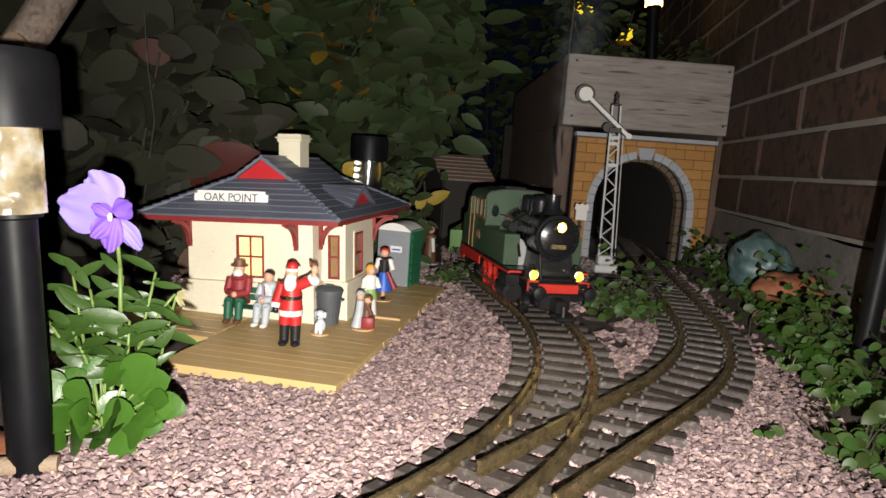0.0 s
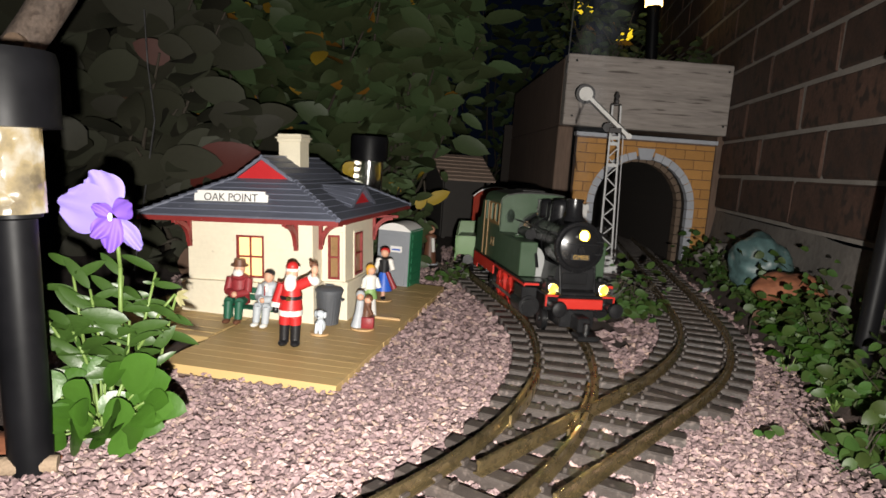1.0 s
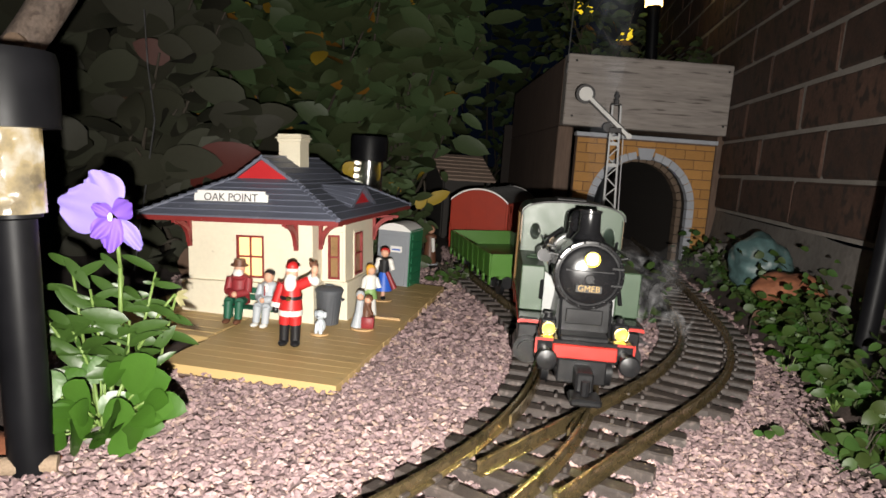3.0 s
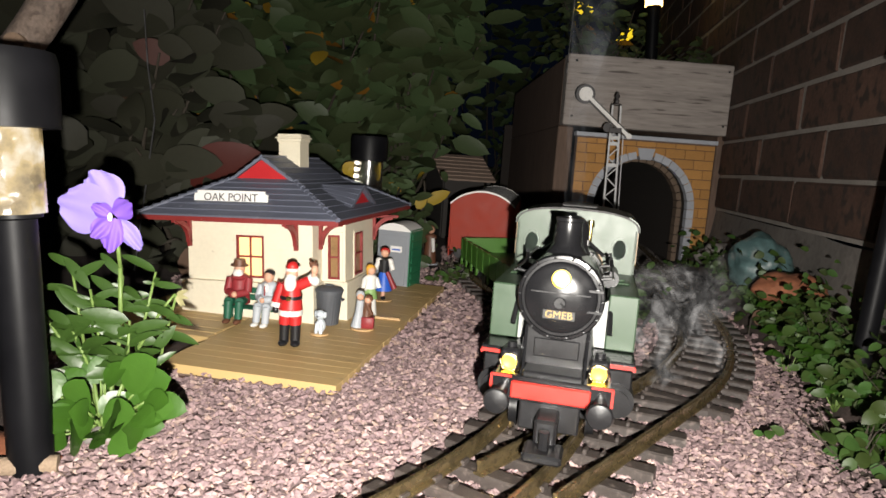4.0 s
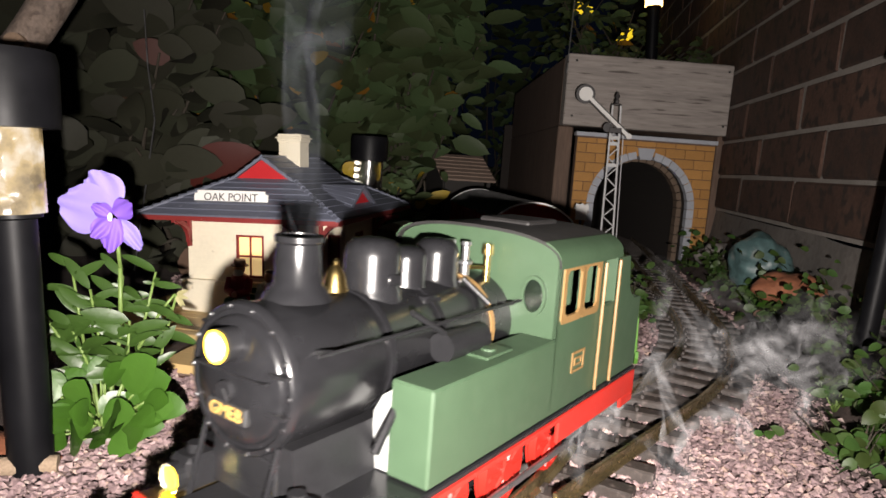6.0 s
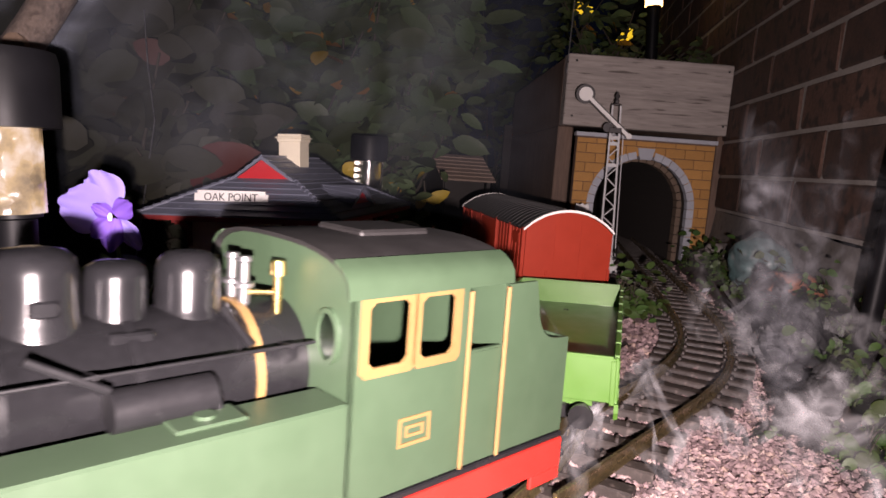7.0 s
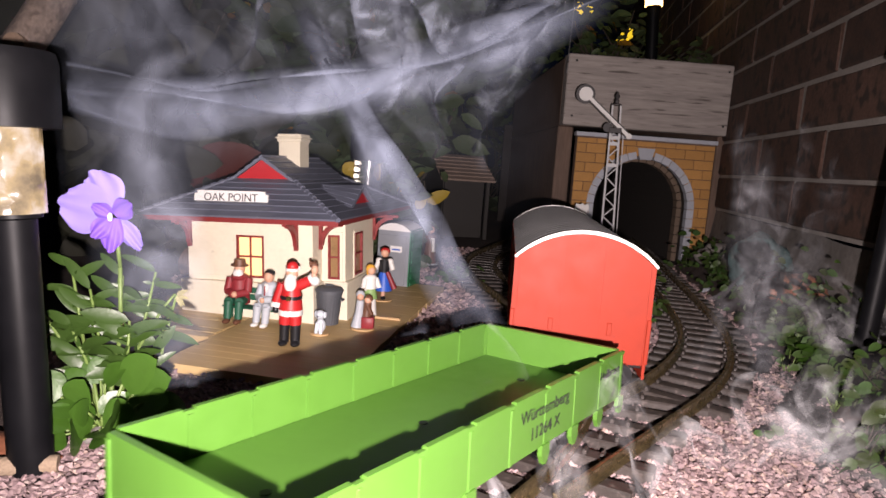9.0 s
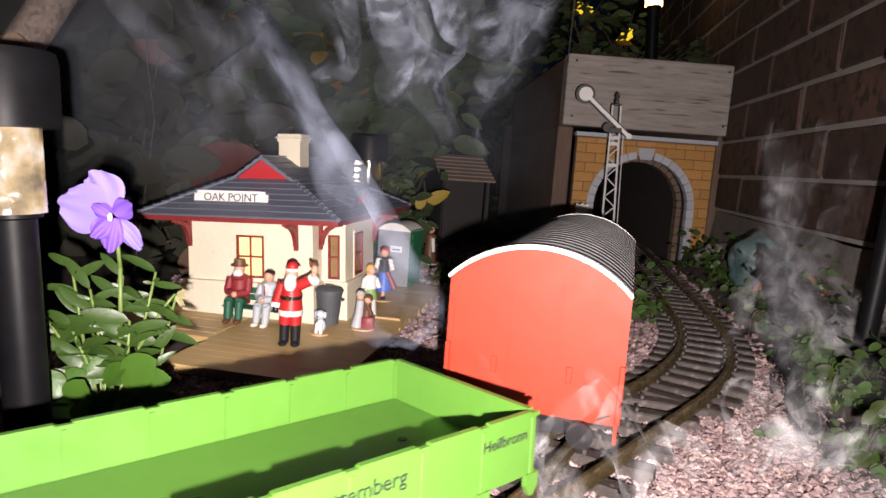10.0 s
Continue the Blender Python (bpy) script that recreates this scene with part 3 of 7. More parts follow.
    for x in (-bogie, bogie):
        WHEELS.append((wheelset(t, x, 0.0150), x, 0.0150))


def gondola():
    t = thing("open_wagon", "bright green low-sided open goods wagon, empty", "goods wagon")
    h, yw, z0, z1 = 0.1220, 0.0460, 0.0290, 0.0560
    bm = B()
    box(bm, -h, h, -yw + 0.002, yw - 0.002, 0.0325, 0.0360)
    box(bm, -h + 0.004, h - 0.004, -0.034, 0.034, 0.0255, 0.0325)
    floor = part("wagon_floor", bm, M_WAGON, t)
    for x, y in ((-0.09, 0.0), (0.0, 0.0), (0.09, 0.0)):
        bm = B()
        rod(bm, (x, y, 0.0360), (x, y, 0.0364), 0.0022, seg=12)
        part("screw_hole", bm, M_DULL, floor)
    for s in (-1, 1):
        n = 8
        step = 2 * h / n
        side = None
        for k in range(n):
            a = -h + k * step
            bm = B()
            box(bm, a + 0.0003, a + step - 0.0003, s * yw - 0.0011, s * yw + 0.0011, z0, z1 - 0.0006, 0.0004)
            if side is None:
                side = part("side_board", bm, M_WAGON, t)
            else:
                part("side_board", bm, M_WAGON, t)
        for k in range(n + 1):
            x = min(max(-h + k * step, -h + 0.0015), h - 0.0015)
            bm = B()
            box(bm, x - 0.0013, x + 0.0013, s * (yw + 0.0006) - 0.0009, s * (yw + 0.0006) + 0.0009, z0, z1 - 0.002, 0.0003)
            box(bm, x - 0.0010, x + 0.0010, s * (yw - 0.0013) - 0.0006, s * (yw - 0.0013) + 0.0006, 0.036, z1 - 0.002)
            if k not in (4,):
                slab(bm, [(x - 0.0036, z0 + 0.001), (x + 0.0036, z0 + 0.001), (x + 0.0036, z0 - 0.004), (x + 0.0012, z0 - 0.0085), (x - 0.0012, z0 - 0.0085), (x - 0.0036, z0 - 0.004)], s * (yw + 0.001) - 0.0012, s * (yw + 0.001) + 0.0012, "y")
            part("stake", bm, M_WAGON, t)
        bm = B()
        for k in range(n):
            a = -h + k * step
            box(bm, a + 0.0030, a + step - 0.0030, s * yw - 0.0013, s * yw + 0.0013, z1 - 0.0009, z1 + 0.0004)
            box(bm, a - 0.0025, a + 0.0025, s * yw - 0.0010, s * yw + 0.0010, z1 - 0.0022, z1 - 0.0005)
        part("top_edge", bm, M_WAGON, t)
    for s in (-1, 1):
        bm = B()
        box(bm, s * h - 0.0012, s * h + 0.0012, -yw, yw, z0 + 0.001, z1 - 0.0006, 0.0004)
        for y in (-0.0445, 0.0445):
            box(bm, s * (h + 0.001) - 0.001, s * (h + 0.001) + 0.001, y - 0.0014, y + 0.0014, z0, z1 - 0.002, 0.0003)
            box(bm, s * (h - 0.0014) - 0.0006, s * (h - 0.0014) + 0.0006, y - 0.001, y + 0.001, 0.036, z1 - 0.002)
        part("end_board", bm, M_WAGON, t)
        bm = B()
        box(bm, s * h - 0.0014, s * h + 0.0014, -yw + 0.002, yw - 0.002, z1 - 0.0008, z1 + 0.0004)
        part("top_edge", bm, M_WAGON, t)
    for x, txt, sz, z in ((-0.030, "Württemberg", 0.0082, 0.0475), (-0.030, "11264 X", 0.0082, 0.0380), (-0.1035, "Heilbronn", 0.0064, 0.0475)):
        words("lettering", txt, sz, Matrix.Translation((x, yw + 0.00165, z)) @ Matrix.Rotation(radians(180), 4, "Z") @ Matrix.Rotation(radians(90), 4, "X"), M_INK, t, "black lettering")
    underframe(t, h, 0.080)
    return t


def van():
    t = thing("goods_van", "red covered goods van with a ribbed black arched roof", "goods van")
    h, yw, z0, z1, zt = 0.138, 0.0440, 0.0280, 0.0985, 0.1170
    for s in (-1, 1):
        bm = B()
        slab(bm, [(yw, z0), (yw, z1)] + arch(yw, z1, zt - 0.0015)[1:-1] + [(-yw, z1), (-yw, z0)], s * h - 0.001, s * h + 0.001, "x")
        for y in (-0.0135, 0.0135):
            box(bm, s * (h + 0.0008) - 0.0005, s * (h + 0.0008) + 0.0005, y - 0.0006, y + 0.0006, z0, 0.107)
        part("van_end", bm, M_VAN, t, "plain red van end")
        ya, yb = s * yw - 0.001, s * yw + 0.001
        bm = B()
        box(bm, -h + 0.001, h - 0.001, ya, yb, z0, z1)
        side = part("van_side", bm, M_VAN, t, "planked red van side with door")
        for k in range(24):
            x = -h + 0.004 + k * (2 * h - 0.008) / 23
            bm = B()
            box(bm, x - 0.0006, x + 0.0006, s * (yw + 0.0012) - 0.0006, s * (yw + 0.0012) + 0.0006, z0 + 0.002, z1 - 0.001)
            part("batten", bm, M_VAN, side)
        for x in (-0.1355, -0.09, -0.036, 0.036, 0.09, 0.1355):
            bm = B()
            box(bm, x - 0.0022, x + 0.0022, s * (yw + 0.002) - 0.0016, s * (yw + 0.002) + 0.0016, z0, z1)
            part("side_post", bm, M_VAN, side)
        bm = B()
        box(bm, -0.0335, 0.0335, s * (yw + 0.002) - 0.001, s * (yw + 0.002) + 0.001, z0 + 0.002, z1 - 0.004)
        part("sliding_door", bm, M_VAN, side)
        for x in (-0.115, 0.115):
            bm = B()
            box(bm, x - 0.011, x + 0.011, s * (yw + 0.0022) - 0.0007, s * (yw + 0.0022) + 0.0007, 0.080, 0.092, 0.0004)
            for q in range(4):
                box(bm, x - 0.0095, x + 0.0095, s * (yw + 0.0028) - 0.0007, s * (yw + 0.0028) + 0.0007, 0.0815 + q * 0.0026, 0.083 + q * 0.0026)
            part("vent_louvre", bm, M_VAN, side)
    bm = B()
    box(bm, -h, h, -yw, yw, z0 - 0.002, z0 + 0.001)
    part("van_floor", bm, M_DULL, t)
    bm = B()
    slab(bm, arch(yw + 0.0035, z1 - 0.001, zt, 18) + arch(yw + 0.003, z1 - 0.0025, zt - 0.0015, 18)[::-1], -h - 0.003, h + 0.003, "x")
    roof = part("van_roof", bm, M_ROOF, t, "arched black roof", smooth=True)
    for k in range(22):
        x = -h + 0.004 + k * (2 * h - 0.008) / 21
        bm = B()
        slab(bm, arch(yw + 0.0037, z1 - 0.0005, zt + 0.0009, 18) + arch(yw + 0.003, z1 - 0.0015, zt - 0.001, 18)[::-1], x - 0.0013, x + 0.0013, "x")
        part("roof_rib", bm, M_ROOF, roof, smooth=True)
    for s in (-1, 1):
        bm = B()
        slab(bm, arch(yw + 0.0040, z1 - 0.001, zt + 0.0012, 18) + arch(yw + 0.0032, z1 - 0.0026, zt - 0.0012, 18)[::-1], s * (h + 0.0036) - 0.0007, s * (h + 0.0036) + 0.0007, "x")
        part("roof_edge", bm, M_WHITE, roof, "white edge of the roof end", smooth=True)
    for s in (-1, 1):
        bm = B()
        box(bm, 0.1345, 0.1392, s * 0.0465 - 0.0014, s * 0.0465 + 0.0014, 0.0290, 0.0600, 0.0004)
        part("corner_strap", bm, M_VAN, t)
        bm = B()
        box(bm, 0.1392, 0.1400, s * 0.020 - 0.0016, s * 0.020 + 0.0016, 0.0470, 0.0560, 0.0003)
        part("lamp_iron", bm, M_VAN, t)
        bm = B()
        box(bm, -h, h, s * 0.046 - 0.001, s * 0.046 + 0.001, 0.018, z0)
        part("solebar", bm, M_VAN, t)
    underframe(t, h, 0.082)
    return t


LOCO, WAGON, VAN = locomotive(), gondola(), van()
# seconds and metres that the locomotive's nose has run along the line
RUN = [(0.0, 0.6388), (0.5, 0.6731), (1.5, 0.7455), (2.5, 0.8273), (3.2, 0.8905), (4.0, 0.9659), (5.0, 1.0652), (5.5, 1.1186), (6.2, 1.1945), (7.0, 1.2828), (7.5, 1.3372), (8.0, 1.3912), (8.5, 1.4408), (9.0, 1.4949), (9.5, 1.5495), (10.0, 1.6066)]


def run_at(t):
    for (a, s), (b, u) in zip(RUN, RUN[1:]):
        if t <= b:
            return S0 + s + (u - s) * (t - a) / (b - a)
    return S0 + RUN[-1][1]



# ---------------------------------------------------------------- materials of the garden
M_PLASTER = mat("cream_painted_siding", (0.72, 0.655, 0.51), rough=0.6, vary=0.06, grain=25, stain=4, bump=0.25, dirt=(0.36, 0.30, 0.21), dirt_at=0.70)
M_TRIM = mat("dark_red_trim", (0.20, 0.022, 0.020), rough=0.5, vary=0.15, bump=0.1, dirt=(0.3, 0.09, 0.08), dirt_at=0.66)
M_GABLE = mat("red_gable_board", (0.42, 0.012, 0.016), rough=0.5, vary=0.1, bump=0.1)
M_SLATE = mat("blue_grey_roof_board", (0.115, 0.125, 0.165), rough=0.5, vary=0.14, grain=30, bump=0.2, dirt=(0.26, 0.27, 0.31), dirt_at=0.68, piece=0.06)
M_CREAMC = mat("cream_chimney", (0.66, 0.60, 0.46), rough=0.6, vary=0.05, bump=0.15)
M_DECK = mat("ochre_painted_plank", (0.50, 0.345, 0.150), rough=0.5, vary=0.08, grain=14, stain=3, bump=0.2, stretch=(0.15, 1, 1), dirt=(0.33, 0.23, 0.11), dirt_at=0.66, piece=0.05)
M_LIT = glow("lit_window_pane", (1.0, 0.70, 0.30), 0.55)
M_DIMPANE = mat("brownish_window_pane", (0.28, 0.17, 0.08), rough=0.15, vary=0.2, bump=0.02)
M_BRICK = mat("dark_red_brick", (0.074, 0.038, 0.026), rough=0.85, vary=0.5, grain=20, stain=2, bump=0.7, dirt=(0.034, 0.021, 0.016), dirt_at=0.52, piece=0.3)
M_MORTAR = mat("grey_mortar", (0.26, 0.235, 0.21), rough=0.95, vary=0.25, grain=25, stain=3, bump=0.7)
M_CONC = mat("rough_grey_concrete", (0.15, 0.135, 0.122), rough=0.95, vary=0.25, grain=12, stain=2, bump=0.8, dirt=(0.1, 0.085, 0.075), dirt_at=0.58)
M_BLOCK = mat("ochre_stone_block", (0.49, 0.245, 0.07), rough=0.75, vary=0.12, grain=30, bump=0.35, dirt=(0.22, 0.11, 0.04), dirt_at=0.66, piece=0.10)
M_VOUS = mat("pale_blue_grey_stone", (0.44, 0.46, 0.51), rough=0.7, vary=0.10, grain=30, bump=0.3, piece=0.08)
M_WOOD = mat("weathered_grey_wood", (0.34, 0.30, 0.275), rough=0.85, vary=0.30, grain=5, stain=1.2, bump=0.5, stretch=(0.5, 4, 6), dirt=(0.12, 0.10, 0.09), dirt_at=0.60)
M_WOODD = mat("dark_brown_wood", (0.15, 0.10, 0.075), rough=0.85, vary=0.3, grain=6, stain=1.5, bump=0.5, stretch=(4, 4, 0.5))
# near-black, so that the depth of the bore stays in shade
M_BORE = mat("shade_dark_bore", (0.035, 0.028, 0.024), rough=0.9, vary=0.3, bump=0.5)
M_RING = mat("brown_tunnel_ring", (0.17, 0.12, 0.085), rough=0.8, vary=0.2, bump=0.4)
M_POST = mat("black_plastic_post", (0.005, 0.005, 0.006), spec=0.14, rough=0.45, vary=0.2, bump=0.04, grain=12)
M_LAMPGLASS = glass("crackled_lamp_glass", (0.95, 0.93, 0.88), 0.18)
M_GLINT = glow("white_led_glint_glow", (1.0, 0.93, 0.78), 5.0)
M_LEDWARM = glow("warm_lit_lamp", (1.0, 0.72, 0.25), 5.0)
M_BIN = mat("dark_grey_plastic", (0.07, 0.075, 0.085), rough=0.55, vary=0.2, bump=0.2)
M_CABIN = mat("grey_cabin_plastic", (0.24, 0.255, 0.28), rough=0.5, vary=0.06, bump=0.1)
M_CGREEN = mat("green_cabin_plastic", (0.02, 0.16, 0.075), rough=0.45, vary=0.08, bump=0.1)
M_SIG = mat("white_enamel_metal", (0.62, 0.62, 0.62), rough=0.45, vary=0.1, bump=0.1)
M_SIGD = mat("dark_enamel_metal", (0.06, 0.055, 0.055), rough=0.5, vary=0.2, bump=0.1)


def leafy(name, base, rough=0.45, vary=0.35, translucent=0.25, bump=0.25):
    """A leaf: colour that differs from leaf to leaf, a soft gloss, some light let through."""
    m = bpy.data.materials.new(name)
    m.use_nodes = True
    N, L = nodes_of(m)
    b = N["Principled BSDF"]
    geo, tc, nz = N.new("ShaderNodeNewGeometry"), N.new("ShaderNodeTexCoord"), N.new("ShaderNodeTexNoise")
    nz.inputs["Scale"].default_value, nz.inputs["Detail"].default_value = 160, 3
    L.new(tc.outputs["Object"], nz.inputs["Vector"])
    add = N.new("ShaderNodeMath")
    add.operation = "MULTIPLY_ADD"
    add.inputs[1].default_value, add.inputs[2].default_value = 0.5, 0.0
    L.new(nz.outputs[0], add.inputs[0])
    sm = N.new("ShaderNodeMath")
    sm.operation = "ADD"
    L.new(add.outputs[0], sm.inputs[0])
    L.new(geo.outputs["Random Per Island"], sm.inputs[1])
    mr = N.new("ShaderNodeMapRange")
    mr.inputs["From Max"].default_value = 1.5
    mr.inputs["To Min"].default_value, mr.inputs["To Max"].default_value = 1 - vary, 1 + vary
    L.new(sm.outputs[0], mr.inputs[0])
    sc = N.new("ShaderNodeVectorMath")
    sc.operation = "SCALE"
    sc.inputs[0].default_value = base
    L.new(mr.outputs[0], sc.inputs["Scale"])
    hs = N.new("ShaderNodeHueSaturation")
    hr = N.new("ShaderNodeMapRange")
    hr.inputs["To Min"].default_value, hr.inputs["To Max"].default_value = 0.47, 0.52
    L.new(geo.outputs["Random Per Island"], hr.inputs[0])
    L.new(hr.outputs[0], hs.inputs["Hue"])
    L.new(sc.outputs[0], hs.inputs["Color"])
    L.new(hs.outputs[0], b.inputs["Base Color"])
    b.inputs["Roughness"].default_value = rough
    bp = N.new("ShaderNodeBump")
    bp.inputs["Strength"].default_value, bp.inputs["Distance"].default_value = bump, 0.001
    L.new(nz.outputs[0], bp.inputs["Height"])
    L.new(bp.outputs[0], b.inputs["Normal"])
    if translucent:
        tr, ad = N.new("ShaderNodeBsdfTranslucent"), N.new("ShaderNodeMixShader")
        L.new(hs.outputs[0], tr.inputs[0])
        ad.inputs[0].default_value = translucent
        L.new(b.outputs[0], ad.inputs[1])
        L.new(tr.outputs[0], ad.inputs[2])
        L.new(ad.outputs[0], N["Material Output"].inputs[0])
    return m


M_LEAF = leafy("fresh_green_leaf", (0.034, 0.074, 0.008), rough=0.40, vary=0.6, translucent=0.10, bump=0.5)
M_LEAFB = leafy("broad_green_leaf", (0.046, 0.096, 0.012), rough=0.40, vary=0.4, translucent=0.10, bump=0.5)
M_LEAFU = leafy("narrow_green_leaf", (0.028, 0.052, 0.009), rough=0.42, vary=0.6, translucent=0.10, bump=0.4)
M_LEAFD = leafy("dark_green_leaf", (0.060, 0.088, 0.036), rough=0.5, vary=0.5)
M_HYDR = leafy("dull_olive_leaf", (0.036, 0.037, 0.022), rough=0.7, vary=0.4)
M_IVY = leafy("ground_cover_leaf", (0.046, 0.088, 0.019), rough=0.5, vary=0.5)
M_STEM = mat("green_stem", (0.13, 0.20, 0.05), rough=0.5, vary=0.15, bump=0.1)
M_TWIG = mat("brown_twig", (0.040, 0.032, 0.022), rough=0.8, vary=0.3, bump=0.4)
M_BARK = mat("lichened_grey_bark", (0.105, 0.078, 0.062), rough=0.9, vary=0.5, grain=30, stain=5, bump=0.9, dirt=(0.05, 0.034, 0.026), dirt_at=0.55)
M_PETAL = leafy("violet_petal", (0.25, 0.23, 0.66), rough=0.6, vary=0.12, translucent=0.35, bump=0.1)
M_PETALD = leafy("deep_violet_petal", (0.15, 0.09, 0.50), rough=0.6, vary=0.15, translucent=0.3, bump=0.1)
M_YELLOWLEAF = leafy("yellowed_leaf", (0.36, 0.22, 0.02), rough=0.6, vary=0.3)
M_DRY = leafy("dry_brown_leaf", (0.10, 0.048, 0.030), rough=0.7, vary=0.4)
M_REDLEAF = leafy("dark_red_leaf", (0.075, 0.006, 0.007), rough=0.6, vary=0.2)


def gravel_material():
    m = bpy.data.materials.new("pink_grey_crushed_granite")
    m.use_nodes = True
    N, L = nodes_of(m)
    b = N["Principled BSDF"]
    geo, tc, nz = N.new("ShaderNodeNewGeometry"), N.new("ShaderNodeTexCoord"), N.new("ShaderNodeTexNoise")
    nz.inputs["Scale"].default_value, nz.inputs["Detail"].default_value = 420, 4
    L.new(tc.outputs["Object"], nz.inputs["Vector"])
    ramp = N.new("ShaderNodeValToRGB")
    e = ramp.color_ramp.elements
    e[0].position, e[0].color = 0.0, (0.15, 0.105, 0.105, 1)
    e[1].position, e[1].color = 1.0, (0.46, 0.36, 0.33, 1)
    for p, c in ((0.3, (0.25, 0.172, 0.176, 1)), (0.6, (0.32, 0.222, 0.222, 1)), (0.82, (0.38, 0.275, 0.265, 1)), (0.93, (0.42, 0.29, 0.24, 1))):
        k = e.new(p)
        k.color = c
    L.new(geo.outputs["Random Per Island"], ramp.inputs[0])
    mx = N.new("ShaderNodeMix")
    mx.data_type, mx.blend_type = "RGBA", "OVERLAY"
    mx.inputs["Factor"].default_value = 0.55
    L.new(ramp.outputs[0], mx.inputs["A"])
    L.new(nz.outputs[0], mx.inputs["B"])
    L.new(mx.outputs["Result"], b.inputs["Base Color"])
    b.inputs["Roughness"].default_value = 0.85
    bp = N.new("ShaderNodeBump")
    bp.inputs["Strength"].default_value, bp.inputs["Distance"].default_value = 0.5, 0.001
    L.new(nz.outputs[0], bp.inputs["Height"])
    L.new(bp.outputs[0], b.inputs["Normal"])
    return m


M_GRAVEL = gravel_material()

# ---------------------------------------------------------------- gravel bed
ST = Matrix.Translation((-0.125, 0.620, 0)) @ Matrix.Rotation(radians(-10.5), 4, "Z")  # the station's own axes
ST_INV = ST.inverted()


def in_gravel(x, y):
    """Is this place on the gravel bed?"""
    if x > (0.285 + (y - 0.37) * 0.24 if y < 0.75 else 0.376 + (y - 0.75) * 0.31) + 0.02 * noise.noise(Vector((x * 12, y * 12, 0))):
        return False
    if y > 0.62 and 0.13 + (y - 0.62) * 0.25 < x < 0.185 + (y - 0.62) * 0.44:
        return noise.noise(Vector((x * 30, y * 30, 3))) > 0.15
    if x < -0.185 - (0.46 - y) * 0.30 and y < 0.47 and not (y < 0.345 and x > -0.23):
        return False
    p = ST_INV @ Vector((x, y, 0))
    if -0.19 < p.x < 0.083 and -0.150 < p.y < 0.30:
        return False
    if y > 1.05 and x < 0.0:
        return False
    return x > -0.34


def gravel_bed():
    """The packed grit under the loose stones, and the bank of soil that rises to the wall."""
    bm = B()
    bmesh.ops.create_grid(bm, x_segments=110, y_segments=130, size=0.5)
    for v in bm.verts:
        v.co = Vector((-0.36 + (v.co.x + 0.5) * 0.92, 0.05 + (v.co.y + 0.5) * 1.27, -0.0012 + 0.0012 * noise.noise(v.co * 90)))
    bmesh.ops.delete(bm, geom=[f for f in bm.faces if not in_gravel(f.calc_center_median().x + (0.03 if f.calc_center_median().x > 0.2 else 0), max(0.2, f.calc_center_median().y))], context="FACES")
    ob = part("gravel_bed", bm, mat("pink_grey_grit", (0.25, 0.172, 0.168), rough=0.95, vary=0.4, grain=60, stain=12, bump=0.9), smooth=True)
    tagged(ob, "packed pinkish grit under the gravel", "ground", kind="structure")
    bm = B()
    bmesh.ops.create_grid(bm, x_segments=24, y_segments=120, size=0.5)
    for v in bm.verts:
        x, y = 0.19 + (v.co.x + 0.5) * 0.16, -0.2 + (v.co.y + 0.5) * 1.50
        p = Matrix.Rotation(radians(-8.38), 3, "Z") @ Vector((x, y, 0))
        v.co = Vector((p.x, p.y, bank(p.x, p.y) - 0.002 + 0.004 * noise.noise(p * 40)))
    ob = part("soil_bank", bm, M_SOIL, smooth=True)
    tagged(ob, "dark soil bank rising to the brick wall", "soil", kind="structure")


def bank(x, y):
    """Height of the soil bank along the wall."""
    n = (x * 0.9893 - y * 0.1457 - 0.238) / 0.075
    n = min(1, max(0, n))
    return -0.003 + 0.043 * n * n * (3 - 2 * n)


def gravel():
    rng = np.random.default_rng(7)
    base = np.array([(1, 0, 0), (-1, 0, 0), (0, 1, 0), (0, -1, 0), (0, 0, 1), (0, 0, -1)], float)
    tri = np.array([(0, 2, 4), (2, 1, 4), (1, 3, 4), (3, 0, 4), (2, 0, 5), (1, 2, 5), (3, 1, 5), (0, 3, 5)])
    for name, lo, hi, count, size, bv, bf in (("gravel", 0.20, 0.62, 50000, (0.0010, 0.0029), base, tri), ("gravel", 0.60, 1.32, 13000, (0.0022, 0.0048), base, tri)):
        V, F, n = [], [], 0
        while n < count:
            x, y = rng.uniform(-0.36, 0.56), rng.uniform(lo, hi)
            if rng.random() > 1.25 - (y - lo) / (hi - lo) * 0.5 or not in_gravel(x, y) or not in_gravel(x + 0.075 * rng.random() ** 1.5, y):
                count -= 0.34
                continue
            r = rng.uniform(*size) * (1.25 if rng.random() < 0.06 else 1)
            v = (bv + rng.uniform(-0.42, 0.42, bv.shape)) * r * np.array([1.25, 0.95, 0.66])
            a, t = rng.uniform(0, 6.28), rng.uniform(-0.7, 0.7)
            ca, sa, ct, s2 = math.cos(a), math.sin(a), math.cos(t), math.sin(t)
            v = v @ np.array([(1, 0, 0), (0, ct, s2), (0, -s2, ct)]) @ np.array([(ca, sa, 0), (-sa, ca, 0), (0, 0, 1)])
            V.append(v + np.array([x, y, rng.uniform(-0.0015, 0.0035)]))
            F.append(bf + n * len(bv))
            n += 1
        me = bpy.data.meshes.new(name)
        me.from_pydata(np.concatenate(V).tolist(), [], np.concatenate(F).tolist())
        me.materials.append(M_GRAVEL)
        ob = new(name, me)
        tagged(ob, "pinkish grey crushed granite gravel round the tracks", "gravel", kind="stuff")


gravel_bed()
gravel()

# ---------------------------------------------------------------- the station


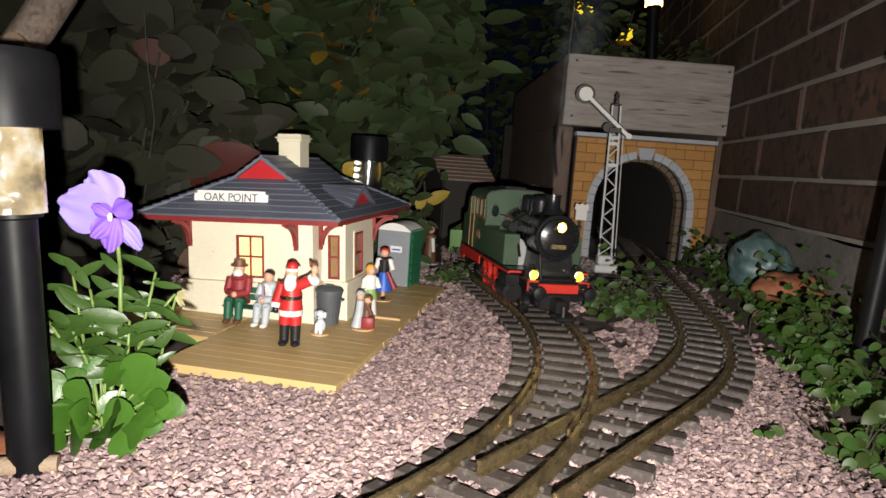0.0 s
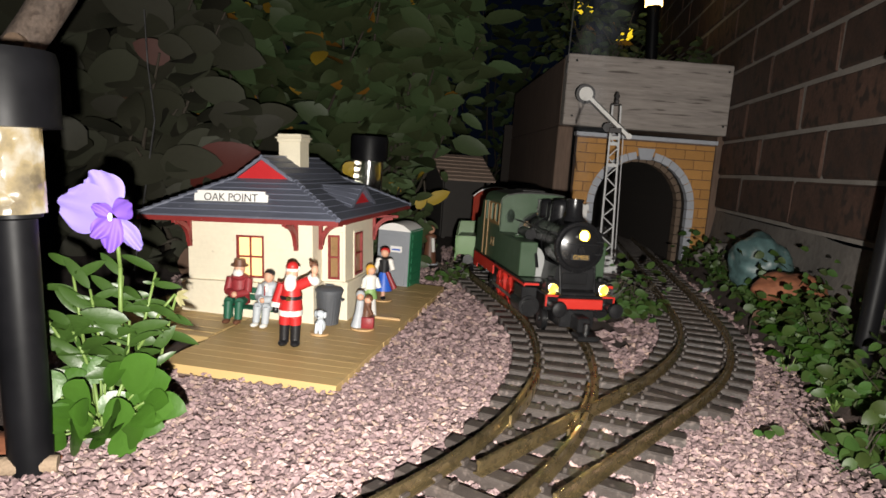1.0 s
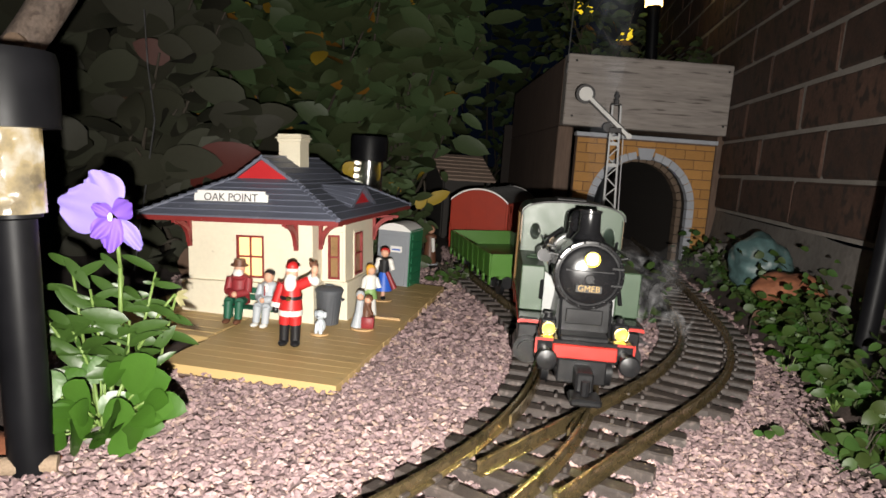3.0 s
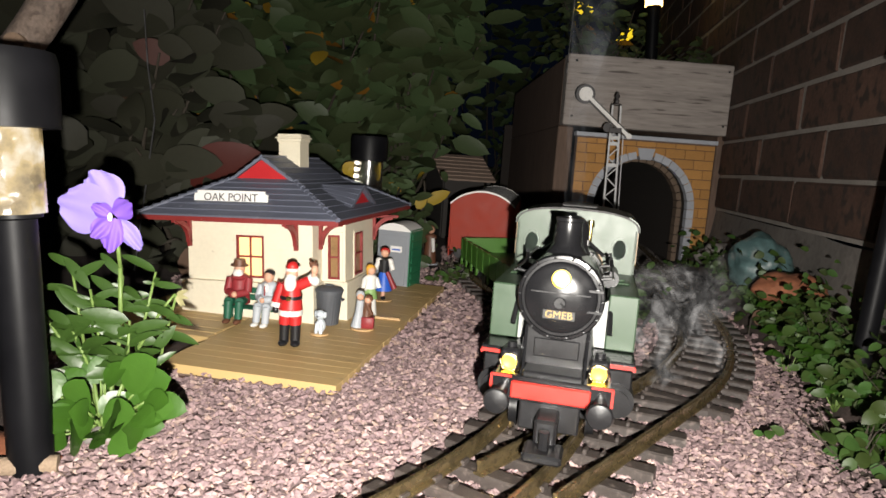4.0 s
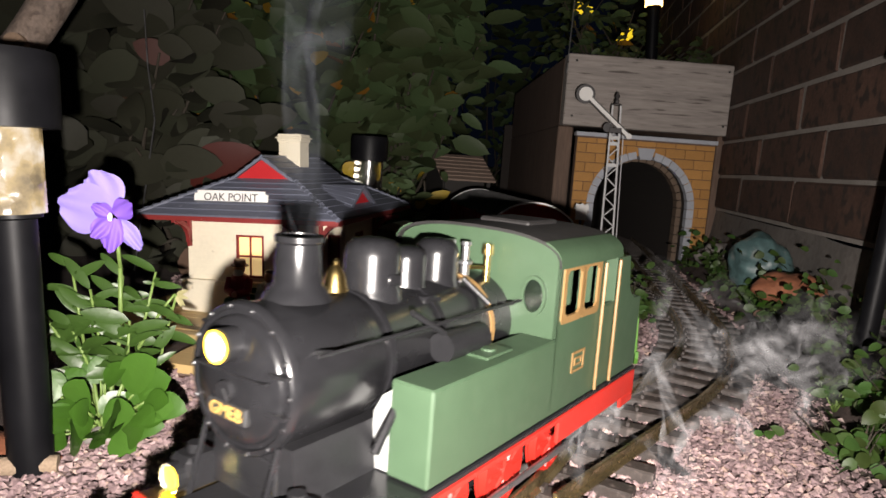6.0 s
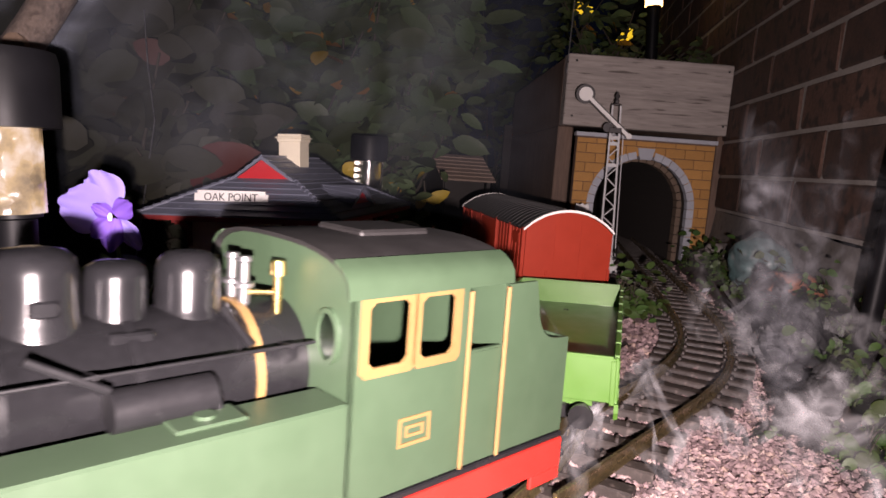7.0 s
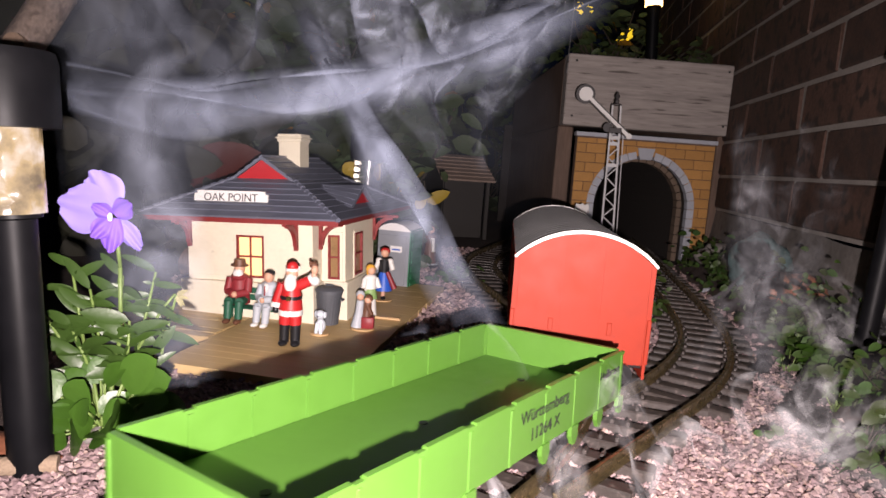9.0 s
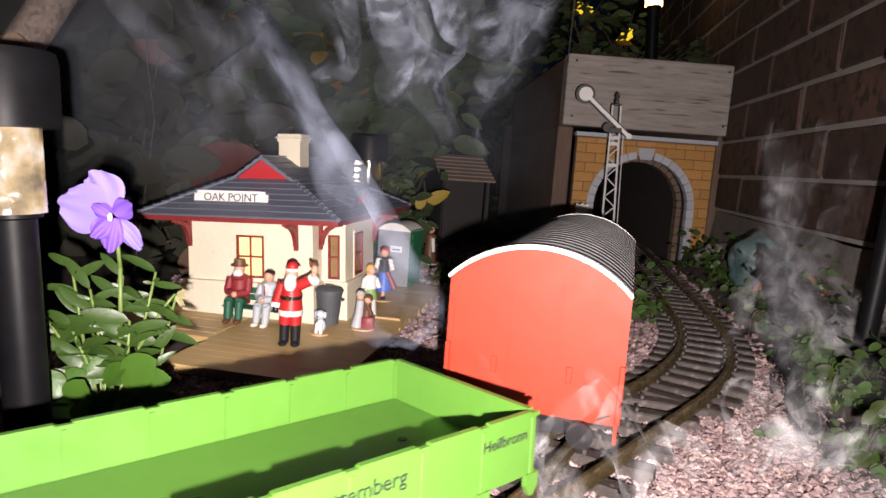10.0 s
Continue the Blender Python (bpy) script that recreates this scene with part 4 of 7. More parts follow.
def deck():
    d = thing("station_platform", "ochre painted planked wooden station platform", "platform", ST)
    rng = random.Random(3)
    n, v0, v1 = 30, -0.152, 0.262
    w = (v1 - v0) / n
    for k in range(n):
        bm = B()
        a = v0 + k * w
        u0, u1 = (-0.058 if a < -0.03 else -0.06) + rng.uniform(-0.0006, 0.0006), 0.084 + rng.uniform(-0.0004, 0.0004)
        if a > -0.01:
            u0 = -0.06
        box(bm, u0, u1, a + 0.00006, a + w - 0.00006, 0.0008, 0.0078 + rng.uniform(-0.00008, 0.00008), 0.00012)
        part("plank", bm, M_DECK, d)
    bm = B()
    box(bm, -0.058, 0.082, v0 + 0.001, v1 - 0.001, -0.003, 0.0062)
    part("deck_frame", bm, M_WOODD, d)
    bm = B()
    box(bm, 0.004, 0.050, 0.046, 0.051, 0.0080, 0.0105, 0.0005, Matrix.Translation((0.03, 0.004, 0)) @ Matrix.Rotation(radians(3), 4, "Z"))
    loose = part("loose_plank", bm, mat("pale_loose_plank", (0.55, 0.36, 0.18), rough=0.6, vary=0.1))
    loose.matrix_basis = ST
    tagged(loose, "pale loose wooden strip lying on the platform", "plank")
    d2 = thing("station_platform", "lower ochre planked deck beside the platform", "platform", ST)
    for k in range(18):
        bm = B()
        a = -0.075 + k * 0.0135
        box(bm, -0.185 + rng.uniform(-0.004, 0.001), -0.063, a, a + 0.0132, 0.0, 0.0068 + rng.uniform(-0.0003, 0.0003), 0.0005)
        part("plank", bm, M_DECK, d2)


deck()


def course_rows(name, lo, hi, rows, material, parent, thick=0.0014):
    """Overlapping roof boards between a lower edge (a, b) and an upper edge (c, d)."""
    a, b = Vector(lo[0]), Vector(lo[1])
    c, d = Vector(hi[0]), Vector(hi[1])
    nrm = (b - a).cross(c - a).normalized()
    if nrm.z < 0:
        nrm = -nrm
    for k in range(rows):
        f0, f1 = k / rows, min(1, (k + 1.25) / rows)
        p, q, r, s = a.lerp(c, f0), b.lerp(d, f0), b.lerp(d, f1), a.lerp(c, f1)
        bm = B()
        lowv = [bm.verts.new(v - nrm * 0.0012) for v in (p, q, r, s)]
        upv = [bm.verts.new(v) for v in (p + nrm * thick, q + nrm * thick, r + nrm * 0.0002, s + nrm * 0.0002)]
        bm.faces.new(lowv)
        bm.faces.new(upv[::-1])
        for i in range(4):
            j = (i + 1) % 4
            bm.faces.new((lowv[i], lowv[j], upv[j], upv[i]))
        part(name, bm, material, parent)


# the building has settled: it leans a little on its platform
SB = Matrix.Translation((-0.1228, 0.6283, 0.008)) @ Matrix.Rotation(radians(-10.0), 4, "Z") @ Matrix.Rotation(radians(-2.89), 4, "Y") @ Matrix.Translation((0, 0, -0.008))


def station():
    t = thing("station_building", "cream station building with blue-grey roof and red trim", "building", SB)
    zf, ze = 0.0035, 0.1115
    U0, V1, BU, B0, B1 = -0.1319, 0.180, 0.0247, 0.0254, 0.1231
    # a wall with a window hole: panels round the opening, in a plane along u ('y' facing) or v ('x' facing)
    def wall_u(u0, u1, v, win=None, thick=0.003):
        bm = B()
        cuts = [(u0, u1, zf, ze)] if not win else [(u0, win[0], zf, ze), (win[1], u1, zf, ze), (win[0], win[1], zf, win[2]), (win[0], win[1], win[3], ze)]
        for a, b, c, d in cuts:
            box(bm, a, b, v, v + thick, c, d)
        return part("wall", bm, M_PLASTER, t)
    def wall_v(v0, v1, u, win=None, thick=0.003):
        bm = B()
        cuts = [(v0, v1, zf, ze)] if not win else [(v0, win[0], zf, ze), (win[1], v1, zf, ze), (win[0], win[1], zf, win[2]), (win[0], win[1], win[3], ze)]
        for a, b, c, d in cuts:
            box(bm, u - thick, u, a, b, c, d)
        return part("wall", bm, M_PLASTER, t)
    wall_u(U0, 0, 0, (-0.0791, -0.0507, 0.0498, 0.0912))
    wall_u(U0, 0, V1 - 0.003)
    wall_v(0.003, B0, 0)
    wall_v(B1, V1 - 0.003, 0)
    wall_v(0.003, V1 - 0.003, U0 + 0.003)
    wall_u(-0.001, BU, B0, (0.0070, 0.0185, 0.0480, 0.092))
    wall_u(-0.001, BU, B1 - 0.003)
    wall_v(B0 + 0.003, B1 - 0.003, BU, (0.0542, 0.0797, 0.0480, 0.092))
    # lower wall band
    for a, b, c, d in ((U0 - 0.0055, 0.003, -0.0055, 0.0), (BU, BU + 0.003, B0 - 0.003, B1 + 0.003), (0.0035, BU, B0 - 0.003, B0), (0.0, 0.003, 0.0003, B0 - 0.0033), (U0 - 0.0055, U0, 0.0003, V1)):
        bm = B()
        box(bm, a, b, c, d, zf, 0.0432)
        box(bm, a - 0.0008, b + 0.0008, c - 0.0008, d + 0.0004, 0.0432, 0.0455, 0.0004)
        part("lower_wall", bm, M_PLASTER, t)
    def clap(a, b, v):  # fine siding lines on the front
        bm = B()
        z = 0.0460
        while z < 0.107:
            for x0, x1 in ((a, -0.0825), (-0.0473, b)) if z < 0.094 else ((a, b),):
                box(bm, x0, x1, v - 0.0004, v + 0.0002, z, z + 0.0044)
            z += 0.0050
        tagged(part("siding", bm, M_PLASTER, t), kind="stuff")
    clap(U0, -0.0005, 0)
    # windows
    def win_u(a, b, z0, z1, v, pane_m, bars=True):
        w = new("window")
        w.parent = t
        g = 0.0016
        fr = lambda q: [(a + q, z0 + q), (b - q, z0 + q), (b - q, z1 - q), (a + q, z1 - q)]
        bm = B()
        hollow(bm, fr(-0.0004), fr(g), v - 0.0012, v + 0.0016, "y")
        if bars:
            box(bm, (a + b) / 2 - 0.0007, (a + b) / 2 + 0.0007, v - 0.0006, v + 0.0012, z0 + g, z1 - g)
        box(bm, a + g, b - g, v - 0.0009, v + 0.0012, (z0 + z1) / 2 - 0.0009, (z0 + z1) / 2 + 0.0009)
        part("window_frame", bm, M_TRIM, w)
        bm = B()
        box(bm, a + 0.0005, b - 0.0005, v + 0.0018, v + 0.0024, z0, z1)
        part("pane", bm, pane_m, w)
        bm = B()
        hollow(bm, fr(-0.0034), fr(-0.0005), v - 0.0008, v, "y")
        part("casing", bm, M_PLASTER, w)
    def win_v(a, b, z0, z1, u, pane_m):
        w = new("window")
        w.parent = t
        g = 0.0016
        fr = lambda q: [(a + q, z0 + q), (b - q, z0 + q), (b - q, z1 - q), (a + q, z1 - q)]
        bm = B()
        hollow(bm, fr(-0.0004), fr(g), u - 0.0016, u + 0.0012, "x")
        box(bm, u - 0.0012, u + 0.0008, a + g, b - g, (z0 + z1) / 2 - 0.0009, (z0 + z1) / 2 + 0.0009)
        part("window_frame", bm, M_TRIM, w)
        bm = B()
        box(bm, u - 0.0024, u - 0.0018, a + 0.0005, b - 0.0005, z0, z1)
        part("pane", bm, pane_m, w)
        bm = B()
        hollow(bm, fr(-0.0034), fr(-0.0005), u, u + 0.0008, "x")
        part("casing", bm, M_PLASTER, w)
    win_u(-0.0791, -0.0507, 0.0498, 0.0912, 0, M_LIT)
    win_u(0.0070, 0.0185, 0.0480, 0.092, B0, M_DIMPANE, False)
    win_v(0.0542, 0.0797, 0.0480, 0.092, BU, M_DIMPANE)
    # roof
    roof = new("roof")
    roof.parent = t
    e0, e1, f0, f1 = -0.1622, 0.0397, -0.0386, 0.2397
    r0, r1, g0, g1, zb, zt = -0.0932, -0.0314, 0.0255, 0.172, 0.1470, 0.1682
    ez = 0.1123
    E = [(e0, f0, ez), (e1, f0, ez), (e1, f1, ez), (e0, f1, ez)]
    K = [(r0, g0, zb), (r1, g0, zb), (r1, g1, zb), (r0, g1, zb)]
    for i in range(4):
        j = (i + 1) % 4
        course_rows("roof_board", (E[i], E[j]), (K[i], K[j]), 7, M_SLATE, roof)
    mid = (r0 + r1) / 2
    for ua in (r0 - 0.003, r1 + 0.003):
        course_rows("roof_board", ((ua, g0 - 0.005, zb - 0.0015), (ua, g1 + 0.005, zb - 0.0015)), ((mid, g0 - 0.005, zt + 0.0012), (mid, g1 + 0.005, zt + 0.0012)), 4, M_SLATE, roof)
    bm = B()
    slab(bm, [(r0 + 0.002, zb), (r1 - 0.002, zb), (mid, zt - 0.0012)], g0 - 0.001, g0 + 0.001, "y")
    part("gable", bm, M_GABLE, roof, "red gable board")
    bm = B()
    slab(bm, [(r0 + 0.002, zb), (r1 - 0.002, zb), (mid, zt - 0.0012)], g1 - 0.001, g1 + 0.001, "y")
    part("gable", bm, M_GABLE, roof)
    for s in (-1, 1):  # verge boards
        bm = B()
        h = (r1 - r0) / 2 + 0.003
        slab(bm, [(mid, zt + 0.0016), (mid + s * h, zb - 0.001), (mid + s * (h - 0.003), zb - 0.0016), (mid, zt - 0.0018)], g0 - 0.0062, g0 - 0.0048, "y")
        part("verge_board", bm, M_SLATE, roof)
    for i in range(4):  # hip ridges of small lapped tiles
        a, b = Vector(E[i]), Vector(K[i])
        for k in range(12):
            p, q = a.lerp(b, k / 12), a.lerp(b, (k + 1.15) / 12)
            part("ridge_tile", rod(B(), p + Vector((0, 0, 0.0006)), q + Vector((0, 0, 0.0001)), 0.0029, 0.0020, seg=6), M_SLATE, roof)
    bm = B()
    rod(bm, (mid, g0 - 0.005, zt + 0.0012), (mid, g1 + 0.005, zt + 0.0012), 0.0017, seg=6)
    part("ridge", bm, M_SLATE, roof)
    # dormer over the bay
    dv0, dv1, dz0, dz1, du = 0.0322, 0.1259, 0.1177, 0.1402, 0.0205
    dm = (dv0 + dv1) / 2
    for vv in (dv0 - 0.003, dv1 + 0.003):
        course_rows("roof_board", ((du + 0.006, vv, dz0 - 0.0012), (-0.03, vv, dz0 + 0.020)), ((du + 0.006, dm, dz1 + 0.001), (-0.028, dm, dz1 + 0.001)), 5, M_SLATE, roof)
    bm = B()
    slab(bm, [(dv0 + 0.002, dz0), (dv1 - 0.002, dz0), (dm, dz1 - 0.001)], du - 0.001, du + 0.001, "x")
    part("gable", bm, M_GABLE, roof, "small red gable over the bay")
    for s in (-1, 1):
        bm = B()
        h = (dv1 - dv0) / 2 + 0.003
        slab(bm, [(dm, dz1 + 0.0016), (dm + s * h, dz0 - 0.001), (dm + s * (h - 0.005), dz0 - 0.0016), (dm, dz1 - 0.0022)], du + 0.006, du + 0.0072, "x")
        part("verge_board", bm, M_SLATE, roof)
    # eaves
    for a, b, c, d in ((e0, e1, f0, f0 + 0.002), (e0, e1, f1 - 0.002, f1), (e0, e0 + 0.002, f0 + 0.002, f1 - 0.002), (e1 - 0.002, e1, f0 + 0.002, f1 - 0.002)):
        bm = B()
        box(bm, a, b, c, d, ez - 0.0050, ez - 0.0006)
        part("fascia", bm, M_TRIM, roof, "dark red eaves board")
    bm = B()
    box(bm, e0 + 0.002, e1 - 0.002, f0 + 0.002, f1 - 0.002, ez - 0.0026, ez - 0.0014)
    part("soffit", bm, M_TRIM, roof)
    # brackets
    def bracket(m):
        bm = B()
        rad = 0.024
        # a quarter-round bracket: curved band, wall leg and eaves leg
        band = [(rad - rad * math.cos(a), 0.0828 + rad * math.sin(a)) for a in [i * math.pi / 2 / 8 for i in range(9)]]
        inner = [(rad - (rad - 0.0046) * math.cos(a), 0.0828 + (rad - 0.0046) * math.sin(a)) for a in [i * math.pi / 2 / 8 for i in range(9)]]
        slab(bm, band + inner[::-1], -0.002, 0.002, "x", m)
        box(bm, -0.0020, 0.0020, 0.0, 0.0036, 0.0785, 0.1075, 0.0004, m)
        box(bm, -0.0020, 0.0020, 0.0, 0.030, 0.1042, 0.1075, 0.0004, m)
        part("eaves_bracket", bm, M_TRIM, t, "curved dark red eaves bracket")
    face_front = Matrix.Rotation(radians(180), 4, "Z")
    for u in (U0 + 0.003, -0.016):
        bracket(Matrix.Translation((u, -0.0006, 0)) @ face_front)
    side = Matrix.Rotation(radians(-90), 4, "Z")
    for u, v in ((0.0006, 0.016), (BU + 0.0006, B1 - 0.004), (0.0006, V1 - 0.006)):
        bracket(Matrix.Translation((u, v, 0)) @ side)
    # chimney
    bm = B()
    cu, cv = -0.0576, 0.0913
    box(bm, cu - 0.0122, cu + 0.0122, cv - 0.0122, cv + 0.0122, 0.150, 0.1900)
    chim = part("chimney", bm, M_CREAMC, t)
    bm = B()
    box(bm, cu - 0.0138, cu + 0.0138, cv - 0.0138, cv + 0.0138, 0.1862, 0.1898, 0.0006)
    box(bm, cu - 0.0152, cu + 0.0152, cv - 0.0152, cv + 0.0152, 0.1898, 0.1915, 0.0004)
    box(bm, cu - 0.0134, cu + 0.0134, cv - 0.0134, cv + 0.0134, 0.1915, 0.1947, 0.0006)
    part("chimney_cap", bm, M_CREAMC, chim)
    # name board on the front slope
    bm = B()
    w, h, c = 0.0380, 0.0066, 0.003
    outline = [(-w, -h + c), (-w + c, -h + c), (-w + c, -h), (w - c, -h), (w - c, -h + c), (w, -h + c), (w, h - c), (w - c, h - c), (w - c, h), (-w + c, h), (-w + c, h - c), (-w, h - c)]
    sm = Matrix.Translation((-0.0765, -0.0150, 0.1290)) @ Matrix.Rotation(radians(-6), 4, "X")
    slab(bm, outline, -0.0008, 0.0008, "y", sm)
    board = part("name_board", bm, M_WHITE, t, "white name board with black letters")
    words("letters", "OAK POINT", 0.0104, sm @ Matrix.Translation((0, -0.00095, 0)) @ Matrix.Rotation(radians(90), 4, "X"), M_INK, board, "black serif-like capitals")
    for x in (-0.018, 0.012):
        bm = B()
        box(bm, x - 0.0006, x + 0.0006, -0.001, 0.004, -0.0085, -0.0055, 0, sm)
        part("board_hook", bm, M_STEEL, board)


station()

# ---------------------------------------------------------------- figurines and small things on the platform
def figurine(label, place, turn, pieces, scale=1.0, slim=1.0):
    """One small painted figure as one mesh; pieces are (material, builder)."""
    mats, bm = [], B()
    for material, build in pieces:
        before = set(bm.faces)
        build(bm)
        if material not in mats:
            mats.append(material)
        for f in bm.faces:
            if f in before:
                continue
            f.material_index = mats.index(material)
            f.smooth = True
    bmesh.ops.recalc_face_normals(bm, faces=bm.faces[:])
    me = bpy.data.meshes.new("figurine")
    bm.to_mesh(me)
    bm.free()
    for m in mats:
        me.materials.append(m)
    me.set_sharp_from_angle(angle=radians(45))
    ob = new("figurine", me)
    ob.matrix_basis = ST @ Matrix.Translation(place) @ Matrix.Rotation(radians(turn), 4, "Z") @ Matrix.Diagonal((scale * slim, scale * slim, scale, 1))
    return tagged(ob, label, "figurine", "painted figurines at the station")


P_RED = mat("glossy_red_toy_paint", (0.48, 0.02, 0.02), rough=0.45, vary=0.15, bump=0.1)
P_WINE = mat("wine_red_toy_paint", (0.24, 0.025, 0.03), rough=0.5, vary=0.2, bump=0.1)
P_WHITE = mat("white_toy_paint", (0.72, 0.70, 0.66), rough=0.5, vary=0.08, bump=0.2)
P_BLACK = mat("black_toy_paint", (0.012, 0.012, 0.014), rough=0.4, vary=0.2, bump=0.1)
P_SKIN = mat("pale_toy_paint", (0.60, 0.33, 0.22), rough=0.5, vary=0.08, bump=0.05)
P_GREEN = mat("dark_green_toy_paint", (0.012, 0.09, 0.05), rough=0.5, vary=0.15, bump=0.1)
P_GREY = mat("light_grey_toy_paint", (0.40, 0.43, 0.46), rough=0.5, vary=0.1, bump=0.1)
P_PALE = mat("bluish_white_toy_paint", (0.56, 0.61, 0.66), rough=0.5, vary=0.12, bump=0.2)
P_BROWN = mat("brown_toy_paint", (0.13, 0.055, 0.03), rough=0.5, vary=0.2, bump=0.1)
P_BLUE = mat("blue_toy_paint", (0.02, 0.10, 0.50), rough=0.45, vary=0.15, bump=0.1)
P_YELLOW = mat("yellow_toy_paint", (0.70, 0.36, 0.04), rough=0.5, vary=0.12, bump=0.15)
P_TAN = mat("tan_toy_base", (0.50, 0.32, 0.15), rough=0.6, vary=0.1, bump=0.1)
P_LEAFG = mat("pale_green_toy_paint", (0.22, 0.36, 0.12), rough=0.5, vary=0.12, bump=0.1)


def B_(c, r, s=(1, 1, 1)):
    return lambda bm: ball(bm, c, r, s, 12)


def R_(a, b, r0, r1=None):
    return lambda bm: rod(bm, a, b, r0, r1, 12)


def X_(*a):
    return lambda bm: box(bm, *a, 0.0006)


def platform_figures():
    z = 0.0080
    # a standing bearded figure in red and white, one arm raised; it faces -y in its own axes
    figurine("standing red and white bearded painted figurine", (0.012, -0.072, z), 10, [
        (P_BLACK, R_((-0.005, 0, 0.002), (-0.0048, 0, 0.0165), 0.0042, 0.0046)), (P_BLACK, R_((0.005, 0, 0.002), (0.0048, 0, 0.0165), 0.0042, 0.0046)),
        (P_BLACK, B_((-0.005, -0.0035, 0.0022), 0.0042, (1, 1.6, 0.55))), (P_BLACK, B_((0.006, -0.0035, 0.0022), 0.0042, (1, 1.6, 0.55))),
        (P_RED, R_((-0.0045, 0, 0.016), (-0.004, 0, 0.026), 0.0056, 0.006)), (P_RED, R_((0.0045, 0, 0.016), (0.004, 0, 0.026), 0.0056, 0.006)),
        (P_WHITE, R_((0, 0, 0.0235), (0, 0, 0.0275), 0.0110, 0.0108)), (P_RED, R_((0, 0, 0.0272), (0, 0, 0.046), 0.0105, 0.0078)), (P_RED, B_((0, 0, 0.0445), 0.0082, (1.15, 0.9, 0.7))),
        (P_BLACK, R_((0, 0, 0.0355), (0, 0, 0.0380), 0.0100, 0.0098)), (P_BRASSY, X_(-0.0022, 0.0022, -0.0106, -0.0092, 0.0350, 0.0386)),
        (P_WHITE, B_((0, -0.0058, 0.0475), 0.0062, (0.9, 0.65, 1.15))), (P_SKIN, B_((0, -0.001, 0.0540), 0.0056)), (P_WHITE, B_((0, -0.0035, 0.0515), 0.0050, (1, 0.6, 0.7))),
        (P_WHITE, R_((0, 0, 0.0560), (0, 0, 0.0580), 0.0060, 0.0058)), (P_RED, B_((0, 0.0006, 0.0590), 0.0054, (1, 1, 0.75))), (P_WHITE, B_((0.0050, 0.002, 0.0580), 0.0018)),
        (P_RED, R_((-0.008, 0, 0.046), (-0.0125, -0.001, 0.032), 0.0042, 0.0044)), (P_WHITE, R_((-0.0125, -0.001, 0.032), (-0.0128, -0.0015, 0.0285), 0.0048)), (P_BLACK, B_((-0.0128, -0.0015, 0.0265), 0.003)),
        (P_RED, R_((0.0075, 0, 0.046), (0.0165, -0.001, 0.050), 0.0042, 0.004)), (P_WHITE, R_((0.0165, -0.001, 0.050), (0.0190, -0.001, 0.052), 0.0044)), (P_WHITE, B_((0.0205, -0.002, 0.0500), 0.0046, (1, 1, 0.8))), (P_SKIN, R_((0.0200, -0.001, 0.0500), (0.0195, -0.001, 0.0560), 0.0022, 0.0020)), (P_SKIN, B_((0.0198, -0.001, 0.0580), 0.0034, (0.95, 1, 1.1))), (P_BROWN, B_((0.0185, 0.0006, 0.0612), 0.0036, (1.1, 0.9, 0.7))), (P_BROWN, B_((0.0160, -0.001, 0.0630), 0.0016))], 1.16, 0.84)
    seated = lambda coat, legs, head, hat, shoes: [
        (legs, R_((-0.004, 0.002, 0.0175), (-0.0045, -0.011, 0.0175), 0.0040)), (legs, R_((0.004, 0.002, 0.0175), (0.0045, -0.011, 0.0175), 0.0040)),
        (legs, R_((-0.0045, -0.011, 0.0185), (-0.0045, -0.0125, 0.004), 0.0038, 0.0032)), (legs, R_((0.0045, -0.011, 0.0185), (0.0045, -0.0125, 0.004), 0.0038, 0.0032)),
        (shoes, B_((-0.0045, -0.0150, 0.0022), 0.0034, (0.9, 1.7, 0.65))), (shoes, B_((0.0045, -0.0150, 0.0022), 0.0034, (0.9, 1.7, 0.65))),
        (coat, R_((0, 0.003, 0.0145), (0, 0.0015, 0.036), 0.0088, 0.0068)), (coat, B_((0, 0.0015, 0.0355), 0.0074, (1.15, 0.85, 0.65))),
        (coat, R_((-0.0078, 0.001, 0.0355), (-0.0085, -0.003, 0.025), 0.0034)), (coat, R_((-0.0085, -0.003, 0.025), (-0.001, -0.010, 0.024), 0.0032)), (coat, R_((0.0078, 0.001, 0.0355), (0.0085, -0.003, 0.025), 0.0034)), (coat, R_((0.0085, -0.003, 0.025), (0.001, -0.010, 0.024), 0.0032)),
        (P_SKIN, B_((0, -0.0105, 0.0240), 0.0026)), (P_SKIN, B_((0, 0, 0.0440), 0.0052, (0.9, 1, 1.1)))] + head + hat
    figurine("seated figurine in a dark red coat and hat", (-0.066, -0.016, z + 0.0005), 8, seated(P_WINE, P_GREEN, [(P_WHITE, B_((0, -0.0035, 0.0405), 0.0045, (1, 0.7, 0.9))), (P_WINE, B_((0, -0.001, 0.037), 0.006, (1.1, 1, 0.6)))],
             [(P_BROWN, R_((0, 0, 0.0465), (0, 0, 0.0475), 0.0074)), (P_BROWN, R_((0, 0, 0.0475), (0, 0, 0.0520), 0.0052, 0.0046))], P_BROWN), 1.14)
    figurine("seated figurine in a pale grey suit", (-0.0345, -0.018, z + 0.0005), -4, seated(P_GREY, P_GREY, [(P_WHITE, B_((0, -0.0045, 0.0345), 0.0036, (0.7, 0.8, 1.2))), (P_WINE, X_(-0.0008, 0.0008, -0.0078, -0.0066, 0.0275, 0.0370))], [(P_BLACK, B_((0, 0.0012, 0.0468), 0.0050, (0.95, 1, 0.75)))], P_WHITE), 1.04)
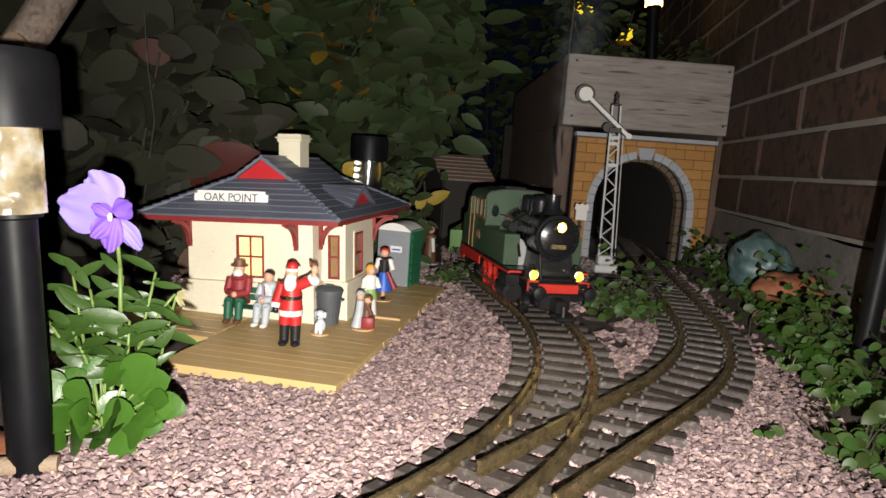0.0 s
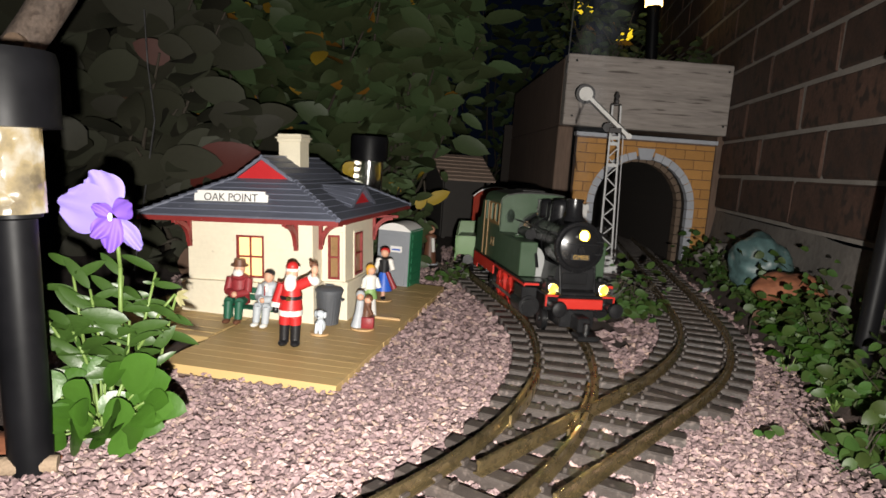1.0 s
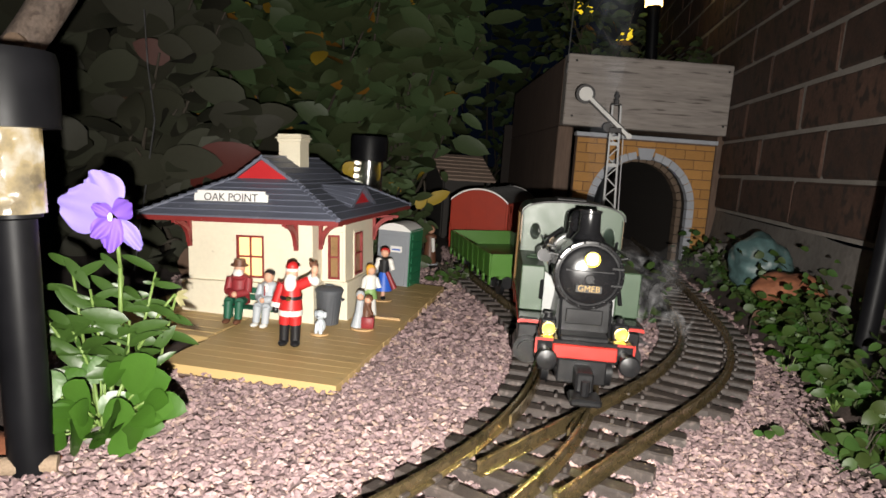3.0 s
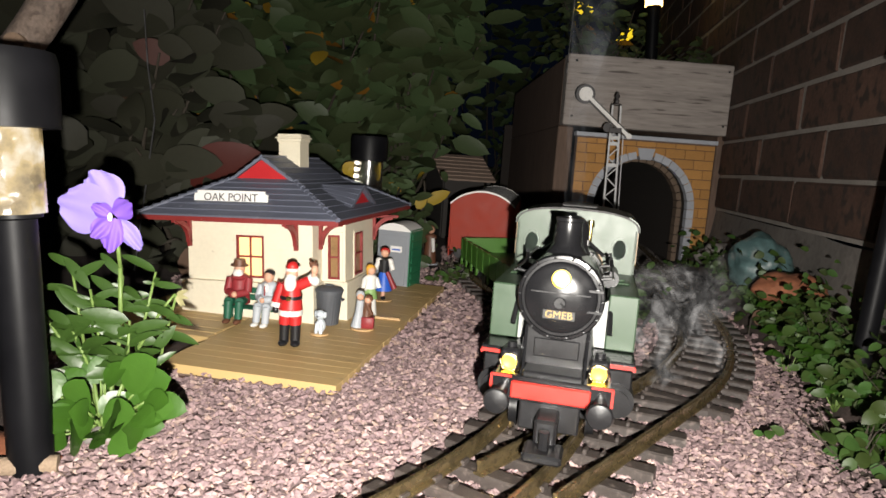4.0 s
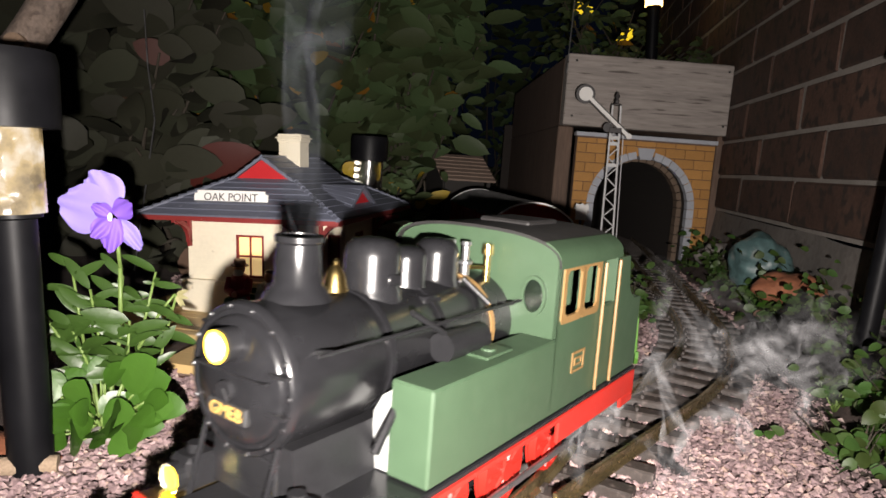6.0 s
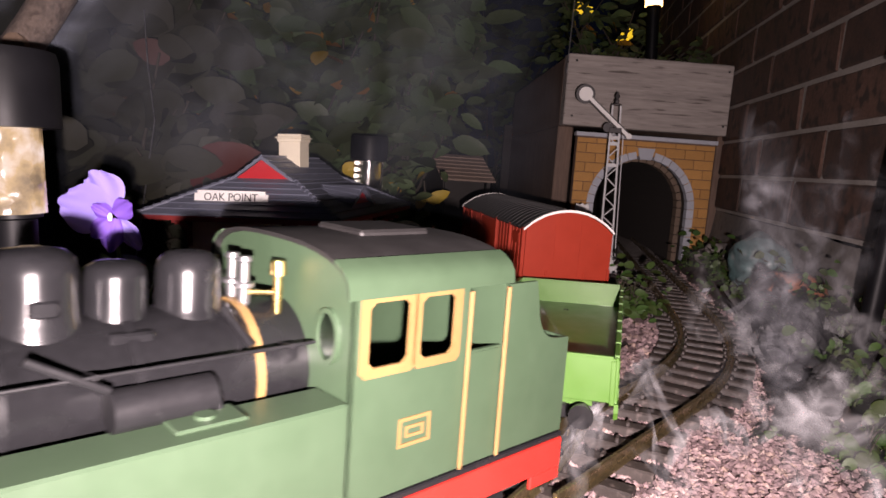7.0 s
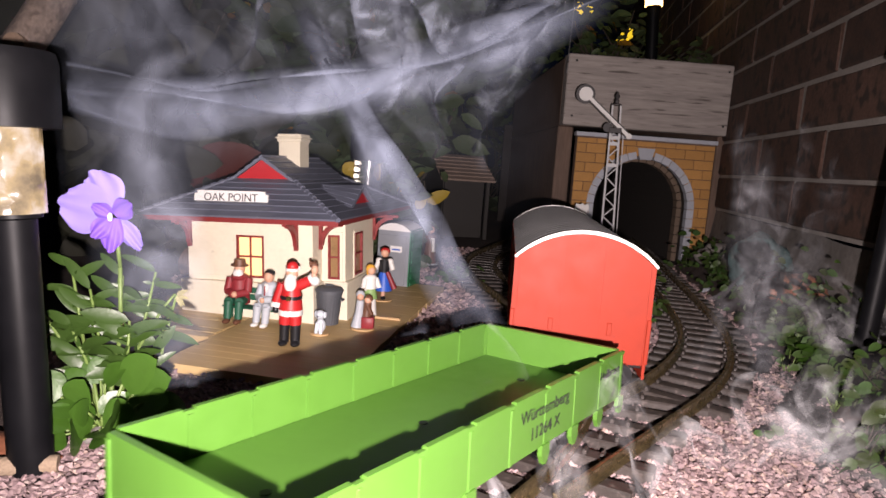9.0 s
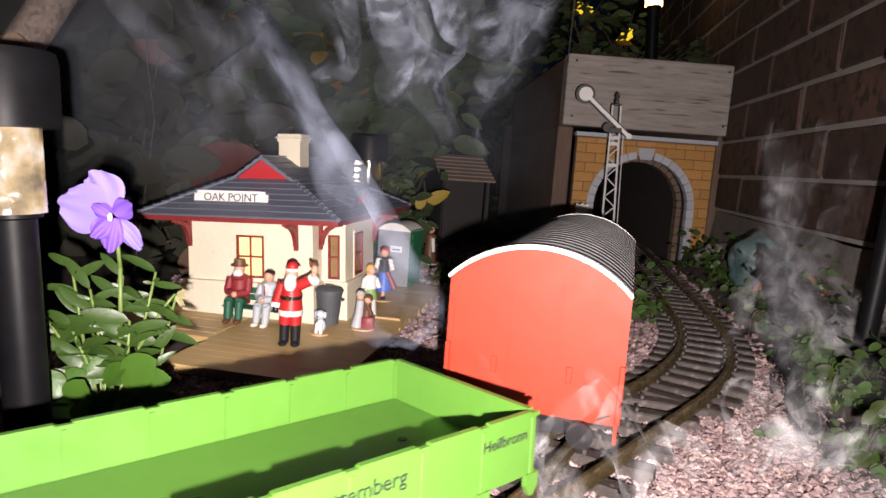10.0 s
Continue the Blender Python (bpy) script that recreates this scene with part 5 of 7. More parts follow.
    # two women by the bay
    figurine("standing figurine with yellow hair and white blouse", (0.043, 0.056, z), 40, [
        (P_TAN, R_((0, 0, 0), (0, 0, 0.0012), 0.009)), (P_WHITE, R_((0, 0, 0.0012), (0, 0, 0.028), 0.0085, 0.0055)), (P_LEAFG, R_((0, -0.0015, 0.020), (0, -0.001, 0.030), 0.0078, 0.0055)), (P_WHITE, R_((0, 0, 0.028), (0, 0, 0.042), 0.0062, 0.0055)),
        (P_WHITE, B_((0, 0, 0.0415), 0.0062, (1.15, 0.8, 0.6))), (P_SKIN, B_((0, -0.001, 0.0490), 0.0044)), (P_YELLOW, B_((0, 0.0012, 0.0502), 0.0052, (1, 1, 1.05))), (P_YELLOW, B_((0, 0.0040, 0.0455), 0.0042, (0.8, 0.7, 1.3))),
        (P_WHITE, R_((-0.006, 0, 0.041), (-0.0088, -0.003, 0.031), 0.0027)), (P_WHITE, R_((0.006, 0, 0.041), (0.0088, -0.003, 0.031), 0.0027))], 1.0)
    figurine("standing figurine in a blue skirt and red headscarf", (0.0335, 0.140, z), 5, [
        (P_TAN, R_((0, 0, 0), (0, 0, 0.0012), 0.0098)), (P_BLACK, B_((0.001, -0.003, 0.0030), 0.0028, (1, 1.5, 0.7))), (P_SKIN, R_((0, 0, 0.001), (0, 0, 0.012), 0.0022)), (P_BLUE, R_((0, 0, 0.011), (0, 0, 0.030), 0.0098, 0.0048)),
        (P_BLACK, R_((0, 0, 0.030), (0, 0, 0.043), 0.0050, 0.0058)), (P_WHITE, B_((-0.006, 0, 0.0415), 0.0034)), (P_WHITE, B_((0.006, 0, 0.0415), 0.0034)), (P_SKIN, B_((0, -0.001, 0.0500), 0.0044)), (P_RED, B_((0, 0.001, 0.0520), 0.0050, (1.05, 1, 0.75))), (P_BROWN, B_((0, 0.0022, 0.0490), 0.0044)),
        (P_WHITE, R_((-0.0065, 0, 0.041), (-0.0085, -0.003, 0.033), 0.0026)), (P_WHITE, R_((0.0065, 0, 0.041), (0.0095, -0.002, 0.033), 0.0026)), (P_WINE, R_((0.004, -0.004, 0.031), (0.0125, -0.004, 0.014), 0.0022, 0.0032))], 1.12)
    figurine("kneeling figurine in a blue bonnet beside a red trunk", (0.052, 0.008, z), 10, [
        (P_TAN, R_((0, 0, 0), (0, 0, 0.0014), 0.0120)), (P_WINE, X_(-0.001, 0.011, -0.006, 0.004, 0.0014, 0.0125)), (P_GREY, R_((-0.006, 0, 0.0014), (-0.004, 0, 0.017), 0.0058, 0.0040)), (P_BROWN, R_((0.003, 0.001, 0.012), (0.004, 0.001, 0.026), 0.0048, 0.0036)),
        (P_SKIN, B_((0.004, 0, 0.0285), 0.0038)), (P_BROWN, B_((0.0045, 0.001, 0.0295), 0.0042)), (P_GREY, R_((-0.004, 0, 0.016), (-0.0035, 0, 0.028), 0.0042, 0.0036)), (P_SKIN, B_((-0.0035, -0.001, 0.0315), 0.0038)), (P_GREY, B_((-0.0038, 0.001, 0.0330), 0.0046)), (P_BROWN, R_((0.004, -0.002, 0.023), (0.009, -0.006, 0.015), 0.002))], 1.0)
    figurine("white sitting dog figurine on a tan base", (0.0225, -0.0285, z), 0, [
        (P_TAN, R_((0, 0, 0), (0, 0, 0.0016), 0.0088)), (P_PALE, B_((0, 0.001, 0.0080), 0.0052, (0.95, 1, 1.3))), (P_PALE, B_((0, -0.001, 0.0185), 0.0046)), (P_PALE, B_((0, -0.005, 0.0175), 0.0022)),
        (P_PALE, R_((-0.0022, -0.004, 0.001), (-0.0020, -0.003, 0.011), 0.0016)), (P_PALE, R_((0.0022, -0.004, 0.001), (0.0020, -0.003, 0.011), 0.0016)), (P_PALE, B_((-0.0045, 0, 0.0185), 0.0022, (0.6, 1, 1.5))), (P_PALE, B_((0.0045, 0, 0.0185), 0.0022, (0.6, 1, 1.5))), (P_BLACK, B_((0, -0.0070, 0.0178), 0.0009))])
    # the distant dark figurine behind the track
    f = figurine("dark red robed figurine standing on a stone path", (0, 0, 0), 0, [
        (P_GREY, R_((0, 0, 0), (0, 0, 0.002), 0.016)), (P_BROWN, R_((0, 0, 0.002), (0, 0, 0.045), 0.012, 0.008)), (P_BROWN, B_((0, 0, 0.046), 0.0095, (1.1, 0.8, 0.6))), (P_SKIN, B_((0, -0.001, 0.058), 0.0065)), (P_BROWN, B_((0, 0.002, 0.059), 0.0072)), (P_WHITE, R_((0.004, -0.008, 0.045), (0.006, -0.009, 0.022), 0.003))])
    f.matrix_basis = Matrix.Translation((-0.022, 1.10, 0.0))


P_BRASSY = M_BRASS
platform_figures()


def bench():
    t = thing("bench", "dark green slatted bench against the wall", "bench", ST @ Matrix.Translation((-0.045, -0.0145, 0.008)))
    for k in range(3):
        bm = B()
        box(bm, -0.036, 0.036, -0.006 + k * 0.0048, -0.0018 + k * 0.0048, 0.0128, 0.0142, 0.0004)
        part("seat_slat", bm, P_GREEN, t)
    for k in range(2):
        bm = B()
        box(bm, -0.036, 0.036, 0.0078, 0.0094, 0.0190 + k * 0.0070, 0.0245 + k * 0.0070, 0.0004)
        part("back_slat", bm, P_GREEN, t)
    for x in (-0.033, 0.0, 0.033):
        bm = B()
        box(bm, x - 0.0012, x + 0.0012, -0.0050, -0.0028, 0, 0.0128)
        box(bm, x - 0.0012, x + 0.0012, 0.0070, 0.0092, 0, 0.0310)
        part("leg", bm, P_GREEN, t)


bench()


def bin_and_cabin():
    t = thing("dustbin", "dark grey ribbed dustbin with lid", "bin", ST @ Matrix.Translation((0.0150, 0.012, 0.008)))
    bm = B()
    prof, n = [(0.0098, 0.0), (0.0128, 0.031), (0.0134, 0.0312), (0.0134, 0.0328)], 48
    rings = []
    for r, z in prof:
        rings.append([bm.verts.new(((r * (1 + (0.03 if i % 2 and z < 0.031 else 0))) * math.cos(2 * math.pi * i / n), r * (1 + (0.03 if i % 2 and z < 0.031 else 0)) * math.sin(2 * math.pi * i / n), z)) for i in range(n)])
    for p, q in zip(rings, rings[1:]):
        for i in range(n):
            bm.faces.new((p[i], p[(i + 1) % n], q[(i + 1) % n], q[i]))
    bm.faces.new(rings[0][::-1])
    bm.faces.new(rings[-1])
    part("body", bm, M_BIN, t)
    bm = B()
    lathe(bm, [(0.0140, 0.0328), (0.0140, 0.0340), (0.0120, 0.0362), (0.0040, 0.0375), (0.0005, 0.0376)], 32)
    lid = part("lid", bm, M_BIN, t, smooth=True)
    bm = B()
    box(bm, -0.004, 0.004, -0.0010, 0.0010, 0.0374, 0.0392, 0.0004)
    part("handle", bm, M_BIN, lid)
    for s in (-1, 1):
        bm = B()
        box(bm, s * 0.0136 - 0.0014, s * 0.0136 + 0.0014, -0.003, 0.003, 0.024, 0.026, 0.0003)
        part("side_handle", bm, M_BIN, t)
    c = thing("portable_toilet", "grey portable toilet cabin with green side and white roof", "toilet cabin", Matrix.Translation((-0.058, 0.872, 0.0)) @ Matrix.Rotation(radians(-16), 4, "Z"))
    w, d, h = 0.0225, 0.024, 0.080
    bm = B()
    box(bm, -w, w - 0.0006, -d, d, 0, h, 0.0006)
    box(bm, -w + 0.004, w - 0.005, -d - 0.0008, -d, 0.006, h - 0.006, 0.0004)
    body = part("cabin_wall", bm, M_CABIN, c)
    bm = B()
    box(bm, -0.004, 0.012, -d - 0.0014, -d - 0.0009, 0.052, 0.060)
    sign = part("sign_plate", bm, M_WHITE, body, "small white plate with unreadable writing")
    bm = B()
    box(bm, -0.002, 0.010, -d - 0.0017, -d - 0.0014, 0.0545, 0.0565)
    part("writing_bar", bm, P_BLUE, sign)
    bm = B()
    box(bm, w - 0.0006, w + 0.0006, -d - 0.0005, d, 0, h + 0.002)
    panel = part("side_panel", bm, M_CGREEN, c, "louvred green side")
    for k in range(7):
        part("louvre", box(B(), w + 0.0005, w + 0.0014, -d + 0.006, d - 0.004, 0.006 + k * 0.0105, 0.013 + k * 0.0105, 0.0002), M_CGREEN, panel)
    bm = B()
    slab(bm, arch(w + 0.001, h, h + 0.010, 10), -d - 0.002, d + 0.002, "y")
    part("cabin_roof", bm, M_WHITE, c, "white curved roof", smooth=True)


bin_and_cabin()

# ---------------------------------------------------------------- tunnel, signal, brick wall
PT = Matrix.Translation((0.391, 1.330, 0.0)) @ Matrix.Rotation(radians(2.0), 4, "Z")  # portal: x across, y into the hill


def tunnel():
    t = thing("tunnel_portal", "ochre block tunnel portal with pale stone arch", "tunnel portal", PT)
    R0, R1, cz, W, H = 0.0955, 0.110, 0.112, 0.140, 0.246
    def arch_pts(r, n=20):
        return [(r, 0.0)] + [(r * math.cos(a), cz + r * math.sin(a)) for a in [math.pi * i / n for i in range(n + 1)]] + [(-r, 0.0)]
    bm = B()
    hole, n = arch_pts(R0 + 0.003), 23
    rim = [(W, 0.0), (W, 0.04), (W, 0.08), (W, 0.12), (W, 0.16), (W, 0.20), (W, H), (0.11, H), (0.085, H), (0.06, H), (0.03, H), (0.0, H), (-0.03, H), (-0.06, H), (-0.085, H), (-0.11, H), (-W, H), (-W, 0.20), (-W, 0.16), (-W, 0.12), (-W, 0.08), (-W, 0.04), (-W, 0.0)]
    v = [[bm.verts.new((p[0], y, p[1])) for p in ring] for ring in (rim, hole) for y in (0.0, 0.018)]
    for i in range(n - 1):
        j = i + 1
        bm.faces.new((v[0][i], v[0][j], v[2][j], v[2][i]))
        bm.faces.new((v[1][i], v[1][j], v[3][j], v[3][i]))
        bm.faces.new((v[0][i], v[0][j], v[1][j], v[1][i]))
        bm.faces.new((v[2][i], v[2][j], v[3][j], v[3][i]))
    part("portal_core", bm, M_WOODD, t, "dark joints behind the blocks")
    rng = random.Random(5)
    bw, bh, row, z = 0.0400, 0.0192, 0, 0.001
    meshes = {}
    while z < H - 0.012:
        x = -W - (bw / 2 if row % 2 else 0)
        while x < W - 0.002:
            a, b = max(x, -W) + 0.0005, min(x + bw, W) - 0.0005
            top = min(z + bh, H - 0.004)
            # trim the block where the arch takes its place
            lo, hi = a, b
            zc = (z + top) / 2
            reach = R1 - 0.008 if zc < cz else (math.sqrt(max(0, (R1 - 0.008) ** 2 - (zc - cz) ** 2)))
            spans = [(lo, hi)]
            if reach > 0:
                spans = [(lo, min(hi, -reach)), (max(lo, reach), hi)]
            for p, q in spans:
                if q - p < 0.004:
                    continue
                key = (round(q - p, 4), round(top - z, 4))
                if key not in meshes:
                    bm = B()
                    box(bm, 0, q - p, -0.0022 , 0.004, 0, top - z - 0.001, 0.0007)
                    me = bpy.data.meshes.new("block")
                    bm.to_mesh(me)
                    bm.free()
                    me.materials.append(M_BLOCK)
                    meshes[key] = me
                ob = new("block", meshes[key])
                ob.parent = t
                ob.location = (p, rng.uniform(-0.0005, 0.0005), z)
            x += bw
        z += bh
        row += 1
    # voussoirs
    def vous(pts, proud):
        bm = B()
        slab(bm, pts, -proud, 0.010, "y")
        part("arch_stone", bm, M_VOUS, t)
    k = 18
    for i in range(k):
        if i in (8, 9):
            continue
        a0, a1 = math.pi * i / k + 0.006, math.pi * (i + 1) / k - 0.006
        vous([(R0 * math.cos(a0), cz + R0 * math.sin(a0)), (R1 * math.cos(a0), cz + R1 * math.sin(a0)), (R1 * math.cos(a1), cz + R1 * math.sin(a1)), (R0 * math.cos(a1), cz + R0 * math.sin(a1))], 0.0045)
    vous([(0.012, cz + R0 - 0.002), (0.017, cz + R1 + 0.006), (-0.017, cz + R1 + 0.006), (-0.012, cz + R0 - 0.002)], 0.007)
    for s in (-1, 1):
        for q in range(6):
            vous([(s * R0, q * cz / 6 + 0.0006), (s * R1, q * cz / 6 + 0.0006), (s * R1, (q + 1) * cz / 6 - 0.0006), (s * R0, (q + 1) * cz / 6 - 0.0006)], 0.0045)
    bm = B()
    box(bm, -W - 0.003, W + 0.003, -0.006, 0.018, H - 0.002, H + 0.006, 0.0008)
    part("coping", bm, M_VOUS, t, "pale stone coping strip")
    # the bore behind, its darkness put into a near-black lining
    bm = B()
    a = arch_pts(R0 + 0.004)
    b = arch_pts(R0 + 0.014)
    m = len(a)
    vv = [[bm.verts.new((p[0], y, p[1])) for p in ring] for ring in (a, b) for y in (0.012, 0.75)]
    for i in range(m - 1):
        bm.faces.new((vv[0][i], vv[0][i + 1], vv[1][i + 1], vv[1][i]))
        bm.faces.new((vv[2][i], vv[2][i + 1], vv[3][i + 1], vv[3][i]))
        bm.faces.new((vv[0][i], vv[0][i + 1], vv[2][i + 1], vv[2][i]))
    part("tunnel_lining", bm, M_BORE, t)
    bm = B()
    for i in range(k):  # an inner ring of ribs, further in
        a0, a1 = math.pi * i / k + 0.01, math.pi * (i + 1) / k - 0.01
        slab(bm, [((R0 - 0.006) * math.cos(a0), cz + (R0 - 0.006) * math.sin(a0)), ((R0 + 0.005) * math.cos(a0), cz + (R0 + 0.005) * math.sin(a0)), ((R0 + 0.005) * math.cos(a1), cz + (R0 + 0.005) * math.sin(a1)), ((R0 - 0.006) * math.cos(a1), cz + (R0 - 0.006) * math.sin(a1))], 0.035, 0.055, "y")
    for s in (-1, 1):
        for q in range(6):
            box(bm, min(s * (R0 - 0.006), s * (R0 + 0.005)), max(s * (R0 - 0.006), s * (R0 + 0.005)), 0.035, 0.055, q * cz / 6 + 0.0007, (q + 1) * cz / 6 - 0.0007)
    tagged(part("inner_ring", bm, M_RING, t, "brown inner arch ring"), kind="stuff")
    # a dark sheet added to close the bore and keep its depth black
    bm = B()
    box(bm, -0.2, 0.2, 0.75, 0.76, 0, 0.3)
    part("added_bore_stop", bm, M_BORE, t)
    # the timber box that carries the ground above
    w = thing("timber_planter", "weathered grey timber box above the tunnel", "planter", PT)
    bm = B()
    box(bm, -0.176, 0.150, -0.022, 0.014, 0.262, 0.398, 0.002)
    part("front_board", bm, M_WOOD, w, "grey board with long grain and knots")
    bm = B()
    box(bm, -0.176, -0.150, 0.0145, 0.75, 0.262, 0.396, 0.002)
    part("side_board", bm, M_WOODD, w)
    bm = B()
    box(bm, -0.176, -0.145, 0.020, 0.75, 0.0, 0.2615, 0.002)
    part("side_board", bm, M_WOODD, w)
    bm = B()
    box(bm, 0.1445, 0.175, 0.004, 0.75, 0.0, 0.385, 0.002)
    part("side_board", bm, M_WOODD, w)
    bm = B()
    box(bm, -0.149, 0.1440, 0.0145, 0.75, 0.300, 0.388)
    part("soil_fill", bm, M_SOIL, w)
    for x, z in ((-0.16, 0.385), (-0.16, 0.28), (0.14, 0.385), (0.14, 0.28)):
        bm = B()
        rod(bm, (x, -0.0230, z), (x, -0.0215, z), 0.0022, seg=10)
        part("screw", bm, M_DULL, w)
    # wire stake at the corner of the box
    bm = B()
    rod(bm, (0.214, 1.3, 0.36), (0.219, 1.3, 0.62), 0.0012, seg=8)
    tagged(part("wire_stake", bm, M_STEEL), "thin bright metal stake behind the timber box", "stake")


tunnel()


def signal():
    """A semaphore with a white lattice mast."""
    t = thing("semaphore_signal", "white lattice semaphore signal with disc arm", "railway signal", Matrix.Translation((0.288, 1.15, 0.0)) @ Matrix.Rotation(radians(-1.5), 4, "Y"))
    H, w0, w1 = 0.290, 0.0115, 0.0070
    for s in (-1, 1):
        bm = B()
        rod(bm, (s * w0, 0, 0.02), (s * w1, 0, H), 0.0018, seg=8)
        part("mast_leg", bm, M_SIG, t)
    n = 14
    for k in range(n):
        bm = B()
        za, zb = 0.03 + (H - 0.05) * k / n, 0.03 + (H - 0.05) * (k + 1) / n
        wa, wb = w0 + (w1 - w0) * za / H, w0 + (w1 - w0) * zb / H
        s = 1 if k % 2 else -1
        rod(bm, (s * wa, 0, za), (-s * wb, 0, zb), 0.0011, seg=6)
        part("lattice_bar", bm, M_SIG, t)
    for z in (0.185, 0.222, 0.232):
        bm = B()
        box(bm, -0.009, 0.009, -0.0015, 0.0015, z, z + 0.006)
        part("cross_plate", bm, M_SIG, t)
    bm = B()
    lathe(bm, [(0.0085, H), (0.0085, H + 0.002), (0.003, H + 0.004), (0.0042, H + 0.008), (0.002, H + 0.011), (0.0045, H + 0.015), (0.0005, H + 0.024)], 12)
    part("finial", bm, M_SIGD, t, "dark pointed finial", smooth=True)
    bm = B()
    box(bm, -0.020, 0.020, -0.016, 0.016, 0.0, 0.014, 0.002)
    box(bm, -0.014, 0.014, -0.010, 0.010, 0.014, 0.030, 0.002)
    part("base", bm, M_SIG, t)
    # arm, raised up to the far side
    am = Matrix.Translation((-0.004, -0.006, 0.262)) @ Matrix.Rotation(radians(41), 4, "Y")
    bm = B()
    box(bm, -0.066, 0.034, 0.0, 0.0014, -0.0030, 0.0030, 0, am)
    arm = part("signal_arm", bm, M_WHITE, t, "white signal arm")
    bm = B()
    box(bm, -0.062, 0.030, 0.0015, 0.0025, -0.0052, 0.0052, 0, am)
    rod(bm, am @ Vector((-0.068, 0.002, 0)), am @ Vector((-0.068, 0.0034, 0)), 0.0165, seg=28)
    part("arm_backing", bm, M_SIGD, arm, "dark border of the arm")
    bm = B()
    rod(bm, am @ Vector((-0.068, -0.0012, 0)), am @ Vector((-0.068, 0.0018, 0)), 0.0118, seg=28)
    part("disc", bm, M_WHITE, arm, "round white disc")
    bm = B()
    rod(bm, am @ Vector((0.036, -0.001, 0)), am @ Vector((0.036, 0.001, 0)), 0.0050, seg=16)
    part("arm_tip", bm, M_WHITE, arm)
    bm = B()
    rod(bm, (-0.014, -0.006, 0.252), (-0.014, -0.003, 0.252), 0.0080, seg=18)
    box(bm, -0.012, 0.010, -0.008, 0.002, 0.243, 0.252, 0.001)
    part("spectacle_lamp", bm, M_SIGD, t, "dark lamp with blue glint")
    bm = B()
    rod(bm, (0.0175, 0.0, 0.02), (0.0150, 0.0, 0.242), 0.0009, seg=6)
    part("pull_wire", bm, M_SIG, t)
    p = thing("track_marker", "small white notched marker plate on a post", "marker", Matrix.Translation((0.246, 1.19, 0.0)))
    bm = B()
    slab(bm, [(-0.010, 0.086), (0.010, 0.086), (0.010, 0.104), (0.013, 0.106), (0.011, 0.116), (0.004, 0.114), (0, 0.117), (-0.004, 0.114), (-0.011, 0.116), (-0.013, 0.106), (-0.010, 0.104)], -0.002, 0.002, "y")
    part("plate", bm, M_WHITE, p)
    bm = B()
    rod(bm, (0, 0.001, 0), (0, 0.001, 0.088), 0.002, seg=8)
    part("post", bm, M_SIGD, p)


signal()


def brick_wall():
    WM = Matrix.Rotation(radians(-8.38), 4, "Z")  # y runs along the wall, x is the distance to its face
    w = thing("wall_east", "dark red brick wall with grey mortar", "wall", WM, kind="structure")
    face = 0.345
    bm = B()
    box(bm, face + 0.003, face + 0.10, -1.5, 5.0, 0.115, 2.2)
    part("mortar_core", bm, M_MORTAR, w, "grey mortar joints")
    rng = random.Random(11)
    pitch, course = 0.256, 0.0668
    meshes = []
    for k in range(6):
        bm = B()
        box(bm, 0, 0.05, 0.0040, pitch - 0.0040, 0.0032, course - 0.0032, 0.003)
        for v in bm.verts:
            v.co += Vector((rng.uniform(-0.0012, 0.0012), rng.uniform(-0.0015, 0.0015), rng.uniform(-0.001, 0.001)))
        me = bpy.data.meshes.new("brick")
        bmesh.ops.recalc_face_normals(bm, faces=bm.faces[:])
        bm.to_mesh(me)
        bm.free()
        me.materials.append(M_BRICK)
        meshes.append(me)
    first = {0: 1.247, 1: 1.161, 2: 1.260, 3: 1.155}
    for row in range(0, 13):
        z = 0.1168 + row * course
        y0 = first.get(row, 1.27 if row % 2 == 0 else 1.15)
        y = y0 - pitch * 6
        while y < 3.6:
            ob = new("brick", rng.choice(meshes))
            ob.parent = w
            ob.location = (face + rng.uniform(-0.0012, 0.0012), y, z)
            y += pitch
    # the footing under the wall
    bm = B()
    bmesh.ops.create_grid(bm, x_segments=4, y_segments=150, size=0.5)
    for v in bm.verts:
        f = v.co.x + 0.5
        y = (v.co.y + 0.5) * 4.5 - 0.8
        out = 0.016 * (1 - f) + 0.010 * noise.noise(Vector((y * 6, f * 3, 1)))
        v.co = Vector((face + 0.004 - out * (1 if f < 0.99 else -0.1), y, -0.02 + f * 0.133 + 0.007 * noise.noise(Vector((y * 7, f * 4, 7)))))
    part("footing", bm, M_CONC, w, "rough grey concrete footing", smooth=True)


brick_wall()


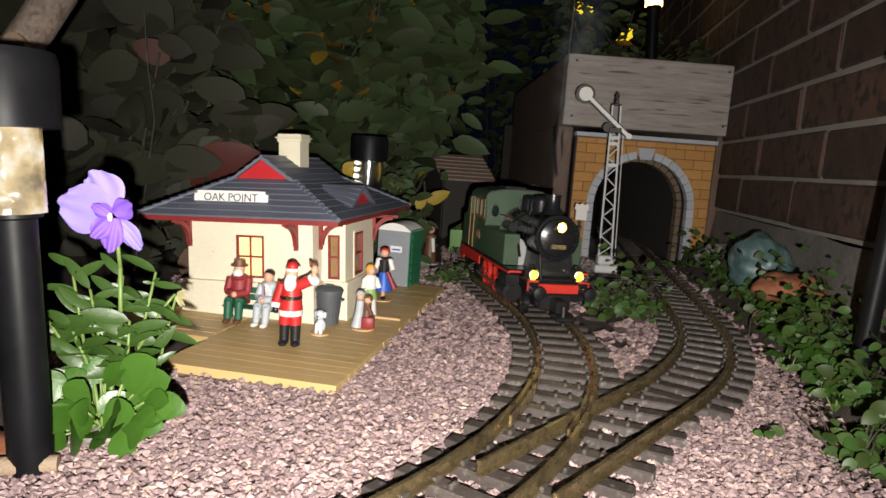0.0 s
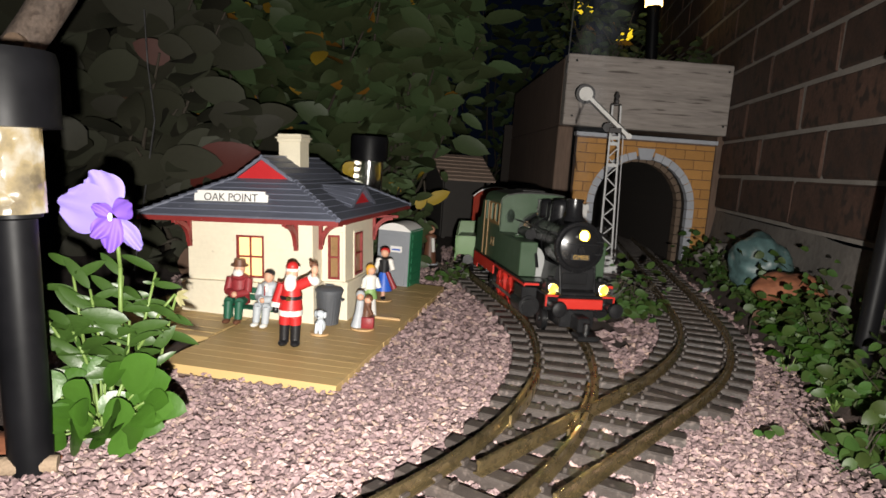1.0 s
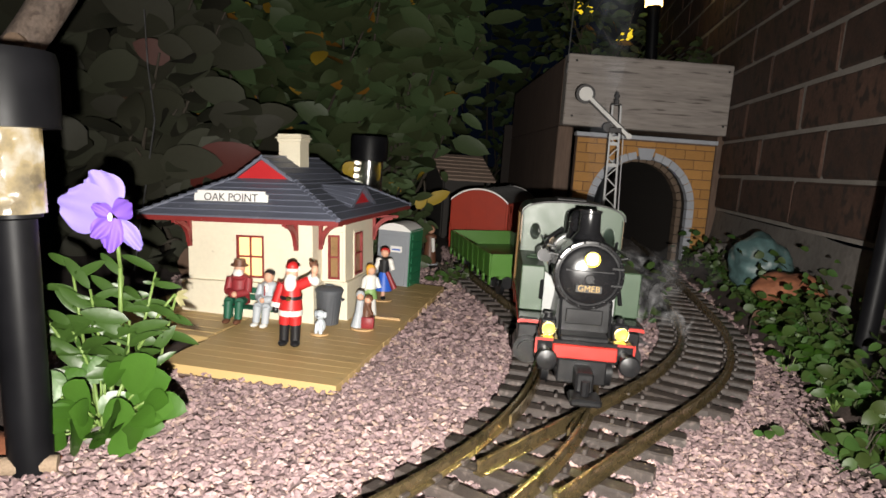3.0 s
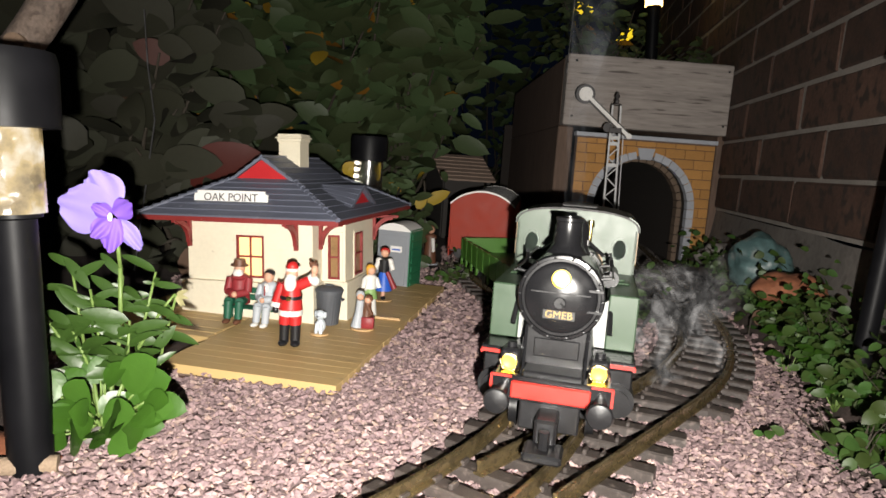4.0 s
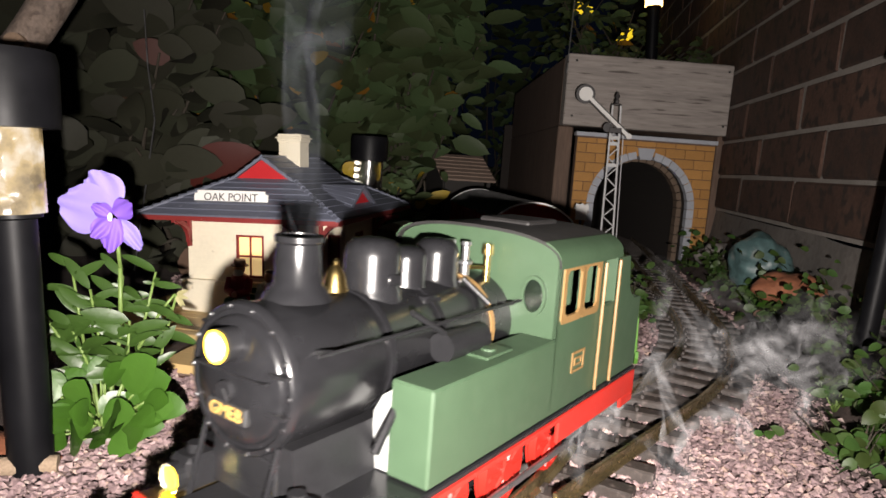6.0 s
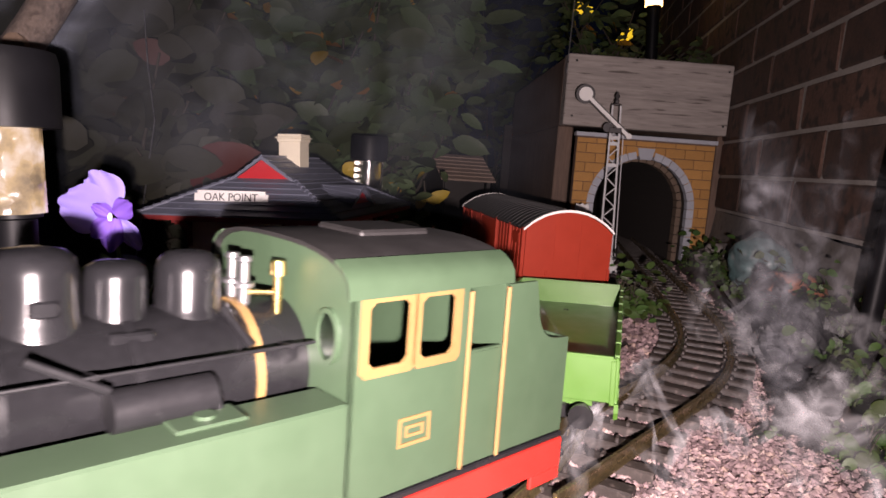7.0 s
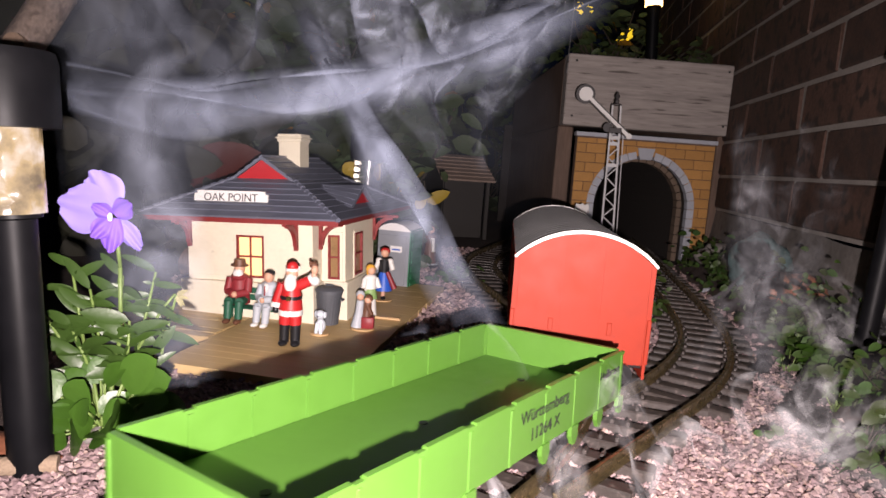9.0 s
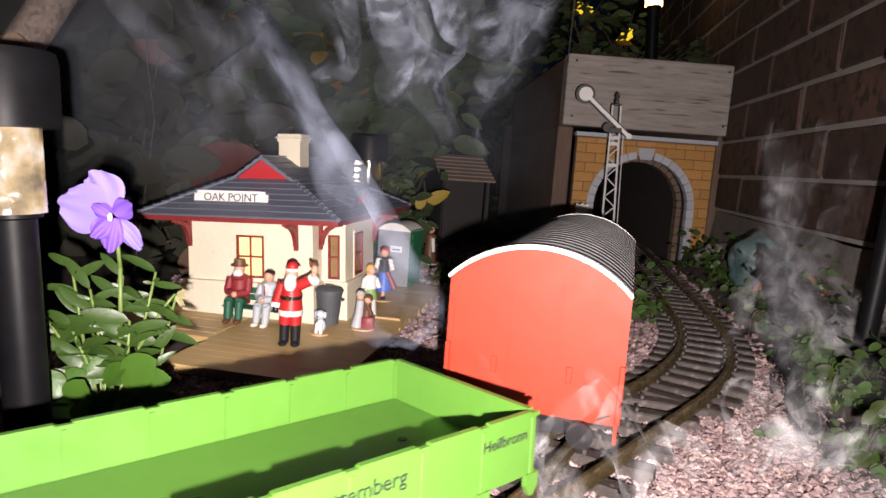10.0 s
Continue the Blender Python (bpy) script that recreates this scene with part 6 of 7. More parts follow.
def stones():
    def rock(label, at, size, material, seed, flat=0.7):
        bm = B()
        bmesh.ops.create_icosphere(bm, subdivisions=4, radius=1.0)
        for v in bm.verts:
            n = v.co.normalized()
            v.co = Vector((n.x * size[0], n.y * size[1], n.z * size[2])) * (1 + 0.22 * noise.noise(n * 1.6 + Vector((seed, 0, 0))) + 0.06 * noise.noise(n * 6 + Vector((seed, 3, 0))))
        ob = part("rock", bm, material, None, smooth=True)
        ob.location = at
        tagged(ob, label, "rock")
    teal = mat("teal_glazed_stone", (0.07, 0.125, 0.125), rough=0.45, vary=0.5, grain=10, stain=3, bump=0.5, dirt=(0.16, 0.19, 0.18), dirt_at=0.6)
    orange = mat("orange_sandstone", (0.24, 0.085, 0.04), rough=0.85, vary=0.35, grain=12, bump=0.7)
    grey = mat("grey_field_stone", (0.22, 0.20, 0.185), rough=0.85, vary=0.3, grain=12, bump=0.7)
    rock("teal green rounded rock beside the wall", (0.430, 0.885, 0.066), (0.040, 0.036, 0.040), teal, 1)
    rock("orange sandstone rock half under leaves", (0.408, 0.755, 0.054), (0.042, 0.028, 0.020), orange, 5)
    rock("grey flat stone near the tunnel", (0.482, 1.13, 0.045), (0.040, 0.03, 0.022), grey, 8)
    rock("small pale stone by the track", (0.415, 1.0, 0.004), (0.010, 0.008, 0.006), M_VOUS, 9)
    rock("brown stone at the foot of the plants", (-0.250, 0.332, 0.0), (0.05, 0.02, 0.010), orange, 15)
    rock("tan stone at the edge of the gravel", (-0.186, 0.357, 0.002), (0.012, 0.010, 0.008), grey, 21)
    rock("pale stone in the dark path", (0.012, 1.02, 0.0), (0.022, 0.016, 0.008), grey, 25)
    wood = thing("wood_piece", "weathered driftwood stick on the gravel", "stick")
    bm = B()
    rod(bm, (-0.270, 0.290, 0.006), (-0.190, 0.318, 0.006), 0.0075, 0.0045, seg=10)
    rod(bm, (-0.290, 0.300, 0.004), (-0.215, 0.305, 0.003), 0.006, 0.004, seg=10)
    part("stick", bm, mat("grey_driftwood", (0.26, 0.19, 0.13), rough=0.9, vary=0.3, bump=0.6), wood, smooth=True)


stones()

# ---------------------------------------------------------------- garden lamps


def lit_glass_material():
    """Crackled glass lit from within: warm flecks over a bright core."""
    m = bpy.data.materials.new("lit_crackled_glass")
    m.use_nodes = True
    N, L = nodes_of(m)
    b = N["Principled BSDF"]
    tc, vo, nz = N.new("ShaderNodeTexCoord"), N.new("ShaderNodeTexVoronoi"), N.new("ShaderNodeTexNoise")
    vo.inputs["Scale"].default_value = 130
    nz.inputs["Scale"].default_value, nz.inputs["Detail"].default_value = 70, 5
    L.new(tc.outputs["Object"], vo.inputs["Vector"])
    L.new(tc.outputs["Object"], nz.inputs["Vector"])
    ramp = N.new("ShaderNodeValToRGB")
    e = ramp.color_ramp.elements
    e[0].position, e[0].color = 0.36, (0.10, 0.07, 0.035, 1)
    e[1].position, e[1].color = 0.72, (1.0, 0.95, 0.85, 1)
    k = e.new(0.52)
    k.color = (0.55, 0.40, 0.18, 1)
    L.new(nz.outputs[0], ramp.inputs[0])
    b.inputs["Base Color"].default_value = (0.10, 0.085, 0.06, 1)
    b.inputs["Roughness"].default_value = 0.15
    L.new(ramp.outputs[0], b.inputs["Emission Color"])
    b.inputs["Emission Strength"].default_value = 0.85
    bp = N.new("ShaderNodeBump")
    bp.inputs["Strength"].default_value, bp.inputs["Distance"].default_value = 0.8, 0.002
    L.new(vo.outputs[0], bp.inputs["Height"])
    L.new(bp.outputs[0], b.inputs["Normal"])
    return m


M_LITGLASS = lit_glass_material()


def solar_lamp(label, foot, top, post_r, glass_r, glass_h, cap_r, cap_h, lit, glass_m):
    """A stake lamp: post, glass cylinder with optional glint beads, and a black cap."""
    f, tp = Vector(foot), Vector(top)
    d = (tp - f).normalized()
    q = d.to_track_quat("Z", "Y").to_matrix().to_4x4()
    t = thing("solar_garden_lamp", label, "garden lamp", Matrix.Translation(f) @ q)
    h = (tp - f).length
    bm = B()
    lathe(bm, [(post_r, -0.01), (post_r, h), (post_r * 1.25, h + 0.001), (post_r * 1.25, h + 0.003)], 28)
    part("post", bm, M_POST, t, "black plastic post", smooth=True)
    bm = B()
    n, seg = 12, 36
    rings = []
    for i in range(n + 1):
        z = h + 0.003 + glass_h * i / n
        ring = []
        for k in range(seg):
            a = 2 * math.pi * k / seg
            r = glass_r * (1 + 0.025 * noise.noise(Vector((math.cos(a) * 4, math.sin(a) * 4, z * 90))))
            ring.append(bm.verts.new((r * math.cos(a), r * math.sin(a), z)))
        rings.append(ring)
    for p, s in zip(rings, rings[1:]):
        for i in range(seg):
            bm.faces.new((p[i], p[(i + 1) % seg], s[(i + 1) % seg], s[i]))
    part("glass", bm, glass_m, t, "crackled glass cylinder", smooth=True)
    z = h + 0.003 + glass_h
    if lit:
        # the LED's reflection in the glass, put in as glowing beads on its front
        bm = B()
        for k in range(5):
            ball(bm, (glass_r * 0.45, -glass_r * 0.86, z - 0.006 - glass_h * 0.2 * k), glass_r * 0.10, (1, 0.6, 1.4), 8)
        part("led_glint", bm, lit, t, "glowing beads for the LED's glint on the glass")
    bm = B()
    lathe(bm, [(cap_r, z - 0.002), (cap_r * 1.01, z + cap_h * 0.85), (cap_r * 0.96, z + cap_h), (cap_r * 0.4, z + cap_h * 1.02), (0.0005, z + cap_h * 1.02)], 40)
    part("cap", bm, M_POST, t, "black cap with solar panel", smooth=True)
    return t


solar_lamp("black solar garden lamp with lit crackled glass", (-0.2035, 0.318, 0), (-0.2115, 0.318, 0.131), 0.0106, 0.0150, 0.043, 0.0240, 0.034, None, M_LITGLASS)
solar_lamp("black solar garden lamp leaning beside the wall", (0.359, 0.540, 0.02), (0.372, 0.540, 0.24), 0.0082, 0.014, 0.04, 0.022, 0.03, None, M_LAMPGLASS)
solar_lamp("black solar garden lamp behind the station", (-0.116, 0.955, 0), (-0.116, 0.955, 0.118), 0.009, 0.021, 0.048, 0.0265, 0.033, M_GLINT, M_LAMPGLASS)
solar_lamp("lit solar garden lamp on the timber box", (0.452, 1.56, 0.38), (0.441, 1.56, 0.555), 0.0135, 0.0195, 0.040, 0.026, 0.03, None, M_LEDWARM)


# ---------------------------------------------------------------- hut behind the station
def hut():
    t = thing("garden_hut", "small dim model hut with a ribbed tan roof", "hut", Matrix.Translation((0.018, 1.610, 0.0)) @ Matrix.Rotation(radians(-75), 4, "Z"))
    tan = mat("tan_ribbed_roof", (0.34, 0.25, 0.20), rough=0.8, vary=0.2, bump=0.3)
    dark = mat("dark_hut_wall", (0.04, 0.036, 0.033), rough=0.8, vary=0.2, bump=0.3)
    roof = new("roof")
    roof.parent = t
    course_rows("roof_board", ((0.115, -0.065, 0.134), (0.115, 0.065, 0.134)), ((-0.005, -0.065, 0.192), (-0.005, 0.065, 0.192)), 7, tan, roof, 0.003)
    course_rows("roof_board", ((-0.125, -0.065, 0.134), (-0.125, 0.065, 0.134)), ((-0.005, -0.065, 0.192), (-0.005, 0.065, 0.192)), 7, tan, roof, 0.003)
    bm = B()
    slab(bm, [(-0.10, 0.0), (0.075, 0.0), (0.075, 0.1490), (-0.005, 0.1875), (-0.10, 0.1415)], -0.05, 0.05, "y")
    part("wall", bm, dark, t)
    for y in (-0.050, 0.050):
        bm = B()
        box(bm, 0.100, 0.108, y - 0.004, y + 0.004, 0, 0.134)
        part("post", bm, dark, t)


hut()

# ---------------------------------------------------------------- plants
def leaf(bm, base, way, up, length, width, fold=0.25, droop=0.25, n=5, tip=0.75):
    """One curved leaf: a blade of two halves that folds along its midrib and droops to its tip."""
    way = Vector(way).normalized()
    side = way.cross(Vector(up)).normalized()
    nrm = side.cross(way).normalized()
    base = Vector(base)
    mid, left, right = [], [], []
    for i in range(n + 1):
        f = i / n
        w = width * 0.5 * (math.sin(math.pi * min(1, f ** tip)) ** 0.62 if 0 < f < 1 else 0.0)
        c = base + way * (length * f) - nrm * (droop * length * f * f)
        mid.append(bm.verts.new(c))
        if 0 < i < n:
            left.append(bm.verts.new(c + side * w + nrm * (w * fold)))
            right.append(bm.verts.new(c - side * w + nrm * (w * fold)))
    for s in (left, right):
        bm.faces.new((mid[0], mid[1], s[0]))
        for i in range(n - 2):
            bm.faces.new((mid[i + 1], mid[i + 2], s[i + 1], s[i]))
        bm.faces.new((mid[n - 1], mid[n], s[n - 2]))
    return mid


def stem(bm, pts, r0, r1, seg=6):
    for i in range(len(pts) - 1):
        f, g = i / (len(pts) - 1), (i + 1) / (len(pts) - 1)
        rod(bm, pts[i], pts[i + 1], r0 + (r1 - r0) * f, r0 + (r1 - r0) * g, seg)


def leaves_object(name, bm, material, parent, label="", stuff=False):
    ob = part(name, bm, material, parent, label)
    for p in ob.data.polygons:
        p.use_smooth = True
    if stuff:
        tagged(ob, kind="stuff")
    return ob


def pansy():
    t = thing("pansy_plant", "flowering pansy with violet bloom and fresh green leaves", "plant")
    rng = random.Random(21)
    root = Vector((-0.190, 0.362, 0.0))
    S = B()
    def blade(p, way, up, L, W, fold, droop, tip, material, n=8):
        bm = B()
        leaf(bm, p, way, up, L, W, fold, droop, n, tip)
        leaves_object("leaf", bm, material, t)
    # a low rosette of broad round leaves on short stalks
    for k in range(38):
        a = rng.uniform(0, 2 * math.pi)
        rad = 0.030 * math.sqrt(rng.random())
        p = Vector((-0.188 + math.cos(a) * rad * 1.25, 0.352 + math.sin(a) * rad * 0.6, 0.006 + rng.uniform(0.0, 0.034) * (1.1 - rad * 14)))
        L = rng.uniform(0.014, 0.022)
        blade(p, (math.cos(a), -0.35 + math.sin(a) * 0.4, rng.uniform(0.0, 0.7)), (rng.uniform(-0.5, 0.5), -0.9, rng.uniform(0.3, 0.9)), L, L * rng.uniform(0.82, 1.0), 0.18, rng.uniform(0.05, 0.3), 0.8, M_LEAF)
        stem(S, [root + Vector((math.cos(a) * 0.004, 0.002, 0.002)), (root + p) / 2 + Vector((0, 0, 0.004)), p], 0.0009, 0.0006)
    # the largest round leaves at its outer side
    for x, y, z, dx, dz, L, W in ((-0.176, 0.356, 0.036, 0.85, 0.75, 0.027, 0.023), (-0.165, 0.352, 0.026, 0.9, 0.1, 0.022, 0.020), (-0.182, 0.346, 0.020, 0.7, 0.25, 0.022, 0.019), (-0.196, 0.344, 0.026, 0.25, 0.6, 0.020, 0.019), (-0.210, 0.346, 0.012, -0.35, 0.25, 0.022, 0.021), (-0.205, 0.346, 0.030, -0.8, 0.35, 0.022, 0.016), (-0.176, 0.345, 0.010, 0.5, -0.1, 0.018, 0.017)):
        blade((x, y, z), (dx, -0.25, dz), (0.1, -0.9, 0.5), L, W, 0.16, 0.12, 0.86, M_LEAFB)
        stem(S, [root, Vector((x, y, z))], 0.0012, 0.0009)
    # branching stalks with narrow leaves, open enough to see between
    for x, y, z in ((-0.216, 0.376, 0.098), (-0.203, 0.372, 0.086), (-0.187, 0.378, 0.094), (-0.171, 0.386, 0.096), (-0.163, 0.390, 0.074), (-0.226, 0.366, 0.070), (-0.210, 0.364, 0.066), (-0.178, 0.368, 0.070)):
        top = Vector((x, y, z))
        m = root.lerp(top, 0.5) + Vector((rng.uniform(-0.005, 0.005), 0.003, 0.003))
        stem(S, [root, m, top], 0.0013, 0.0008)
        for k in range(9):
            f = 0.40 + 0.60 * k / 8
            p = m.lerp(top, (f - 0.5) * 2) if f > 0.5 else root.lerp(m, f * 2)
            side = 1 if k % 2 else -1
            L = rng.uniform(0.016, 0.027)
            blade(p, (side * rng.uniform(0.5, 1.0), rng.uniform(-0.5, 0.1), rng.uniform(-0.1, 0.8)), (rng.uniform(-0.6, 0.6), -0.7, rng.uniform(0.2, 0.9)), L, L * rng.uniform(0.22, 0.36), 0.3, rng.uniform(0.05, 0.35), 0.9, M_LEAFU)
            if k % 2:
                for q in range(3):  # small toothed leaflets at the node
                    blade(p, (rng.uniform(-1, 1), -0.4, rng.uniform(-0.3, 1)), (0, -1, 0.3), rng.uniform(0.005, 0.009), 0.0022, 0.2, 0.1, 0.9, M_LEAFU, 4)
    # the bloom
    head = Vector((-0.1905, 0.362, 0.1330))
    stem(S, [root, Vector((-0.186, 0.374, 0.06)), Vector((-0.1855, 0.372, 0.100)), Vector((-0.187, 0.370, 0.122)), head + Vector((0.003, 0.006, -0.004))], 0.0014, 0.0010, 8)
    stem(S, [root, Vector((-0.176, 0.376, 0.052)), Vector((-0.166, 0.384, 0.074)), Vector((-0.160, 0.388, 0.083))], 0.0013, 0.0008)
    leaves_object("stalk", S, M_STEM, t)
    def petal(c, way, L, W, material, seed, face=(0.25, -0.95, 0.1)):
        bm = B()
        way, face = Vector(way).normalized(), Vector(face).normalized()
        side = way.cross(face).normalized()
        n, m = 8, 12
        grid = []
        for i in range(n + 1):
            row = []
            f = i / n
            for k in range(m + 1):
                g = k / m * 2 - 1
                w = W * 0.5 * (math.sin(math.pi * (0.10 + 0.72 * f)) ** 0.7)
                wave = 0.0014 * f * math.sin(g * 7 + seed) + 0.0010 * f * noise.noise(Vector((g * 3, f * 3, seed)))
                edge = 1 - 0.20 * g * g * f - 0.03 * abs(math.sin(g * 6 + seed)) * f
                row.append(bm.verts.new(Vector(c) + way * (L * f * edge) + side * (w * g) + face * (wave + 0.004 * (f * f) - 0.002 * g * g)))
            grid.append(row)
        for i in range(n):
            for k in range(m):
                bm.faces.new((grid[i][k], grid[i][k + 1], grid[i + 1][k + 1], grid[i + 1][k]))
        leaves_object("petal", bm, material, t)
    c = head + Vector((0.0075, -0.004, -0.002))
    petal(c + Vector((-0.003, 0.006, 0.004)), (-0.50, 0.15, 0.85), 0.0230, 0.0230, M_PETAL, 2, (-0.1, -0.95, 0.2))
    petal(c + Vector((-0.004, 0.003, 0.0)), (-0.96, 0.1, 0.22), 0.0275, 0.0290, M_PETAL, 1, (-0.15, -0.95, 0.10))
    petal(c + Vector((0.000, 0.002, 0.001)), (0.78, 0.10, 0.55), 0.0120, 0.0130, M_PETALD, 3)
    petal(c + Vector((-0.001, 0.0, 0.0)), (-0.75, 0.0, 0.45), 0.0110, 0.0090, M_PETALD, 5)
    petal(c + Vector((-0.001, 0.0, -0.001)), (-0.62, 0.0, -0.78), 0.0150, 0.0120, M_PETALD, 6)
    petal(c + Vector((0.0005, 0.001, -0.001)), (-0.10, 0.05, -1.0), 0.0200, 0.0120, M_PETALD, 7)
    petal(c + Vector((0.001, 0.003, -0.002)), (0.62, 0.15, -0.78), 0.0215, 0.0105, M_PETAL, 4)
    bm = B()
    ball(bm, c + Vector((0.0005, -0.0035, 0.0)), 0.0016, (0.8, 1, 1.5), 8)
    part("bloom_eye", bm, M_WHITE, t, "small white eye of the bloom")


pansy()


def bush(name, label, category, centre, size, count, leaf_l, ratio, material, seed, stems=14, fold=0.2, stuff_min=0, face=-0.5, trunk_r=0.004, base=None, gaps=0.0, alt=None, segs=5):
    """A shrub: branching twigs from the ground and a crown of separate leaves in an uneven mass."""
    rng = random.Random(seed)
    t = thing(name, label, category)
    c, s = Vector(centre), Vector(size)
    T, bm, bm2 = B(), B(), B()
    foot = Vector(base) if base else Vector((c.x, c.y + 0.05, 0))
    tips = []
    for k in range(stems):
        d = Vector((rng.uniform(-1, 1), rng.uniform(-1, 1), rng.uniform(-1, 1)))
        tip = c + Vector((d.x * s.x, d.y * s.y, d.z * s.z)) * 0.92
        f0 = foot + Vector((rng.uniform(-0.3, 0.3) * s.x, rng.uniform(-0.2, 0.2) * s.y, 0))
        m = f0.lerp(tip, 0.5) + Vector((rng.uniform(-0.03, 0.03), rng.uniform(-0.03, 0.03), 0.03))
        stem(T, [f0, m, tip], trunk_r, trunk_r * 0.35, 6)
        tips += [m, m.lerp(tip, 0.5), tip, tip]
    part("branch_frame", T, M_TWIG, t, "thin brown twigs", smooth=True)
    for k in range(count):
        while True:
            d = Vector((rng.uniform(-1, 1), rng.uniform(-1, 1), rng.uniform(-1, 1)))
            if d.length < 1 and noise.noise(d * 2.2 + Vector((seed, 0, 0))) > -0.25 + gaps - 0.2 * rng.random():
                break
        if rng.random() < 0.35:
            d = (rng.choice(tips) - c)
            p = c + d + Vector((rng.gauss(0, 0.02), rng.gauss(0, 0.02), rng.gauss(0, 0.02)))
        else:
            p = c + Vector((d.x * s.x, d.y * s.y, d.z * s.z))
        if p.z < 0.004:
            p.z = rng.uniform(0.004, 0.02)
        a = rng.uniform(0, 2 * math.pi)
        L = leaf_l * rng.uniform(0.55, 1.15)
        way = Vector((math.cos(a), math.sin(a) * 0.5 + face * 0.4, rng.uniform(-0.55, 0.5)))
        leaf(bm2 if alt and rng.random() < 0.05 else bm, p, way, (rng.uniform(-0.6, 0.6), rng.uniform(-1.0, 0.1) + face, rng.uniform(0.3, 1.0)), L, L * ratio * rng.uniform(0.8, 1.15), fold, rng.uniform(0.0, 0.35), segs, 0.8)
    leaves_object("crown", bm, material, t, stuff=True)
    if alt:
        leaves_object("yellowed_foliage", bm2, alt, t, stuff=True)
    return t


# broad-leaved shrub beside the lamp
bush("broadleaf_shrub", "dim olive shrub with broad oval leaves", "shrub", (-0.50, 0.95, 0.20), (0.23, 0.10, 0.20), 140, 0.088, 0.64, M_HYDR, 31, stems=10, fold=0.12, face=-0.9, alt=M_DRY, segs=8)
bush("broadleaf_shrub", "dim olive shrub with broad oval leaves", "shrub", (-0.62, 1.05, 0.34), (0.30, 0.12, 0.22), 150, 0.092, 0.64, M_HYDR, 32, stems=10, fold=0.12, face=-0.9, segs=8)
bush("broadleaf_shrub", "low olive shrub behind the station", "shrub", (-0.36, 0.93, 0.12), (0.12, 0.06, 0.12), 80, 0.070, 0.64, M_HYDR, 33, stems=8, fold=0.12, face=-0.9, segs=8)
# taller leafy bushes behind the station
bush("leafy_bush", "dark green leafy bush behind the station", "bush", (-0.30, 1.35, 0.36), (0.32, 0.14, 0.34), 620, 0.078, 0.56, M_LEAFD, 41, stems=16, face=-0.5, alt=M_YELLOWLEAF)
bush("leafy_bush", "dark green leafy bush behind the station", "bush", (-0.15, 1.42, 0.40), (0.17, 0.13, 0.30), 380, 0.074, 0.56, M_LEAFD, 42, stems=12, face=-0.5, alt=M_YELLOWLEAF)
bush("leafy_bush", "dark green leafy bush with arching twigs", "bush", (-0.03, 1.30, 0.40), (0.10, 0.08, 0.16), 110, 0.075, 0.50, M_LEAFD, 43, stems=9, face=-0.6, base=(-0.12, 1.42, 0.0))
bush("leafy_bush", "dark green leafy bush in the far garden", "bush", (-0.75, 1.75, 0.50), (0.50, 0.2, 0.50), 620, 0.10, 0.55, M_LEAFD, 44, stems=16, face=-0.5)
bush("leafy_bush", "dark green leafy bush in the far garden", "bush", (-0.36, 1.95, 0.55), (0.40, 0.2, 0.55), 560, 0.10, 0.55, M_LEAFD, 45, stems=16, face=-0.5)
bush("low_bush", "low dark bush beside the station", "bush", (-0.11, 1.12, 0.07), (0.09, 0.06, 0.08), 220, 0.032, 0.5, M_LEAFD, 46, stems=18, face=-0.5, alt=M_YELLOWLEAF)
bush("low_bush", "low dark plants beside the far track", "bush", (-0.15, 1.22, 0.10), (0.07, 0.06, 0.11), 160, 0.036, 0.5, M_LEAFD, 47, stems=14, face=-0.5)
# far garden beyond the tunnel
bush("far_bush", "very dark bush in the far garden", "bush", (0.25, 2.7, 0.40), (0.6, 0.25, 0.60), 600, 0.08, 0.5, M_LEAFD, 48, stems=30, face=-0.5)
bush("planter_bush", "dim plants growing in the timber box", "bush", (0.36, 1.75, 0.52), (0.16, 0.10, 0.13), 200, 0.04, 0.5, M_LEAFD, 49, stems=18, face=-0.5, base=(0.36, 1.75, 0.38), alt=M_YELLOWLEAF)
bush("planter_bush", "dim low plants in the timber box beside the wall", "bush", (0.535, 1.56, 0.44), (0.05, 0.05, 0.045), 70, 0.03, 0.5, M_LEAFD, 50, stems=10, face=-0.5, base=(0.52, 1.56, 0.38))
# little clump between the tracks
bush("herb_clump", "small leafy weeds growing between the tracks", "weeds", (0.226, 0.800, 0.014), (0.046, 0.052, 0.018), 240, 0.014, 0.62, M_IVY, 51, stems=22, face=-0.3, trunk_r=0.0008, base=(0.226, 0.80, 0.0))
bush("herb_clump", "small leafy weeds beside the tunnel mouth", "weeds", (0.482, 1.20, 0.02), (0.028, 0.06, 0.028), 150, 0.018, 0.6, M_IVY, 52, stems=16, face=-0.3, trunk_r=0.001, base=(0.482, 1.20, 0))
bush("herb_clump", "few weeds by the platform end", "weeds", (0.012, 0.925, 0.010), (0.020, 0.03, 0.014), 60, 0.014, 0.45, M_IVY, 53, stems=8, face=-0.3, trunk_r=0.0008, base=(0.01, 0.925, 0))
